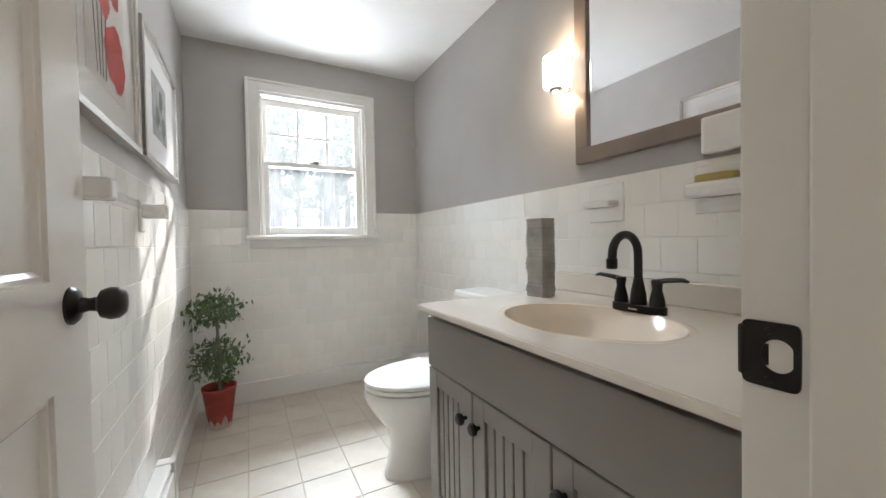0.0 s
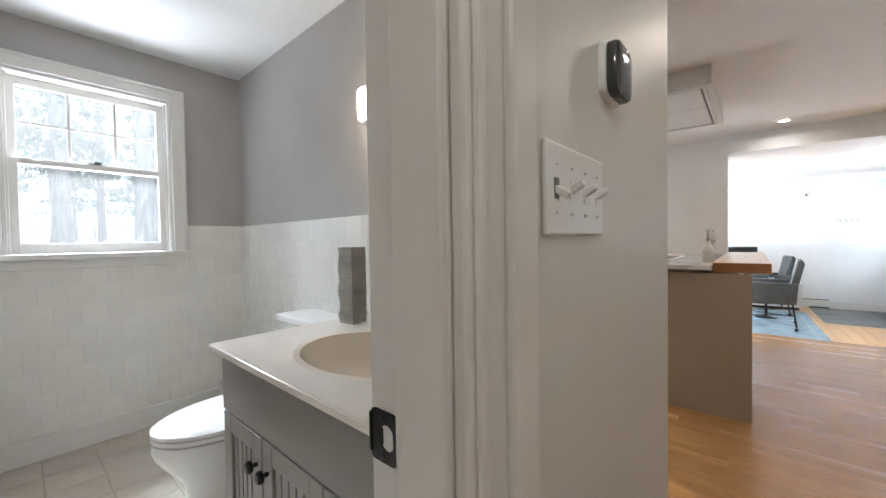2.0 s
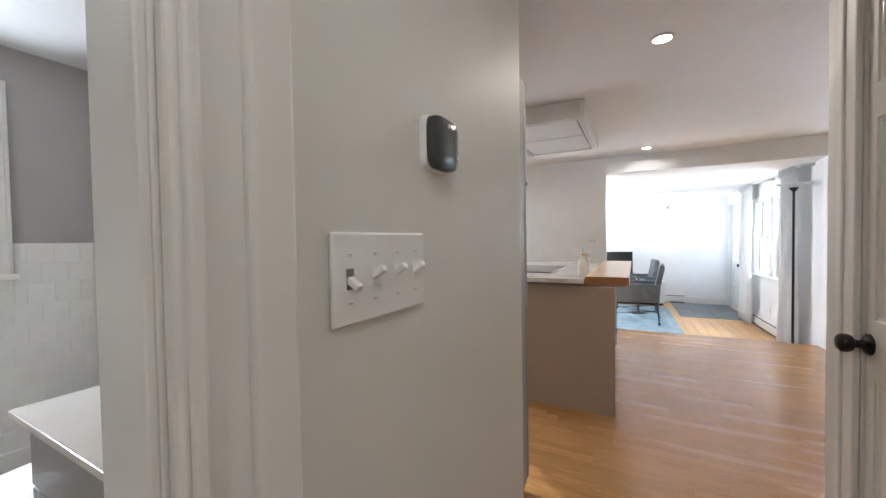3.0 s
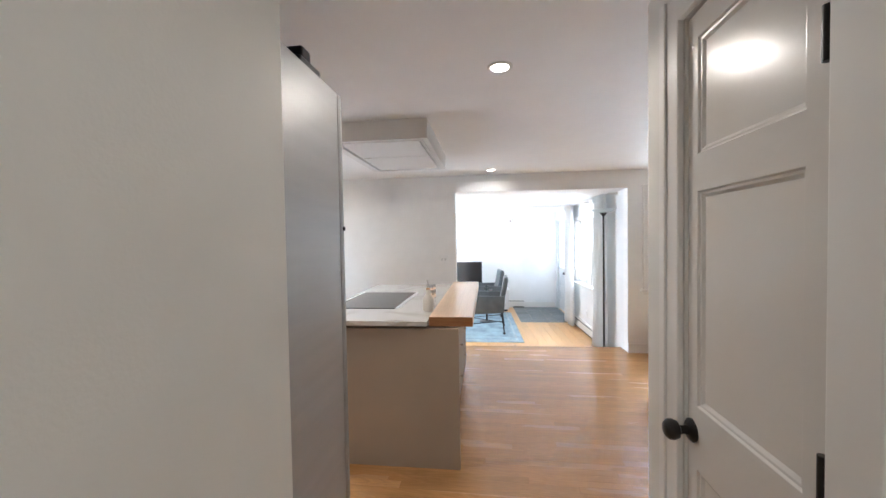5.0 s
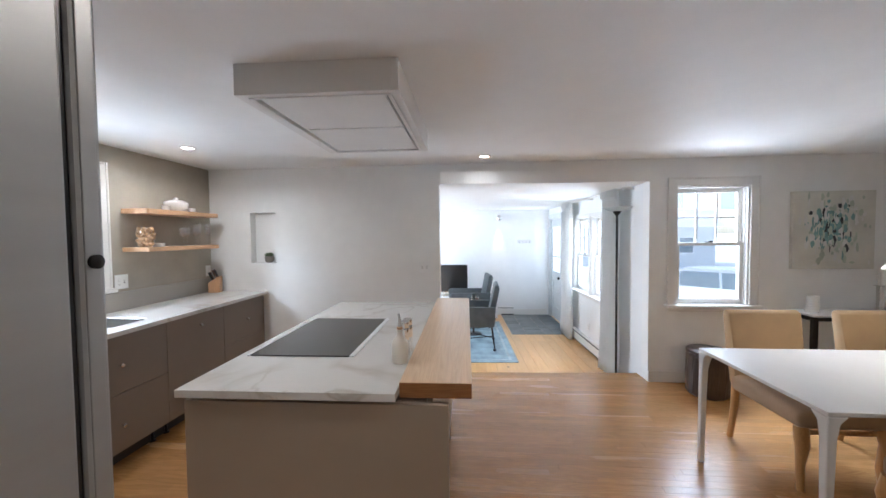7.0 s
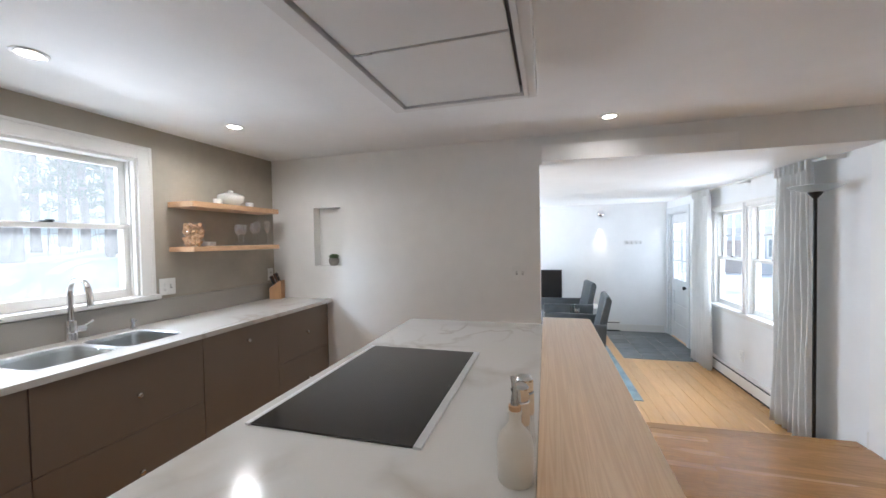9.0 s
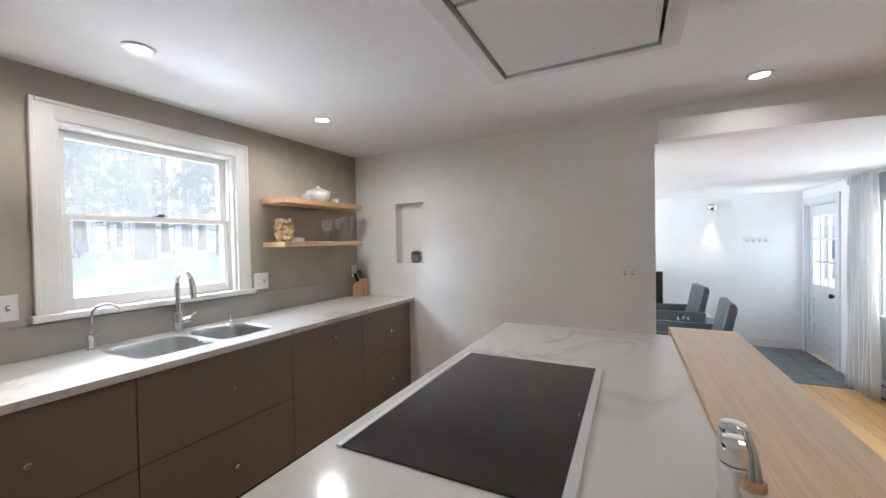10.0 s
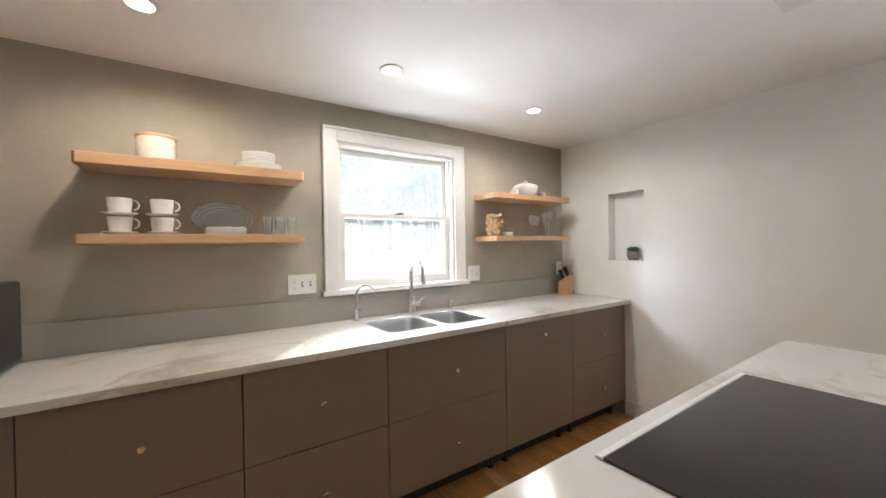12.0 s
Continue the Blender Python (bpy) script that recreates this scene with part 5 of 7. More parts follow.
rings = [[bm.verts.new((-0.080 + x * s, y * s, z)) for x, y in oval(0, 0, 0.044, 0.044, 40, 0.6)] for s, z in ((0.5, -0.060), (0.92, -0.056), (1.0, -0.046), (1.0, 0.058), (0.95, 0.068), (0.90, 0.066), (0.4, 0.06))]
for p, q in zip(rings, rings[1:]):
    for k in range(40):
        bm.faces.new((p[k], p[(k + 1) % 40], q[(k + 1) % 40], q[k]))
bm.faces.new(rings[0][::-1]), bm.faces.new(rings[-1])
part("shade", bm, glow("lit_opal_glass", (1.0, 0.86, 0.70), 2.4), sconce, "glowing opal glass shade", smooth=True)
bulb("sconce_light", (MX - 0.08, 1.196, 1.565), 0.4, (1.0, 0.72, 0.45), 0.02)
bulb("sconce_uplight", (MX - 0.08, 1.196, 1.755), 0.4, (1.0, 0.72, 0.45), 0.02)

TF = 1.2765  # face of the tiles
holder = thing("toothbrush_holder", "white ceramic toothbrush holder set in the wall tile", "holder", pose(TF, 0, 0))
block("back", (-0.010, 0.948, 1.055), (0.0, 1.095, 1.195), PORCELAIN, holder, bevel=0.005)
block("shelf", (-0.066, 0.965, 1.108), (-0.006, 1.080, 1.132), PORCELAIN, holder, bevel=0.008, segments=3)
dish = thing("soap_dish", "white ceramic soap dish set in the wall tile", "soap dish", pose(TF, 0, 0))
block("back", (-0.012, 0.55, 1.062), (0.0, 0.715, 1.20), PORCELAIN, dish, bevel=0.005)
block("tray", (-0.075, 0.555, 1.105), (-0.008, 0.712, 1.148), PORCELAIN, dish, bevel=0.012, segments=3)
block("grab_rail", (-0.040, 0.56, 1.228), (0.0, 0.682, 1.332), PORCELAIN, dish, bevel=0.008, segments=3)
soapbar = tagged(slab_shape("soap_bar", oval(TF - 0.042, 0.640, 0.026, 0.052, 36, 0.7), 1.148, 1.168, material("yellow_soap", (0.45, 0.34, 0.10), 0.45), bevel=0.006), "used bar of yellow soap on the dish", "soap")

# toilet
toilet = thing("toilet", "white two-piece toilet with the lid down", "toilet", pose(0, 1.590, 0))


def loft(name, rings_xyz, mat, parent, smooth=True, label=""):
    bm = bmesh.new()
    rings = [[bm.verts.new(p) for p in ring] for ring in rings_xyz]
    n = len(rings[0])
    for p, q in zip(rings, rings[1:]):
        for k in range(n):
            bm.faces.new((p[k], p[(k + 1) % n], q[(k + 1) % n], q[k]))
    bm.faces.new(rings[0][::-1]), bm.faces.new(rings[-1])
    return part(name, bm, mat, parent, label, smooth=smooth)


def egg(cx, rx_front, rx_back, ry, z, n=48):
    return [(cx + (rx_front if math.cos(2 * math.pi * k / n) < 0 else rx_back) * math.cos(2 * math.pi * k / n), ry * math.sin(2 * math.pi * k / n), z) for k in range(n)]


loft("bowl", [egg(0.84, 0.255, 0.26, 0.100, 0.0), egg(0.84, 0.255, 0.26, 0.100, 0.015), egg(0.83, 0.232, 0.25, 0.090, 0.05), egg(0.83, 0.215, 0.25, 0.083, 0.13), egg(0.82, 0.215, 0.25, 0.095, 0.20), egg(0.80, 0.250, 0.26, 0.145, 0.275), egg(0.79, 0.272, 0.265, 0.172, 0.325),
              egg(0.785, 0.275, 0.27, 0.178, 0.355), egg(0.785, 0.27, 0.27, 0.176, 0.378), egg(0.785, 0.25, 0.25, 0.16, 0.385)], PORCELAIN, toilet)
loft("seat", [egg(0.785, 0.268, 0.24, 0.178, 0.386), egg(0.785, 0.274, 0.245, 0.183, 0.391), egg(0.785, 0.272, 0.245, 0.182, 0.402), egg(0.785, 0.262, 0.24, 0.172, 0.405)], PORCELAIN, toilet)
loft("lid", [egg(0.785, 0.268, 0.24, 0.180, 0.407), egg(0.785, 0.274, 0.245, 0.184, 0.411), egg(0.785, 0.272, 0.243, 0.182, 0.421), egg(0.785, 0.25, 0.22, 0.16, 0.430), egg(0.785, 0.12, 0.10, 0.07, 0.434)], PORCELAIN, toilet)
block("tank", (1.085, -0.215, 0.385), (1.268, 0.215, 0.700), PORCELAIN, toilet, bevel=0.02, segments=4)
block("tank_lid", (1.070, -0.228, 0.7005), (1.272, 0.228, 0.738), PORCELAIN, toilet, bevel=0.010, segments=3)
sweep("flush_lever", [(1.083, 0.15, 0.64), (1.066, 0.15, 0.64), (1.064, 0.09, 0.632)], 0.006, CHROME, toilet)

bin_ = thing("waste_bin", "small round steel pedal bin by the toilet", "bin", pose(1.09, 2.33, 0))
lathe("body", [(0.105, 0.0), (0.107, 0.004), (0.108, 0.27), (0.106, 0.275)], SINK_STEEL, bin_, segments=40)
lathe("lid", [(0.110, 0.276), (0.111, 0.284), (0.106, 0.292), (0.06, 0.305), (0.004, 0.309)], SINK_STEEL, bin_, "domed steel lid", segments=40)


# topiary plant
def leaf_cloud(bm, rng, center, radii, count, size):
    for _ in range(count):
        while True:
            p = Vector((rng.uniform(-1, 1), rng.uniform(-1, 1), rng.uniform(-1, 1)))
            if 0.25 < p.length < 1.0:
                break
        lump = 0.86 + 0.5 * noise.noise(p * 2.3 + Vector(center) * 3)
        c = Vector(center) + Vector((p.x * radii[0], p.y * radii[1], p.z * radii[2])) * lump
        q = Euler((rng.uniform(0, 6.3), rng.uniform(0, 6.3), rng.uniform(0, 6.3))).to_matrix()
        s = size * rng.uniform(0.6, 1.25)
        vs = [bm.verts.new(c + q @ Vector(v)) for v in ((-s, 0, 0), (0, -0.45 * s, 0.1 * s), (s, 0, 0), (0, 0.45 * s, 0.1 * s))]
        bm.faces.new((vs[0], vs[1], vs[2])), bm.faces.new((vs[0], vs[2], vs[3]))


plant = thing("topiary_plant", "two-tier leafy topiary in a glazed red pot", "plant", pose(-0.062, 2.47, 0))
RED_GLAZE = material("dripped_red_glaze", (0.34, 0.045, 0.03), 0.18, vary=0.35, scale=7)
lathe("pot", [(0.050, 0.0), (0.055, 0.003), (0.082, 0.205), (0.086, 0.21), (0.086, 0.225), (0.079, 0.225), (0.072, 0.195), (0.005, 0.195)], RED_GLAZE, plant, "red glazed pot", segments=40)
bm = bmesh.new()
for k in range(11):
    a = 2 * math.pi * k / 11
    h = 0.02 + 0.055 * abs(math.sin(k * 1.9))
    prev = None
    for j in range(5):
        z = h * j / 4
        r = 0.0558 + (0.082 - 0.055) * z / 0.205
        w = 0.33 * (1 - (j / 4) ** 2) + 0.02
        row = [bm.verts.new((r * math.cos(a + s * w), r * math.sin(a + s * w), z + 0.001)) for s in (-1, -0.33, 0.33, 1)]
        if prev:
            for i in range(3):
                bm.faces.new((prev[i], prev[i + 1], row[i + 1], row[i]))
        prev = row
part("glaze_drip", bm, material("bare_clay", (0.50, 0.36, 0.28), 0.4, vary=0.15), plant, "pale clay showing below the glaze", smooth=True)
sweep("stem", [(0, 0, 0.19), (0.004, 0.003, 0.4), (-0.004, 0, 0.62)], 0.008, BARK, plant)
LEAF = material("small_green_leaves", (0.10, 0.155, 0.06), 0.5, vary=0.3, scale=14, per_piece=0.16)
rng = random.Random(3)
for name, c, r, n in (("foliage", (0, 0, 0.375), (0.165, 0.16, 0.135), 680), ("foliage", (-0.01, 0, 0.640), (0.165, 0.16, 0.115), 620)):
    bm = bmesh.new()
    leaf_cloud(bm, rng, c, r, n, 0.017)
    part(name, bm, LEAF, plant, "dense small green leaves")
for k in range(12):
    a, e = rng.uniform(0, 6.28), rng.uniform(-0.3, 1.2)
    c = (0, 0, 0.375) if k % 2 else (-0.01, 0, 0.64)
    d = Vector((math.cos(a) * math.cos(e), math.sin(a) * math.cos(e), math.sin(e)))
    sweep("twig", [Vector(c), Vector(c) + 0.08 * d, Vector(c) + 0.15 * d], [0.003, 0.002, 0.001], BARK, plant, segments=5)

# pictures on the west wall
WX = -0.221


def framed_print(y0, y1, z0, z1, label, art):
    t = thing("framed_picture", label, "picture", pose(WX, 0, 0), group="bathroom pictures")
    w = 0.018
    blocks("frame", [((0, y0, z0), (0.032, y1, z0 + w)), ((0, y0, z1 - w), (0.032, y1, z1)), ((0, y0, z0 + w), (0.0315, y0 + w, z1 - w)), ((0, y1 - w, z0 + w), (0.0315, y1, z1 - w))], NICKEL, t, "silver frame", 0.002)
    block("mat_board", (0.004, y0 + w, z0 + w), (0.016, y1 - w, z1 - w), PAPER, t)
    art(t, y0, y1, z0, z1)
    g = block("glazing", (0.024, y0 + w, z0 + w), (0.026, y1 - w, z1 - w), PICTURE_GLASS, t)
    g.visible_shadow = False
    return t


PICTURE_GLASS = thin_glass("picture_glass", (1, 1, 1), (0.8, 0.8, 0.8), 0.0)
PAPER = material("white_mat_board", (0.80, 0.79, 0.77), 0.8, vary=0.02)


def petals(t, y, z, r, mat, seed, name="petal"):
    rng = random.Random(seed)
    bm = bmesh.new()
    for k in range(5):
        a = 2 * math.pi * k / 5 + rng.uniform(-0.3, 0.3)
        cy, cz = y + 0.45 * r * math.cos(a), z + 0.45 * r * math.sin(a)
        vs = [bm.verts.new((0.0185 + 0.0003 * k, cy + 0.62 * r * math.cos(j * 0.349) * rng.uniform(0.85, 1.1), cz + 0.62 * r * math.sin(j * 0.349) * rng.uniform(0.85, 1.1))) for j in range(18)]
        bm.faces.new(vs)
    part(name, bm, mat, t)


def poppies(t, y0, y1, z0, z1):
    red = material("poppy_red_ink", (0.55, 0.08, 0.06), 0.8, vary=0.3, scale=12)
    dark = material("grey_ink", (0.25, 0.24, 0.24), 0.8, vary=0.3)
    ym, h = (y0 + y1) / 2, z1 - z0
    block("print", (0.016, y0 + 0.11, z0 + 0.10), (0.0175, y1 - 0.11, z1 - 0.08), material("print_paper", (0.72, 0.69, 0.66), 0.8, vary=0.06), t)
    for k, (dy, dz, r) in enumerate(((0.04, 0.40, 0.075), (0.06, 0.20, 0.085), (-0.02, 0.31, 0.045))):
        petals(t, ym + dy, z0 + dz * h / 0.62, r, red, k)
    for k in range(4):
        sweep("ink_stem", [(0.018, ym - 0.08 + 0.02 * k, z0 + 0.12), (0.018, ym - 0.10 + 0.03 * k, z0 + 0.3), (0.018, ym - 0.07 + 0.02 * k, z0 + 0.5)], 0.0015, dark, t, segments=5)


def foliage_print(t, y0, y1, z0, z1):
    ink = material("grey_green_ink", (0.16, 0.18, 0.14), 0.8, vary=0.4, scale=20)
    pale = material("pale_flower_ink", (0.62, 0.60, 0.54), 0.8, vary=0.2)
    ym, zm = (y0 + y1) / 2, (z0 + z1) / 2
    block("print", (0.016, ym - 0.13, zm - 0.11), (0.0175, ym + 0.13, zm + 0.13), material("grey_print", (0.36, 0.36, 0.34), 0.8, vary=0.25, scale=14), t)
    for k, (dy, dz) in enumerate(((0.02, 0.05), (-0.05, -0.03), (0.06, -0.05))):
        petals(t, ym + dy, zm + dz, 0.045, ink, k + 10, "leaf_shape")
        petals(t, ym + dy + 0.02, zm + dz - 0.02, 0.024, pale, k + 20, "blossom")


framed_print(1.06, 1.575, 1.288, 1.93, "silver-framed print of red poppies on white", poppies)
framed_print(1.635, 2.27, 1.298, 1.765, "silver-framed grey botanical print", foliage_print)

bar = thing("towel_bar", "clear towel bar on white ceramic brackets", "towel bar", pose(-0.2135, 0, 0))
for y in (1.055, 1.615):
    block("bracket", (0.0, y - 0.028, 1.045), (0.012, y + 0.028, 1.150), PORCELAIN, bar, bevel=0.005)
    block("arm", (0.008, y - 0.020, 1.090), (0.078, y + 0.020, 1.134), PORCELAIN, bar, bevel=0.007, segments=3)
sweep("rod", [(0.052, 1.07, 1.112), (0.052, 1.60, 1.112)], 0.010, CLEAR, bar, "clear acrylic rod")

heat = thing("baseboard_heater", "white metal baseboard heater with a dark slot", "heater", pose(-0.2135, 0, 0))
block("cover", (0.0, 1.02, 0.035), (0.058, 1.70, 0.195), TRIM, heat, bevel=0.004)
block("hood", (0.0, 1.02, 0.205), (0.050, 1.70, 0.228), TRIM, heat, bevel=0.006)
block("slot", (0.002, 1.02, 0.194), (0.045, 1.698, 0.206), BLACK_PLASTIC, heat)
block("end_cap", (0.0, 1.70, 0.0), (0.062, 1.745, 0.232), TRIM, heat, bevel=0.006)
block("lower_slot", (0.004, 1.02, 0.004), (0.045, 1.698, 0.036), BLACK_PLASTIC, heat)

# ---- dining area ----
WHITE_LACQUER = material("white_lacquer", (0.82, 0.81, 0.80), 0.25, vary=0.01)
UPHOLSTERY = material("tan_suede", (0.50, 0.34, 0.18), 0.8, vary=0.08, scale=5, bump=0.25, bump_scale=160)
TAUPE_FABRIC = material("tan_seat_suede", (0.42, 0.30, 0.19), 0.85, vary=0.1, scale=5, bump=0.25, bump_scale=160)
table = thing("dining_table", "white thin-topped dining table with slim square legs", "table", pose(0, 0, 0))
block("tabletop", (3.29, -3.45, 0.722), (4.165, -1.55, 0.742), WHITE_LACQUER, table, bevel=0.004)
for x in (3.305, 4.15):
    for y in (-1.565, -3.435):
        sx, sy = (1 if x < 3.7 else -1), (1 if y < -2.5 else -1)
        bm = bmesh.new()
        prof = [(0.0, 0.030, 0.0), (0.0, 0.034, 0.35), (0.0, 0.040, 0.62), (0.0, 0.052, 0.69), (0.0, 0.085, 0.721)]
        rings = [[bm.verts.new((x + sx * a * w - sx * 0.015, y + sy * b * w - sy * 0.015, z)) for a, b in ((0, 0), (1, 0), (1, 1), (0, 1))] for _, w, z in prof]
        for p, q in zip(rings, rings[1:]):
            for k in range(4):
                bm.faces.new((p[k], p[(k + 1) % 4], q[(k + 1) % 4], q[k]))
        bm.faces.new(rings[0][::-1]), bm.faces.new(rings[-1])
        part("leg", bm, WHITE_LACQUER, table, bevel=0.006)


def pad(name, lo, hi, mat, parent, r=0.03, label=""):
    bm = bmesh.new()
    cuboid(bm, lo, hi)
    return part(name, bm, mat, parent, label, bevel=r, segments=4, smooth=True)


def dining_chair():
    """Faces -x; the origin lies on the floor under the middle of the seat."""
    t = thing("dining_chair", "tan upholstered dining chair with honey wood legs", "chair", group="chairs round the dining table")
    pad("seat", (-0.30, -0.245, 0.36), (0.29, 0.245, 0.475), TAUPE_FABRIC, t, 0.04)
    bm = bmesh.new()
    pts = [(0.235, 0.40), (0.30, 0.40), (0.345, 0.66), (0.375, 0.90), (0.345, 0.925), (0.30, 0.905), (0.265, 0.66)]
    a, b = [bm.verts.new((x, -0.235 - (0.01 if z > 0.8 else 0), z)) for x, z in pts], [bm.verts.new((x, 0.235 + (0.01 if z > 0.8 else 0), z)) for x, z in pts]
    bm.faces.new(a), bm.faces.new(b[::-1])
    for k in range(len(pts)):
        j = (k + 1) % len(pts)
        bm.faces.new((a[k], b[k], b[j], a[j]))
    part("backrest", bm, UPHOLSTERY, t, bevel=0.012, segments=3, smooth=True)
    for s in (-1, 1):
        sweep("front_leg", [(-0.265, s * 0.215, 0.37), (-0.285, s * 0.222, 0.28), (-0.262, s * 0.212, 0.14), (-0.275, s * 0.218, 0.0)], [0.036, 0.034, 0.022, 0.020], CHAIR_WOOD, t, segments=12)
        sweep("back_leg", [(0.255, s * 0.220, 0.44), (0.262, s * 0.222, 0.25), (0.30, s * 0.226, 0.0)], [0.026, 0.024, 0.018], CHAIR_WOOD, t, segments=12, flat=0.7)
    sweep("stretcher", [(-0.25, -0.215, 0.33), (-0.25, 0.215, 0.33)], 0.014, CHAIR_WOOD, t)
    return t


chair = dining_chair()
chair.matrix_basis = pose(4.175, -2.18, 0)
copy_thing(chair, pose(4.175, -2.92, 0))
copy_thing(chair, pose(3.20, -2.20, 0, 0, 0, 180))
copy_thing(chair, pose(3.20, -2.94, 0, 0, 0, 180))

pend = thing("pendant_lamp", "white tiered paper cone pendant, lit warm", "pendant lamp", pose(3.75, -2.55, 0))
SHADE = glow("lit_paper", (1.0, 0.80, 0.58), 0.25)
for r0, r1, z0, z1 in ((0.030, 0.195, 1.68, 1.455), (0.115, 0.225, 1.50, 1.365), (0.165, 0.252, 1.41, 1.275)):
    lathe("shade", [(r0, z0), (r1, z1), (r1 - 0.003, z1), (r0 - 0.003, z0)], SHADE, pend, "white paper cone", segments=48, close=False)
sweep("cord", [(0, 0, 1.67), (0, 0, 2.19)], 0.003, WHITE_PLASTIC, pend, segments=8)
lathe("canopy", [(0.06, CEIL - 0.001), (0.055, CEIL - 0.02), (0.01, CEIL - 0.028)], WHITE_PLASTIC, pend)
lathe("socket", [(0.02, 1.62), (0.022, 1.66), (0.012, 1.70)], WHITE_PLASTIC, pend)
bulb("pendant_bulb", (3.75, -2.55, 1.44), 2.2, (1.0, 0.80, 0.58), 0.04)

console = thing("console_table", "narrow console with a pale top and black legs", "console", pose(0, 0, 0))
block("top", (5.17, -4.24, 0.725), (5.462, -3.10, 0.742), WHITE_LACQUER, console, bevel=0.002)
block("rim", (5.172, -4.238, 0.690), (5.46, -3.102, 0.7245), BLACK_METAL, console)
for x in (5.172, 5.42):
    for y in (-3.142, -4.238):
        block("leg", (x, y, 0.0), (x + 0.04, y + 0.04, 0.69), BLACK_METAL, console, bevel=0.002)
cup = thing("white_beaker", "white ceramic beaker on the console", "vase", pose(5.33, -3.22, 0.742))
lathe("body", [(0.05, 0.0), (0.053, 0.004), (0.042, 0.10), (0.045, 0.15), (0.042, 0.15), (0.035, 0.02), (0.003, 0.015)], CERAMIC, cup)
for y, h, lit in ((-3.80, 0.24, True), (-4.02, 0.19, True)):
    st = thing("candlestick", "square steel candlestick with a white candle", "candlestick", pose(5.34, y, 0.742), group="candlesticks")
    block("foot", (-0.05, -0.05, 0.0), (0.05, 0.05, 0.008), NICKEL, st, bevel=0.002)
    block("column", (-0.018, -0.018, 0.008), (0.018, 0.018, h), NICKEL, st, bevel=0.002)
    block("tray", (-0.03, -0.03, h), (0.03, 0.03, h + 0.006), NICKEL, st, bevel=0.001)
    lathe("candle", [(0.013, h + 0.006), (0.013, h + 0.13), (0.006, h + 0.135)], CERAMIC, st, "white wax candle", segments=16)

CANVAS = material("painted_canvas", (0.68, 0.66, 0.58), 0.7, vary=0.10, scale=5, bump=0.3, bump_scale=60)
picture = thing("abstract_painting", "square abstract canvas in pale green, teal and black", "painting", pose(EAST, 0, 0))
block("canvas", (-0.036, -3.845, 1.13), (-0.001, -3.125, 1.865), CANVAS, picture, bevel=0.003)
rng = random.Random(12)
DABS = [material("teal_dab", (0.22, 0.36, 0.34), 0.6, vary=0.25, scale=20), material("black_dab", (0.04, 0.045, 0.05), 0.6, vary=0.3), material("pale_dab", (0.72, 0.70, 0.66), 0.6, vary=0.1), material("sage_dab", (0.48, 0.52, 0.42), 0.7, vary=0.2)]
for k in range(260):
    pick = rng.choices((0, 1, 2, 3), (4, 1.0, 3.6, 3.4))[0]
    spread = 0.105 if pick < 2 else 0.15
    y, z = -3.47 + rng.gauss(0, spread), 1.52 + rng.gauss(0, spread * 1.05)
    if not (-3.82 < y < -3.15 and 1.16 < z < 1.84):
        continue
    w, h = rng.uniform(0.005, 0.026), rng.uniform(0.010, 0.055)
    bm = bmesh.new()
    d = -0.0365 - 0.00012 * k / 8
    vs = [bm.verts.new((d, y + w * math.cos(j * 0.785) * rng.uniform(0.6, 1.2), z + h * math.sin(j * 0.785) * rng.uniform(0.6, 1.2))) for j in range(8)]
    bm.faces.new(vs)
    part("brush_mark", bm, DABS[pick], picture)

drum = thing("drum_stool", "dark carved round wooden stool on the oak floor", "stool", pose(5.21, -2.24, 0))
bm = bmesh.new()
prof = [(0.145, 0.0), (0.165, 0.02), (0.172, 0.20), (0.165, 0.36), (0.15, 0.385)]
rings = [[bm.verts.new((r * math.cos(2 * math.pi * k / 64) * (1 + 0.025 * ((k // 4 + j) % 2)), r * math.sin(2 * math.pi * k / 64) * (1 + 0.025 * ((k // 4 + j) % 2)), z)) for k in range(64)] for j, (r, z) in enumerate(prof)]
for p, q in zip(rings, rings[1:]):
    for k in range(64):
        bm.faces.new((p[k], p[(k + 1) % 64], q[(k + 1) % 64], q[k]))
bm.faces.new(rings[0][::-1]), bm.faces.new(rings[-1])
part("body", bm, DARK_WOOD, drum)
lathe("top", [(0.165, 0.385), (0.172, 0.39), (0.172, 0.41), (0.16, 0.418)], DARK_WOOD, drum, segments=48)

# ---- living room, in its own axes ----
def lthing(name, label, category, u, v, z=-STEP, turn=0, group="", kind=""):
    return thing(name, label, category, LIVING @ pose(u, v, z, 0, 0, turn), group, kind)


front = lthing("door_front", "pale grey front door with nine glass lights", "door", 0, 0, 0, kind="structure")
LH = -STEP
blocks("casing", [((2.965, -0.049, LH), (3.05, -0.03, 1.885)), ((3.82, -0.049, LH), (3.90, -0.03, 1.885)), ((3.05, -0.0485, 1.80), (3.82, -0.031, 1.885)), ((3.05, -0.168, LH), (3.075, -0.05, 1.80)), ((3.795, -0.168, LH), (3.82, -0.05, 1.80)), ((3.075, -0.168, 1.778), (3.795, -0.05, 1.80))], GREY_DOOR, front, "", 0.003)
xs, zs = (3.16, 3.345, 3.53, 3.715), (0.74, 1.04, 1.335, 1.63)
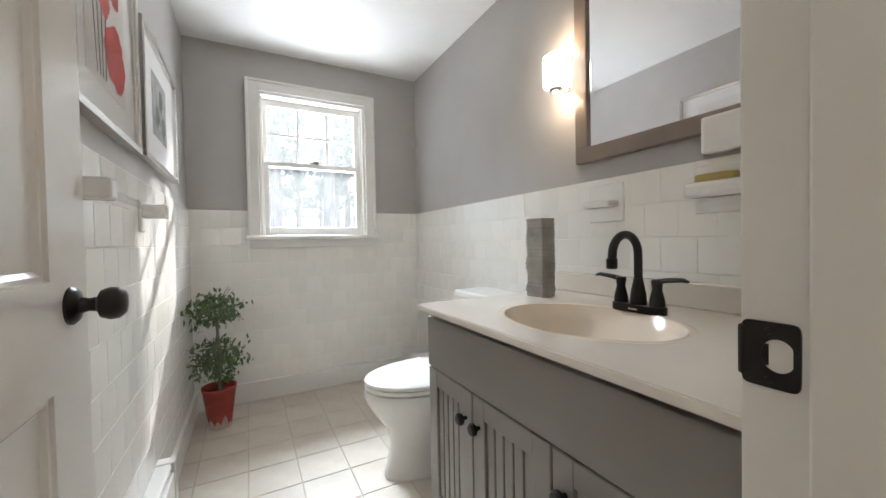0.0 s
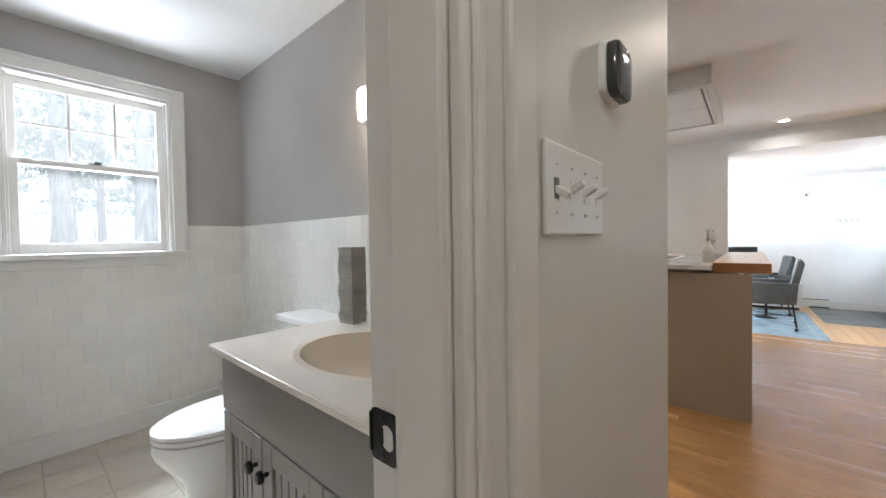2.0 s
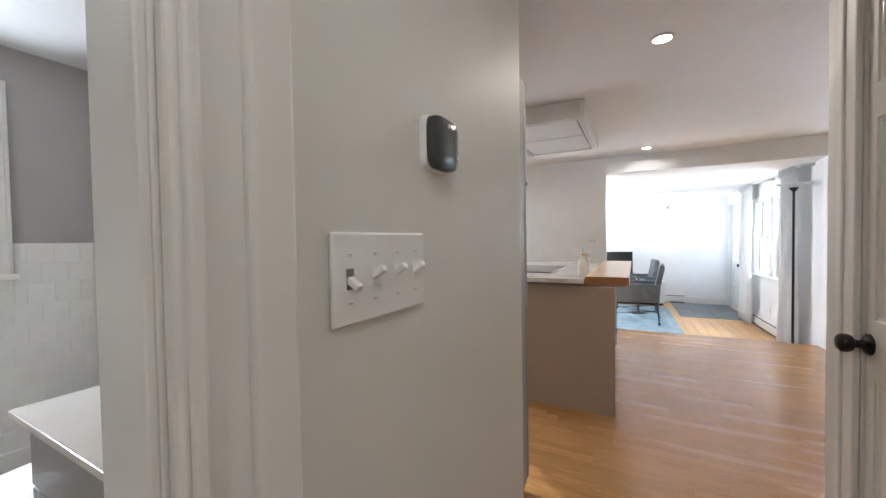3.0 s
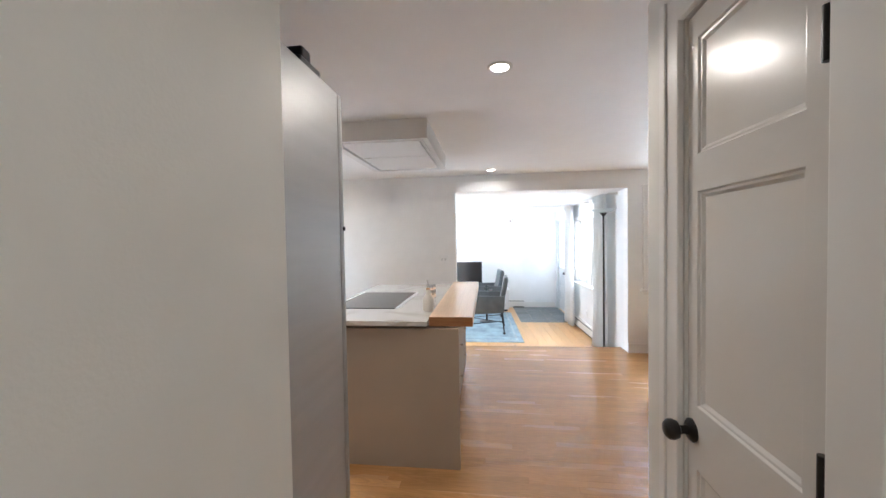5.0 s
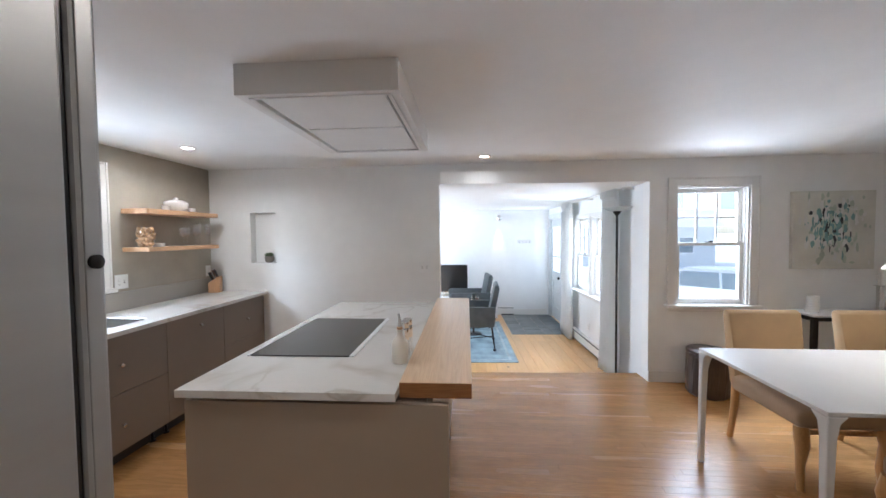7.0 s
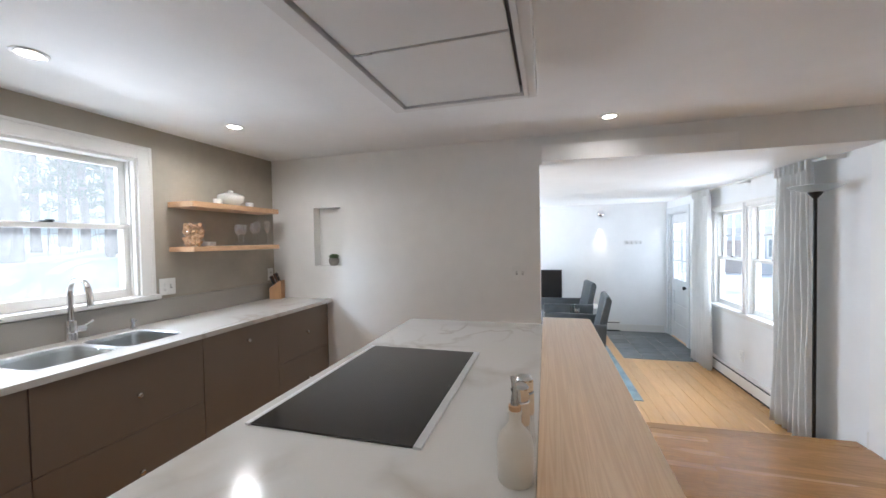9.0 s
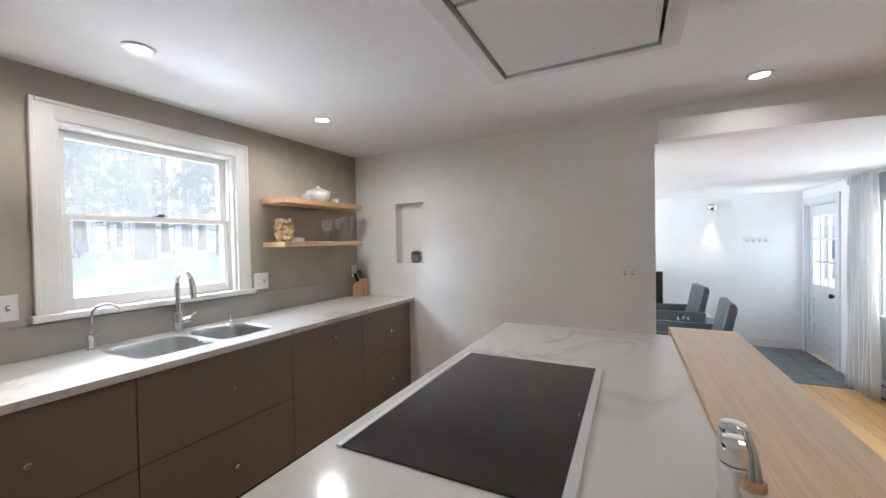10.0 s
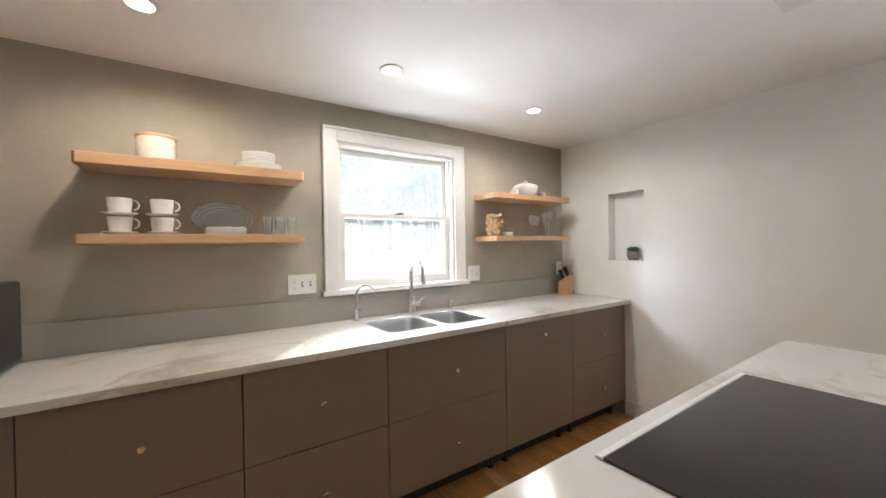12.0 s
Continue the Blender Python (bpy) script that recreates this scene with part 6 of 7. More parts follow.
leaf = blocks("door_leaf", [((3.078, -0.120, LH + 0.01), (3.16, -0.08, 1.775)), ((3.715, -0.120, LH + 0.01), (3.792, -0.08, 1.775)), ((3.16, -0.1195, 1.63), (3.715, -0.0805, 1.775)), ((3.16, -0.1195, 0.56), (3.715, -0.0805, 0.74)),
                            ((3.16, -0.1195, LH + 0.01), (3.715, -0.0805, 0.04)), ((3.16, -0.1195, 0.24), (3.715, -0.0805, 0.34)), ((3.16, -0.108, 0.03), (3.715, -0.094, 0.57))], GREY_DOOR, front, "", 0.003)
for k in (1, 2):
    block("muntin", (xs[k] - 0.011, -0.115, 0.735), (xs[k] + 0.011, -0.085, 1.635), GREY_DOOR, leaf, bevel=0.003)
    block("muntin", (3.155, -0.114, zs[k] - 0.011), (3.72, -0.086, zs[k] + 0.011), GREY_DOOR, leaf, bevel=0.003)
for i in range(3):
    for j in range(3):
        g = block("pane", (xs[i] + 0.002, -0.102, zs[j] + 0.002), (xs[i + 1] - 0.002, -0.098, zs[j + 1] - 0.002), HAZY_PANE, leaf, "clear glass light")
        g.visible_shadow = False
kn = door_knob(leaf, Matrix.Identity(4), BLACK_METAL)
kn.matrix_basis = pose(3.125, -0.08, 0.655, -90)
lathe("deadbolt", [(0.028, 0), (0.028, 0.008), (0.02, 0.012)], BLACK_METAL, leaf, "black deadbolt", pose(3.125, -0.08, 0.80, -90), 20)

CURTAIN = material("white_linen", (0.88, 0.88, 0.87), 0.85, vary=0.04, scale=8, bump=0.2, bump_scale=220)
nt = CURTAIN.node_tree
sheer, blend = nt.nodes.new("ShaderNodeBsdfTranslucent"), nt.nodes.new("ShaderNodeMixShader")
sheer.inputs["Color"].default_value = (0.86, 0.86, 0.84, 1)
blend.inputs["Fac"].default_value = 0.5
nt.links.new(nt.nodes["Principled BSDF"].outputs["BSDF"], blend.inputs[1])
nt.links.new(sheer.outputs["BSDF"], blend.inputs[2])
nt.links.new(blend.outputs["Shader"], nt.nodes["Material Output"].inputs["Surface"])
rod = lthing("curtain_rod", "slim white curtain rod below the ceiling", "curtain rod", 0, 0, 0)
sweep("tube", [(0.22, 0.07, 1.968), (2.66, 0.07, 1.968)], 0.009, TRIM, rod)
for u in (0.25, 1.45, 2.62):
    block("bracket", (u - 0.008, -0.05, 1.958), (u + 0.008, 0.075, 1.985), TRIM, rod)


def curtain(u0, u1, label):
    t = lthing("curtain", label, "curtain", 0, 0, 0, group="living room curtains")
    bm = bmesh.new()
    n, rows = 120, 14
    grid = []
    for j in range(rows + 1):
        z = 1.985 - (1.985 + STEP - 0.012) * j / rows
        gather = 0.86 + 0.14 * (j / rows)
        row = []
        for k in range(n + 1):
            s = k / n
            uu = (u0 + u1) / 2 + (s - 0.5) * (u1 - u0) * gather
            amp = 0.028 + 0.010 * (j / rows)
            vv = 0.075 + amp * math.sin(s * 2 * math.pi * 6.5 + 0.5 * math.sin(j * 0.35)) + 0.008 * math.sin(s * 31 + j * 0.6)
            row.append(bm.verts.new((uu, vv, z)))
        grid.append(row)
    for p, q in zip(grid, grid[1:]):
        for k in range(n):
            bm.faces.new((p[k], p[k + 1], q[k + 1], q[k]))
    ob = part("cloth", bm, CURTAIN, t, smooth=True)
    mod = ob.modifiers.new("thickness", "SOLIDIFY")
    mod.thickness = 0.003
    for k in range(7):
        block("pinch_pleat", ((u0 + u1) / 2 + (k / 6 - 0.5) * (u1 - u0) * 0.80 - 0.006, 0.095, 1.90), ((u0 + u1) / 2 + (k / 6 - 0.5) * (u1 - u0) * 0.80 + 0.006, 0.115, 1.985), CURTAIN, t, bevel=0.003)


curtain(2.02, 2.50, "white linen curtain with pinch pleats beside the door")
curtain(0.33, 0.80, "white linen curtain with pinch pleats beside the opening")

lamp = lthing("torchiere_lamp", "tall black floor lamp with a shallow glass bowl", "floor lamp", 0.24, 0.13)
lathe("base", [(0.13, 0.0), (0.13, 0.012), (0.03, 0.025), (0.012, 0.05)], BLACK_METAL, lamp)
sweep("pole", [(0, 0, 0.04), (0, 0, 1.90)], 0.012, BLACK_METAL, lamp)
lathe("collar", [(0.014, 1.88), (0.04, 1.915), (0.045, 1.93), (0.02, 1.935)], BLACK_METAL, lamp)
lathe("bowl", [(0.05, 1.925), (0.10, 1.94), (0.155, 1.968), (0.152, 1.970), (0.09, 1.945), (0.01, 1.935)], glass("frosted_bowl", (0.9, 0.92, 0.9), 0.5, 1.2), lamp, "frosted glass bowl", segments=48)

heater = lthing("baseboard_heater_living", "long white baseboard heater under the windows", "heater", 0, 0)
block("cover", (0.86, -0.049, 0.03), (2.34, 0.008, 0.135), TRIM, heater, bevel=0.004)
block("slot", (0.86, -0.047, 0.134), (2.34, 0.004, 0.146), BLACK_PLASTIC, heater)
block("hood", (0.86, -0.049, 0.145), (2.34, -0.004, 0.168), TRIM, heater, bevel=0.005)
block("foot_slot", (0.87, -0.047, 0.0), (2.33, -0.01, 0.031), BLACK_PLASTIC, heater)
block("end_cap", (0.815, -0.049, 0.0), (0.86, 0.012, 0.172), TRIM, heater, bevel=0.005)
heater2 = lthing("baseboard_heater_far", "short white baseboard heater on the far wall", "heater", 0, 0)
block("cover", (3.865, 0.70, 0.03), (3.903, 1.10, 0.15), TRIM, heater2, bevel=0.004)
block("slot", (3.868, 0.70, 0.149), (3.903, 1.10, 0.16), BLACK_PLASTIC, heater2)
block("hood", (3.872, 0.70, 0.159), (3.903, 1.10, 0.18), TRIM, heater2, bevel=0.004)
block("vent_box", (3.87, 0.70, 0.0), (3.903, 0.95, 0.031), BLACK_PLASTIC, heater2)
wall_plate(LIVING @ pose(1.60, -0.05, 0.125, 0, 0, 180), 0.07, 0.115, 1, "white single outlet plate below the window", "outlet", "o")

ball = lthing("globe_sconce", "chrome globe wall sconce casting a narrow beam", "wall lamp", 3.92, 0.997, 1.828)
bm = bmesh.new()
bmesh.ops.create_uvsphere(bm, u_segments=32, v_segments=20, radius=0.062)
bmesh.ops.translate(bm, verts=bm.verts[:], vec=(-0.085, 0, 0))
part("globe", bm, CHROME, ball, smooth=True)
sweep("stem", [(0, 0, 0), (-0.03, 0, 0)], 0.02, CHROME, ball)
spot = bulb("globe_beam", LIVING @ Vector((3.86, 0.997, 1.745)), 14, (1.0, 0.84, 0.66), 0.01, 38)
hooks = lthing("coat_rack", "small white coat rack with four steel hooks", "coat rack", 3.92, 0.47, 1.34)
block("board", (-0.02, -0.14, -0.03), (0.0, 0.14, 0.035), WHITE_LACQUER, hooks, bevel=0.004)
for k in range(4):
    y = -0.105 + 0.07 * k
    sweep("hook", [(-0.02, y, 0.01), (-0.05, y, -0.005), (-0.055, y, -0.03), (-0.065, y, -0.01)], 0.005, NICKEL, hooks, segments=8)

cab = lthing("media_cabinet", "low white media cabinet under the television", "cabinet", 0, 0)
block("body", (3.38, 1.08, 0.05), (3.82, 2.9, 0.48), WHITE_LACQUER, cab, bevel=0.004)
block("plinth", (3.42, 1.12, 0.0), (3.80, 2.86, 0.05), BLACK_PLASTIC, cab)
for k in range(3):
    block("door", (3.368, 1.085 + 0.605 * k, 0.055), (3.379, 1.085 + 0.600 * (k + 1), 0.475), WHITE_LACQUER, cab, bevel=0.002)
tv = lthing("television", "flat black television on a silver foot", "television", 3.5, 1.98, 0.28)
block("screen", (-0.02, -0.30, 0.10), (0.015, 0.50, 0.60), BLACK_GLASS, tv, bevel=0.004)
block("bezel", (-0.014, -0.315, 0.075), (0.03, 0.515, 0.615), BLACK_PLASTIC, tv, bevel=0.006)
block("neck", (0.0, -0.05, 0.02), (0.02, 0.20, 0.08), NICKEL, tv)
block("foot", (-0.09, -0.15, 0.0), (0.10, 0.30, 0.02), NICKEL, tv, "silver foot", 0.005)

LEATHER = material("charcoal_leather", (0.075, 0.085, 0.09), 0.42, vary=0.18, scale=9, bump=0.25, bump_scale=120)


def armchair():
    """Faces +y; the origin lies on the floor under the middle of the seat."""
    t = thing("armchair", "charcoal leather high-backed armchair on thin steel legs", "armchair", group="leather armchairs")
    pad("seat", (-0.27, -0.28, 0.34), (0.27, 0.36, 0.46), LEATHER, t, 0.035)
    bm = bmesh.new()
    pts = [(-0.22, 0.38), (-0.32, 0.36), (-0.36, 0.62), (-0.42, 0.90), (-0.395, 0.955), (-0.345, 0.94), (-0.29, 0.65)]
    a, b = [bm.verts.new((-0.26, y, z)) for y, z in pts], [bm.verts.new((0.26, y, z)) for y, z in pts]
    bm.faces.new(a), bm.faces.new(b[::-1])
    for k in range(len(pts)):
        j = (k + 1) % len(pts)
        bm.faces.new((a[k], b[k], b[j], a[j]))
    part("backrest", bm, LEATHER, t, bevel=0.018, segments=3, smooth=True)
    for s in (-1, 1):
        bm = bmesh.new()
        side = [(-0.34, 0.36), (0.33, 0.33), (0.36, 0.62), (0.33, 0.645), (-0.36, 0.64)]
        p, q = [bm.verts.new((s * 0.275, y, z)) for y, z in side], [bm.verts.new((s * 0.325, y, z)) for y, z in side]
        bm.faces.new(p), bm.faces.new(q[::-1])
        for k in range(5):
            bm.faces.new((p[k], q[k], q[(k + 1) % 5], p[(k + 1) % 5]))
        part("armrest", bm, LEATHER, t, bevel=0.014, segments=3, smooth=True)
        for y0, y1 in ((-0.30, -0.34), (0.30, 0.33)):
            leg = sweep("leg", [(s * 0.27, y0, 0.36), (s * 0.28, (y0 + y1) / 2, 0.2), (s * 0.29, y1, 0.05)], 0.011, BLACK_METAL, t, segments=10)
            lathe("caster", [(0.016, -0.012), (0.022, -0.006), (0.022, 0.006), (0.016, 0.012)], BLACK_PLASTIC, leg, "", pose(s * 0.29, y1, 0.024, 0, 90), 16)
        sweep("brace", [(s * 0.28, -0.32, 0.22), (s * 0.28, 0.31, 0.15)], 0.006, BLACK_METAL, t, segments=8)
    sweep("brace", [(-0.28, -0.31, 0.2), (0.28, 0.30, 0.16)], 0.006, BLACK_METAL, t, segments=8)
    return t


arm = armchair()
arm.matrix_basis = LIVING @ pose(1.74, 1.66, -STEP + 0.008, 0, 0, -4)
copy_thing(arm, LIVING @ pose(3.02, 1.66, -STEP + 0.008, 0, 0, 5))

side = lthing("side_table", "small round dark side table between the chairs", "side table", 2.40, 1.60, -STEP + 0.008)
lathe("top", [(0.20, 0.47), (0.205, 0.475), (0.205, 0.49), (0.20, 0.495)], DARK_WOOD, side, segments=48)
lathe("column", [(0.018, 0.02), (0.018, 0.47)], BLACK_METAL, side)
lathe("foot", [(0.14, 0.0), (0.14, 0.008), (0.02, 0.02)], BLACK_METAL, side)
car_v = lthing("carafe", "pale grey glass carafe on the side table", "carafe", 2.36, 1.60, -STEP + 0.503)
lathe("vessel", [(0.045, 0.0), (0.052, 0.01), (0.055, 0.06), (0.03, 0.14), (0.03, 0.17), (0.042, 0.205), (0.039, 0.205), (0.027, 0.17), (0.05, 0.05), (0.003, 0.01)], glass("smoky_glass", (0.75, 0.8, 0.8), 0.02, 1.35), car_v)
gob = lthing("goblet", "stemmed glass of red wine on the side table", "glass", 2.46, 1.53, -STEP + 0.503)
lathe("vessel", [(0.032, 0.0), (0.005, 0.006), (0.004, 0.06), (0.035, 0.09), (0.036, 0.13), (0.034, 0.13), (0.033, 0.092), (0.003, 0.066)], CLEAR, gob, segments=24)
lathe("wine", [(0.004, 0.068), (0.031, 0.092), (0.032, 0.104), (0.004, 0.104)], material("red_wine", (0.10, 0.01, 0.012), 0.1), gob, segments=24)

RUG = material("blue_woven_rug", (0.26, 0.34, 0.38), 0.95, vary=0.35, scale=5, bump=0.6, bump_scale=150, fine=0.08)
rug = tagged(slab_shape("rug", [(0.98, 1.067), (3.28, 1.067), (3.28, 3.2), (0.98, 3.2)], -STEP + 0.0005, -STEP + 0.009, RUG, bevel=0.002), "faded blue patterned rug on the pine floor", "rug")
rug.matrix_basis = LIVING
band = blocks("border", [((1.06, 1.15, -STEP + 0.0085), (3.20, 1.185, -STEP + 0.0095)), ((1.06, 1.185, -STEP + 0.0085), (1.095, 3.1, -STEP + 0.0095)), ((3.165, 1.185, -STEP + 0.0085), (3.20, 3.1, -STEP + 0.0095))], material("pale_rug_border", (0.38, 0.43, 0.45), 0.95, vary=0.3, scale=9, bump=0.6, bump_scale=150), rug)

# slate entry floor: pieces of several sizes in courses
SLATE = material("slate_tile", (0.16, 0.175, 0.18), 0.5, vary=0.25, scale=5, bump=0.4, bump_scale=25, per_piece=0.18, fine=0.04)
slate = tagged(block("floor_entry", (2.365, -0.049, -STEP - 0.002), (3.904, 0.955, -STEP + 0.003), FLOOR_GROUT), "grey slate tiled entry floor", "floor", kind="structure")
slate.matrix_basis = LIVING
rng = random.Random(5)
v = -0.045
for dv in (0.30, 0.15, 0.30, 0.25):
    u = 2.368
    while u < 3.89:
        du = min(rng.choice((0.15, 0.22, 0.30, 0.45)), 3.9 - u)
        if du > 0.03:
            ob = new("slate_piece", board_mesh("slate_piece", du - 0.006, dv - 0.006, SLATE, 0.002, 0.006))
            ob.parent = slate
            ob.location = (u, v, -STEP + 0.0075 + rng.uniform(-0.001, 0.001))
        u += du
    v += dv

# ---- outdoors ----
def smooth(a, b, x):
    t = min(1.0, max(0.0, (x - a) / (b - a)))
    return t * t * (3 - 2 * t)


def ground_z(x, y):
    back = -0.45 + 1.45 * smooth(4.5, 14.0, y) + 0.9 * smooth(14, 60, y)
    return back - 0.55 * smooth(5.5, 8.0, x) * (1 - smooth(1.0, 5.0, y)) + 0.10 * noise.noise(Vector((x * 0.25, y * 0.25, 0.3))) * smooth(4.0, 8.0, max(abs(x - 3) - 2, y - 1))


bm = bmesh.new()
axis_x = [-900, -300, -120, -60, -40] + [-30 + 1.5 * k for k in range(61)] + [75, 100, 160, 400, 900]
axis_y = [-900, -300, -120, -60, -40] + [-30 + 1.5 * k for k in range(61)] + [75, 100, 160, 400, 900]
verts = [[bm.verts.new((x, y, ground_z(x, y))) for y in axis_y] for x in axis_x]
for i in range(len(axis_x) - 1):
    for j in range(len(axis_y) - 1):
        bm.faces.new((verts[i][j], verts[i + 1][j], verts[i + 1][j + 1], verts[i][j + 1]))
tagged(part("ground", bm, SNOW, smooth=True), "snow-covered ground rising to the woods", "ground", kind="structure")


def pine_tree(seed, h, r):
    rng = random.Random(seed)
    t = thing("pine_tree", "tall bare-trunked pine with thin green crown", "tree", group="woods behind the house")
    bends = [Vector((rng.uniform(-0.02, 0.02) * h * k / 8, rng.uniform(-0.02, 0.02) * h * k / 8, h * k / 8 - 0.4)) for k in range(9)]
    sweep("trunk", bends, [r * (1.25 if k == 0 else 1 - 0.10 * k) for k in range(9)], BARK, t, segments=12)
    bm, cm = bmesh.new(), bmesh.new()
    for k in range(46):
        z = h * rng.uniform(0.12, 0.98)
        a, l = rng.uniform(0, 6.28), rng.uniform(0.8, 2.6) * (1.1 - z / h)
        base = Vector((0, 0, z - 0.4)) + (bends[min(8, int(8 * z / h))] - Vector((0, 0, bends[min(8, int(8 * z / h))].z)))
        tip = base + Vector((math.cos(a) * l, math.sin(a) * l, rng.uniform(-0.3, 0.4)))
        sweep_into(bm, [base, (base + tip) / 2 + Vector((0, 0, 0.1)), tip], [0.035, 0.022, 0.006], 5)
        if z > h * 0.22:
            for _ in range(26):
                c = base.lerp(tip, rng.uniform(0.35, 1.05)) + Vector((rng.gauss(0, 0.16), rng.gauss(0, 0.16), rng.gauss(0, 0.12)))
                q = Euler((rng.uniform(0, 6.3), rng.uniform(0, 6.3), rng.uniform(0, 6.3))).to_matrix()
                s = rng.uniform(0.08, 0.2)
                cm.faces.new([cm.verts.new(c + q @ Vector(v)) for v in ((-s, -0.25 * s, 0), (s, -0.2 * s, 0), (0.9 * s, 0.25 * s, 0.05), (-0.8 * s, 0.2 * s, 0))])
    part("limbs", bm, BARK, t)
    part("crown", cm, NEEDLES, t, "loose tufts of dark needles")
    return t


rng = random.Random(77)
kinds = [pine_tree(k, h, r) for k, (h, r) in enumerate(((17, 0.30), (14, 0.20), (19, 0.24), (12, 0.14)))]
places = [(9.2, 15.3), (6.2, 13.9), (3.0, 15.0), (12.5, 16.5)]
while len(places) < 120:
    p = (rng.uniform(-16, 42), rng.uniform(15.5, 40))
    if all((p[0] - q[0]) ** 2 + (p[1] - q[1]) ** 2 > 1.6 for q in places):
        places.append(p)
for k, (x, y) in enumerate(places):
    m = pose(x, y, ground_z(x, y), 0, 0, rng.uniform(0, 360)) @ Matrix.Scale(rng.uniform(0.85, 1.15), 4)
    if k < 4:
        kinds[k].matrix_basis = m
    else:
        copy_thing(kinds[k % 4], m)
# young saplings and brush between the trunks
bm = bmesh.new()
for k in range(420):
    x, y = rng.uniform(-14, 42), rng.uniform(19, 42)
    z, h = ground_z(x, y), rng.uniform(0.6, 4.0)
    sweep_into(bm, [(x, y, z - 0.2), (x + rng.uniform(-0.2, 0.2), y, z + h / 2), (x + rng.uniform(-0.5, 0.5), y + rng.uniform(-0.4, 0.4), z + h)], [0.018, 0.011, 0.003], 4)
tagged(part("brush", bm, BARK), "thin bare saplings among the trunks", "brush", kind="stuff")

# far woods beyond the trees
bm = bmesh.new()
rng = random.Random(9)
top = [(x, 62 + 8 * math.sin(x * 0.02), 17 + 4 * noise.noise(Vector((x * 0.13, 0, 0))) + 2 * noise.noise(Vector((x * 0.7, 3, 0)))) for x in range(-110, 150, 2)]
a = [bm.verts.new((x, y, -2)) for x, y, z in top]
b = [bm.verts.new(p) for p in top]
for k in range(len(top) - 1):
    bm.faces.new((a[k], a[k + 1], b[k + 1], b[k]))
# haze is put into the pale colour, and emission adds brightness
PALE_WOODS = material("pale_glow_woods", (0.50, 0.54, 0.51), 1.0, vary=0.35, scale=0.5, stretch=(1, 1, 0.3), fine=0.06, bump_scale=2.5)
PALE_WOODS.node_tree.nodes["Principled BSDF"].inputs["Emission Color"].default_value = (0.80, 0.90, 0.88, 1)
PALE_WOODS.node_tree.nodes["Principled BSDF"].inputs["Emission Strength"].default_value = 0.16
tagged(part("backdrop", bm, PALE_WOODS), "far woods, paled and made to glow like haze", "backdrop", kind="structure")

# front yard: parked car, porch gable, house across the road
CAR_PAINT = material("pale_blue_car_paint", (0.50, 0.54, 0.56), 0.2, 0.3, coat=0.6)
CAR_GLASS = material("tinted_car_glass", (0.10, 0.15, 0.18), 0.05)
TYRE = material("tyre_rubber", (0.02, 0.02, 0.02), 0.8)
car = thing("parked_car", "pale blue estate car parked on the snowy drive", "car", pose(12.9, -7.8, ground_z(12.9, -7.8) + 0.02, 0, 0, 53))


def car_ring(x, w, z0, z1):
    return [(x, -w * 0.9, z0), (x, -w, (z0 + z1) / 2), (x, -w * 0.94, z1), (x, w * 0.94, z1), (x, w, (z0 + z1) / 2), (x, w * 0.9, z0)]


loft("body", [car_ring(-2.15, 0.72, 0.35, 0.62), car_ring(-2.0, 0.85, 0.22, 0.78), car_ring(-0.9, 0.89, 0.2, 0.90), car_ring(1.6, 0.89, 0.2, 0.94), car_ring(2.05, 0.84, 0.25, 0.92), car_ring(2.18, 0.74, 0.4, 0.7)], CAR_PAINT, car)
loft("cabin_glass", [[(-1.0, -0.80, 0.89), (1.85, -0.80, 0.92), (1.85, 0.80, 0.92), (-1.0, 0.80, 0.89)], [(-0.25, -0.64, 1.36), (1.35, -0.64, 1.38), (1.35, 0.64, 1.38), (-0.25, 0.64, 1.36)]], CAR_GLASS, car, False, "tinted windows")
loft("roof", [[(-0.32, -0.66, 1.345), (1.45, -0.66, 1.36), (1.45, 0.66, 1.36), (-0.32, 0.66, 1.345)], [(-0.1, -0.56, 1.43), (1.2, -0.56, 1.45), (1.2, 0.56, 1.45), (-0.1, 0.56, 1.43)]], CAR_PAINT, car, False)
for s in (-1, 1):
    for x0, x1 in ((-0.95, -0.28), (0.42, 0.46), (1.82, 1.38)):
        sweep("pillar", [(x0, s * 0.80, 0.9), (x1, s * 0.65, 1.37)], 0.03, CAR_PAINT, car, segments=6)
    for x in (-1.35, 1.35):
        wheel = lathe("wheel", [(0.20, -0.11), (0.32, -0.10), (0.33, 0.0), (0.32, 0.10), (0.20, 0.11)], TYRE, car, "black tyre", pose(x, s * 0.78, 0.31, 90), 28)
        lathe("rim", [(0.19, -0.115), (0.05, -0.118), (0.05, 0.118), (0.19, 0.115)], NICKEL, wheel, "silver rim", pose(x, s * 0.78, 0.31, 90), 20)
    block("mirror", (-0.72, s * 0.9 - 0.06, 0.92), (-0.60, s * 0.9 + 0.06, 1.04), CAR_PAINT, car, bevel=0.02)

porch = thing("porch_gable", "weathered board porch gable beside the window", "porch", pose(8.7, 0, 0))
BOARD = material("weathered_teal_board", (0.30, 0.38, 0.38), 0.7, vary=0.25, scale=3, per_piece=0.2)
BOARD2 = material("weathered_tan_board", (0.48, 0.38, 0.32), 0.7, vary=0.25, scale=3, per_piece=0.2)
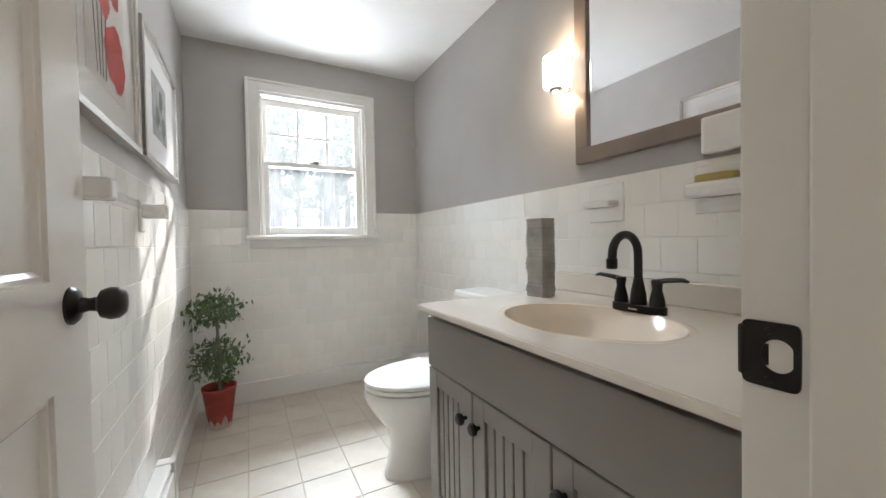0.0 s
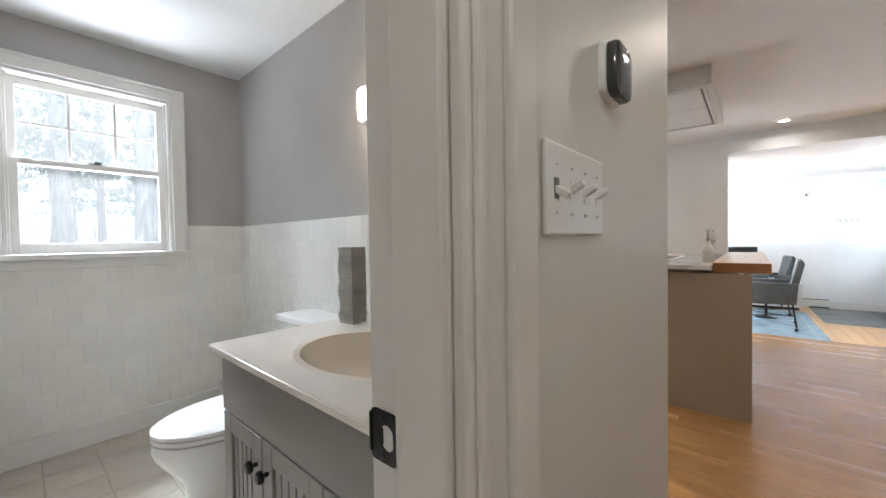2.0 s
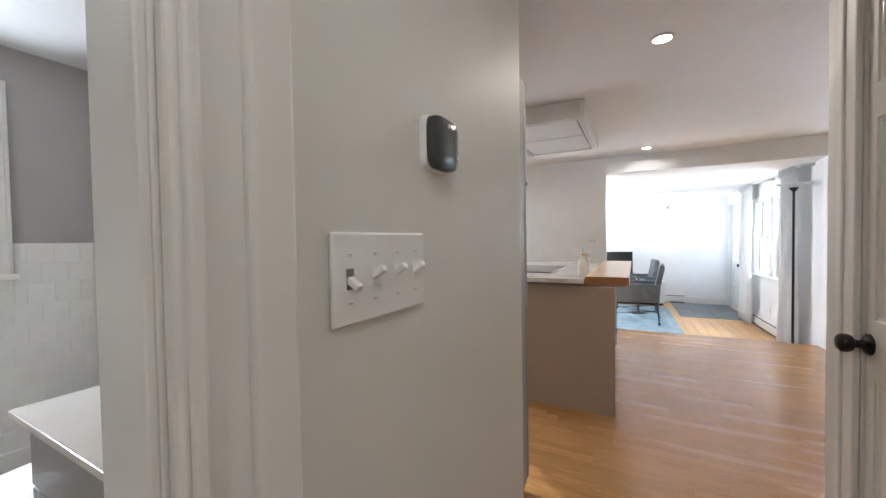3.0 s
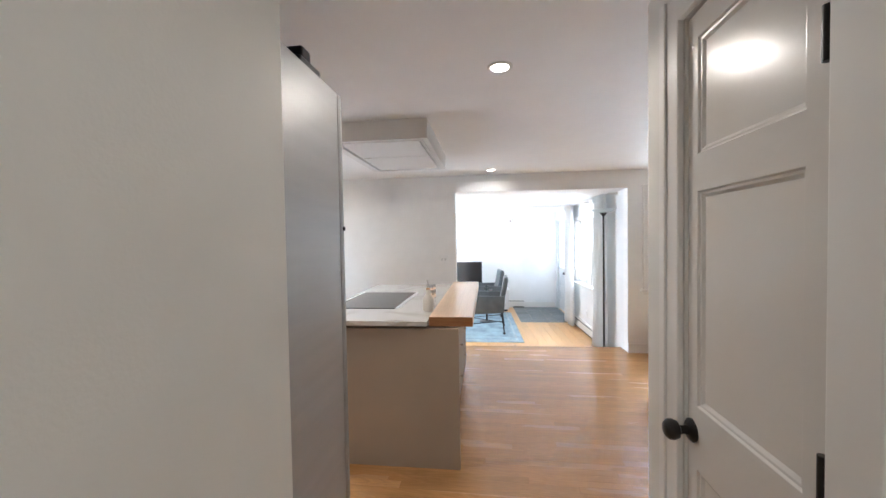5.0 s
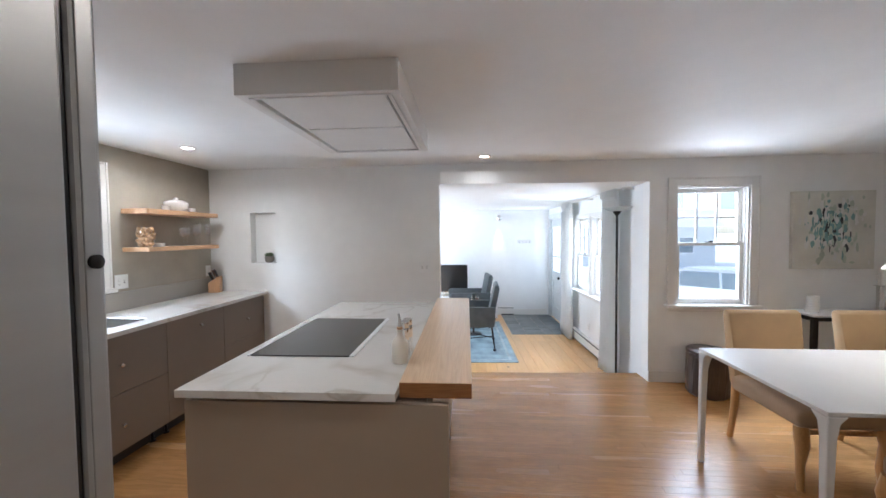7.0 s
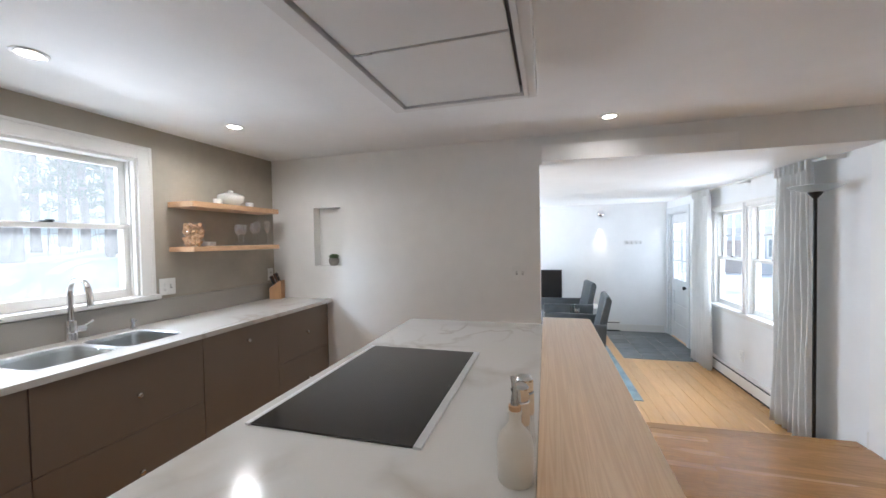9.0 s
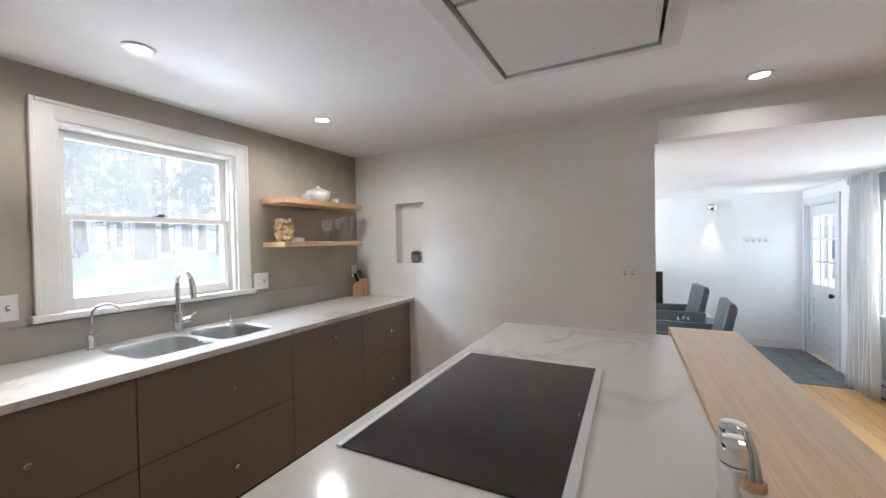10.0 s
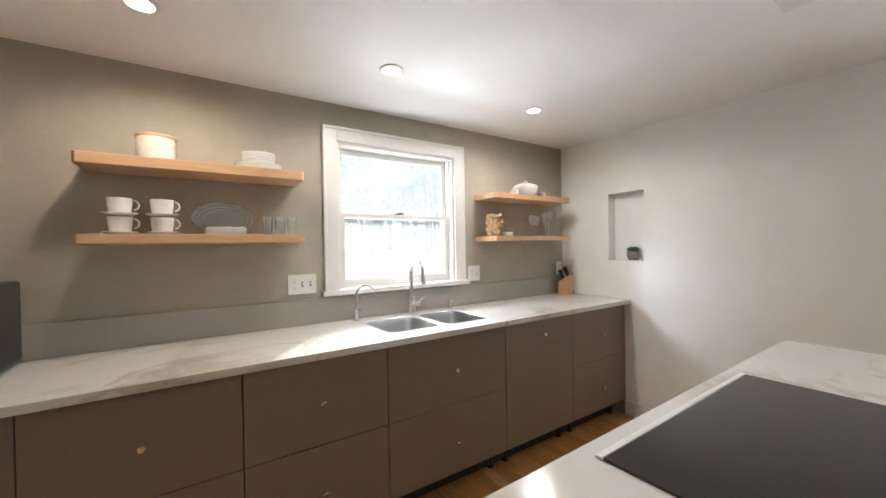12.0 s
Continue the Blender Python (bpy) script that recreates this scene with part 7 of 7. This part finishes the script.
for k in range(10):
    y = -3.3 - 0.30 * k
    low = 1.90 if k < 7 else 1.90 - 0.30 * (k - 6)
    block("board", (0.0, y - 0.292, low), (0.025, y, 3.4), BOARD if k % 3 else BOARD2, porch, bevel=0.003)
    block("batten", (-0.015, y - 0.015, low), (0.0, y + 0.012, 3.4), TRIM, porch)
block("post", (-0.05, -6.45, ground_z(8.7, -6.4) - 0.2), (0.09, -6.31, 3.4), TRIM, porch, "white porch post", 0.008)


def far_house(x, y, turn, label):
    t = thing("house", label, "house", pose(x, y, ground_z(x, y), 0, 0, turn), group="houses across the road")
    block("wall", (-4, -5, -0.5), (4, 5, 3.0), material("pale_siding", (0.62, 0.62, 0.60), 0.7, vary=0.05, bump=0.4, bump_scale=8, stretch=(0.1, 0.1, 3)), t)
    bm = bmesh.new()
    g = [(-4.4, 2.9), (0, 5.6), (4.4, 2.9)]
    p, q = [bm.verts.new((a, -5.4, z)) for a, z in g], [bm.verts.new((a, 5.4, z)) for a, z in g]
    bm.faces.new(p), bm.faces.new(q[::-1])
    for k in range(3):
        bm.faces.new((p[k], q[k], q[(k + 1) % 3], p[(k + 1) % 3]))
    part("roof", bm, SNOW, t, "snow-covered roof")
    for yy in (-3.2, -0.8, 2.8):
        w = block("window", (-4.04, yy - 0.5, 1.0), (-3.99, yy + 0.5, 2.2), TRIM, t)
        block("pane", (-4.05, yy - 0.42, 1.07), (-4.041, yy + 0.42, 2.13), CAR_GLASS, w)
    block("door", (-4.05, 0.9, 0.0), (-3.99, 1.85, 2.1), BOARD2, t)
    return t


far_house(34, -13, -12, "pale house with a snowy roof across the road")
far_house(36, -31, 10, "pale house with a snowy roof across the road")
far_house(10, -24, 90, "pale house with a snowy roof across the road")

# ---- pieces: tiles and boards ----
def tiled(parent, along, face, out, a0, a1, z0, z1, holes=(), size=0.1085, joint=0.0013, thick=0.007, rows=11):
    """Square glazed tiles in running bond, each an object; a shared mesh for whole tiles."""
    step = size + joint
    row_h = (z1 - z0) / rows
    cache = {}

    def piece(w, h):
        key = (round(w, 3), round(h, 3))
        if key not in cache:
            bm = bmesh.new()
            e = 0.0009
            t = thick if out > 0 else -thick
            back = [(0, 0), (w, 0), (w, h), (0, h)]
            front = [(e, e), (w - e, e), (w - e, h - e), (e, h - e)]
            put = lambda a, d, z: bm.verts.new((a, d, z) if along == 0 else (d, a, z))
            r0, r1, r2 = [put(a, 0, z) for a, z in back], [put(a, t * 0.75, z) for a, z in back], [put(a, t, z) for a, z in front]
            for p, q in ((r0, r1), (r1, r2)):
                for k in range(4):
                    bm.faces.new((p[k], p[(k + 1) % 4], q[(k + 1) % 4], q[k]))
            bm.faces.new(r2)
            cache[key] = finish(bm, "tile", TILE)
        return cache[key]

    for r in range(rows):
        z = z0 + r * row_h
        a = a0 - (step / 2 if r % 2 else 0.0)
        while a < a1 - 0.004:
            lo, hi = max(a, a0), min(a + size, a1)
            spans = [(lo, hi, z, z + row_h - joint)]
            for h in holes:
                nxt = []
                for p, q, u, v in spans:
                    if q <= h[0] or p >= h[1] or v <= h[2] or u >= h[3]:
                        nxt.append((p, q, u, v))
                        continue
                    if p < h[0] - 0.006:
                        nxt.append((p, h[0], u, v))
                    elif q > h[1] + 0.006:
                        nxt.append((h[1], q, u, v))
                    elif u < h[2] - 0.006:
                        nxt.append((p, q, u, h[2]))
                spans = nxt
            for p, q, u, v in spans:
                if q - p > 0.008 and v - u > 0.008:
                    ob = new("tile", piece(q - p, v - u))
                    ob.parent = parent
                    ob.location = (p, face, u) if along == 0 else (face, p, u)
            a += step


north, west, east = bpy.data.objects["wall_bath_north"], bpy.data.objects["wall_bath_west"], bpy.data.objects["wall_bath_east"]
TOP = 1.218
for name, lo, hi, parent in (("grout", (-0.222, 2.7645, 0.0), (1.285, 2.775, TOP), north), ("grout", (-0.222, 0.262, 0.0), (-0.2108, 2.7645, TOP), west), ("grout", (1.2738, 0.262, 0.0), (1.285, 2.7645, TOP), east)):
    boxes = [(lo, hi)]
    if parent is north:
        boxes = [((lo[0], lo[1], 0.0), (0.16, hi[1], TOP)), ((0.885, lo[1], 0.0), (hi[0], hi[1], TOP)), ((0.16, lo[1], 0.0), (0.885, hi[1], 1.05))]
    blocks(name, boxes, GROUT, parent)
tiled(north, 0, 2.770, -1, -0.214, 1.277, 0.004, TOP, [(0.10, 0.948, 0.985, 3.0)])
tiled(west, 1, -0.2165, 1, 0.27, 2.765, 0.004, TOP)
tiled(east, 1, 1.2795, -1, 0.27, 2.765, 0.004, TOP)

bath_floor = tagged(block("floor_bath", (-0.222, 0.262, -0.0115), (1.285, 2.775, -0.003), FLOOR_GROUT), "beige ceramic tile bathroom floor", "floor", kind="structure")
cache = {}
S = 0.2
for i in range(-2, 7):
    for j in range(-9, 6):
        x0, y0 = 0.074 + S * i, 1.928 + S * j
        x1, y1 = x0 + S - 0.004, y0 + S - 0.004
        x0, y0, x1, y1 = max(x0, -0.212), max(y0, 0.15), min(x1, 1.276), min(y1, 2.76)
        if x1 - x0 < 0.01 or y1 - y0 < 0.01 or (y0 < 0.262 and not -0.23 < x0 < 0.40):
            continue
        key = (round(x1 - x0, 3), round(y1 - y0, 3))
        if key not in cache:
            bm = bmesh.new()
            w, h = key
            e = 0.003
            r = [[bm.verts.new((a, b, z)) for a, b in ((d, d), (w - d, d), (w - d, h - d), (d, h - d))] for d, z in ((0, -0.004), (0, -0.0016), (e, 0.0))]
            for p, q in zip(r, r[1:]):
                for k in range(4):
                    bm.faces.new((p[k], p[(k + 1) % 4], q[(k + 1) % 4], q[k]))
            bm.faces.new(r[-1])
            cache[key] = finish(bm, "floor_tile", FLOOR_TILE)
        ob = new("floor_tile", cache[key])
        ob.parent = bath_floor
        ob.location = (x0, y0, 0.0)


rng = random.Random(21)
oak_floor = bpy.data.objects["floor_base_kitchen"]
W = 0.0575
lengths = [0.45, 0.6, 0.75, 0.9, 1.1, 1.35]
oak_meshes = {l: board_mesh("board", W - 0.0003, l - 0.0004, OAK, 0.0002) for l in lengths}
rest = []
made = 0
x = -1.29
while x < 5.60:
    y = -4.69 - rng.uniform(0, 0.5) if x > 2.2 else -0.755
    top_y = 2.74 if x > 1.44 else 0.20
    while y < top_y:
        l = rng.choice(lengths)
        l = min(lengths, key=lambda v: abs(v - min(l, max(0.45, top_y - y))))
        in_bath = x < 1.44 and y + l > 0.20
        if in_bath:
            l2 = 0.20 - y
        near = x > 2.15 and y + l > -2.1 and y < 0.3
        if in_bath:
            rest.append((x, y, W, l2))
        elif near and made < 300:
            ob = new("board", oak_meshes[l])
            ob.parent = oak_floor
            ob.location = (x, y, rng.uniform(-0.0002, 0.0))
            made += 1
        else:
            rest.append((x, y, W, l))
        y += l
    x += W
bm = bmesh.new()
for x, y, w, l in rest:
    cuboid(bm, (x, y, -0.0105), (x + w - 0.0004, y + l - 0.0005, -0.0002))
tagged(part("floor_boards_rest", bm, OAK, oak_floor), kind="stuff")

pine_floor = bpy.data.objects["floor_base_living"]
v = -0.05
pine_cache = {}
while v < 4.55:
    u = 0.086
    while u < 3.9:
        l = min(rng.choice((1.1, 1.5, 1.9)), 3.905 - u)
        key = round(l, 2)
        if key not in pine_cache:
            pine_cache[key] = board_mesh("plank", key - 0.001, 0.129, PINE, 0.002)
        ob = new("plank", pine_cache[key])
        ob.parent = pine_floor
        ob.location = (u, v, -STEP)
        u += l
    v += 0.13
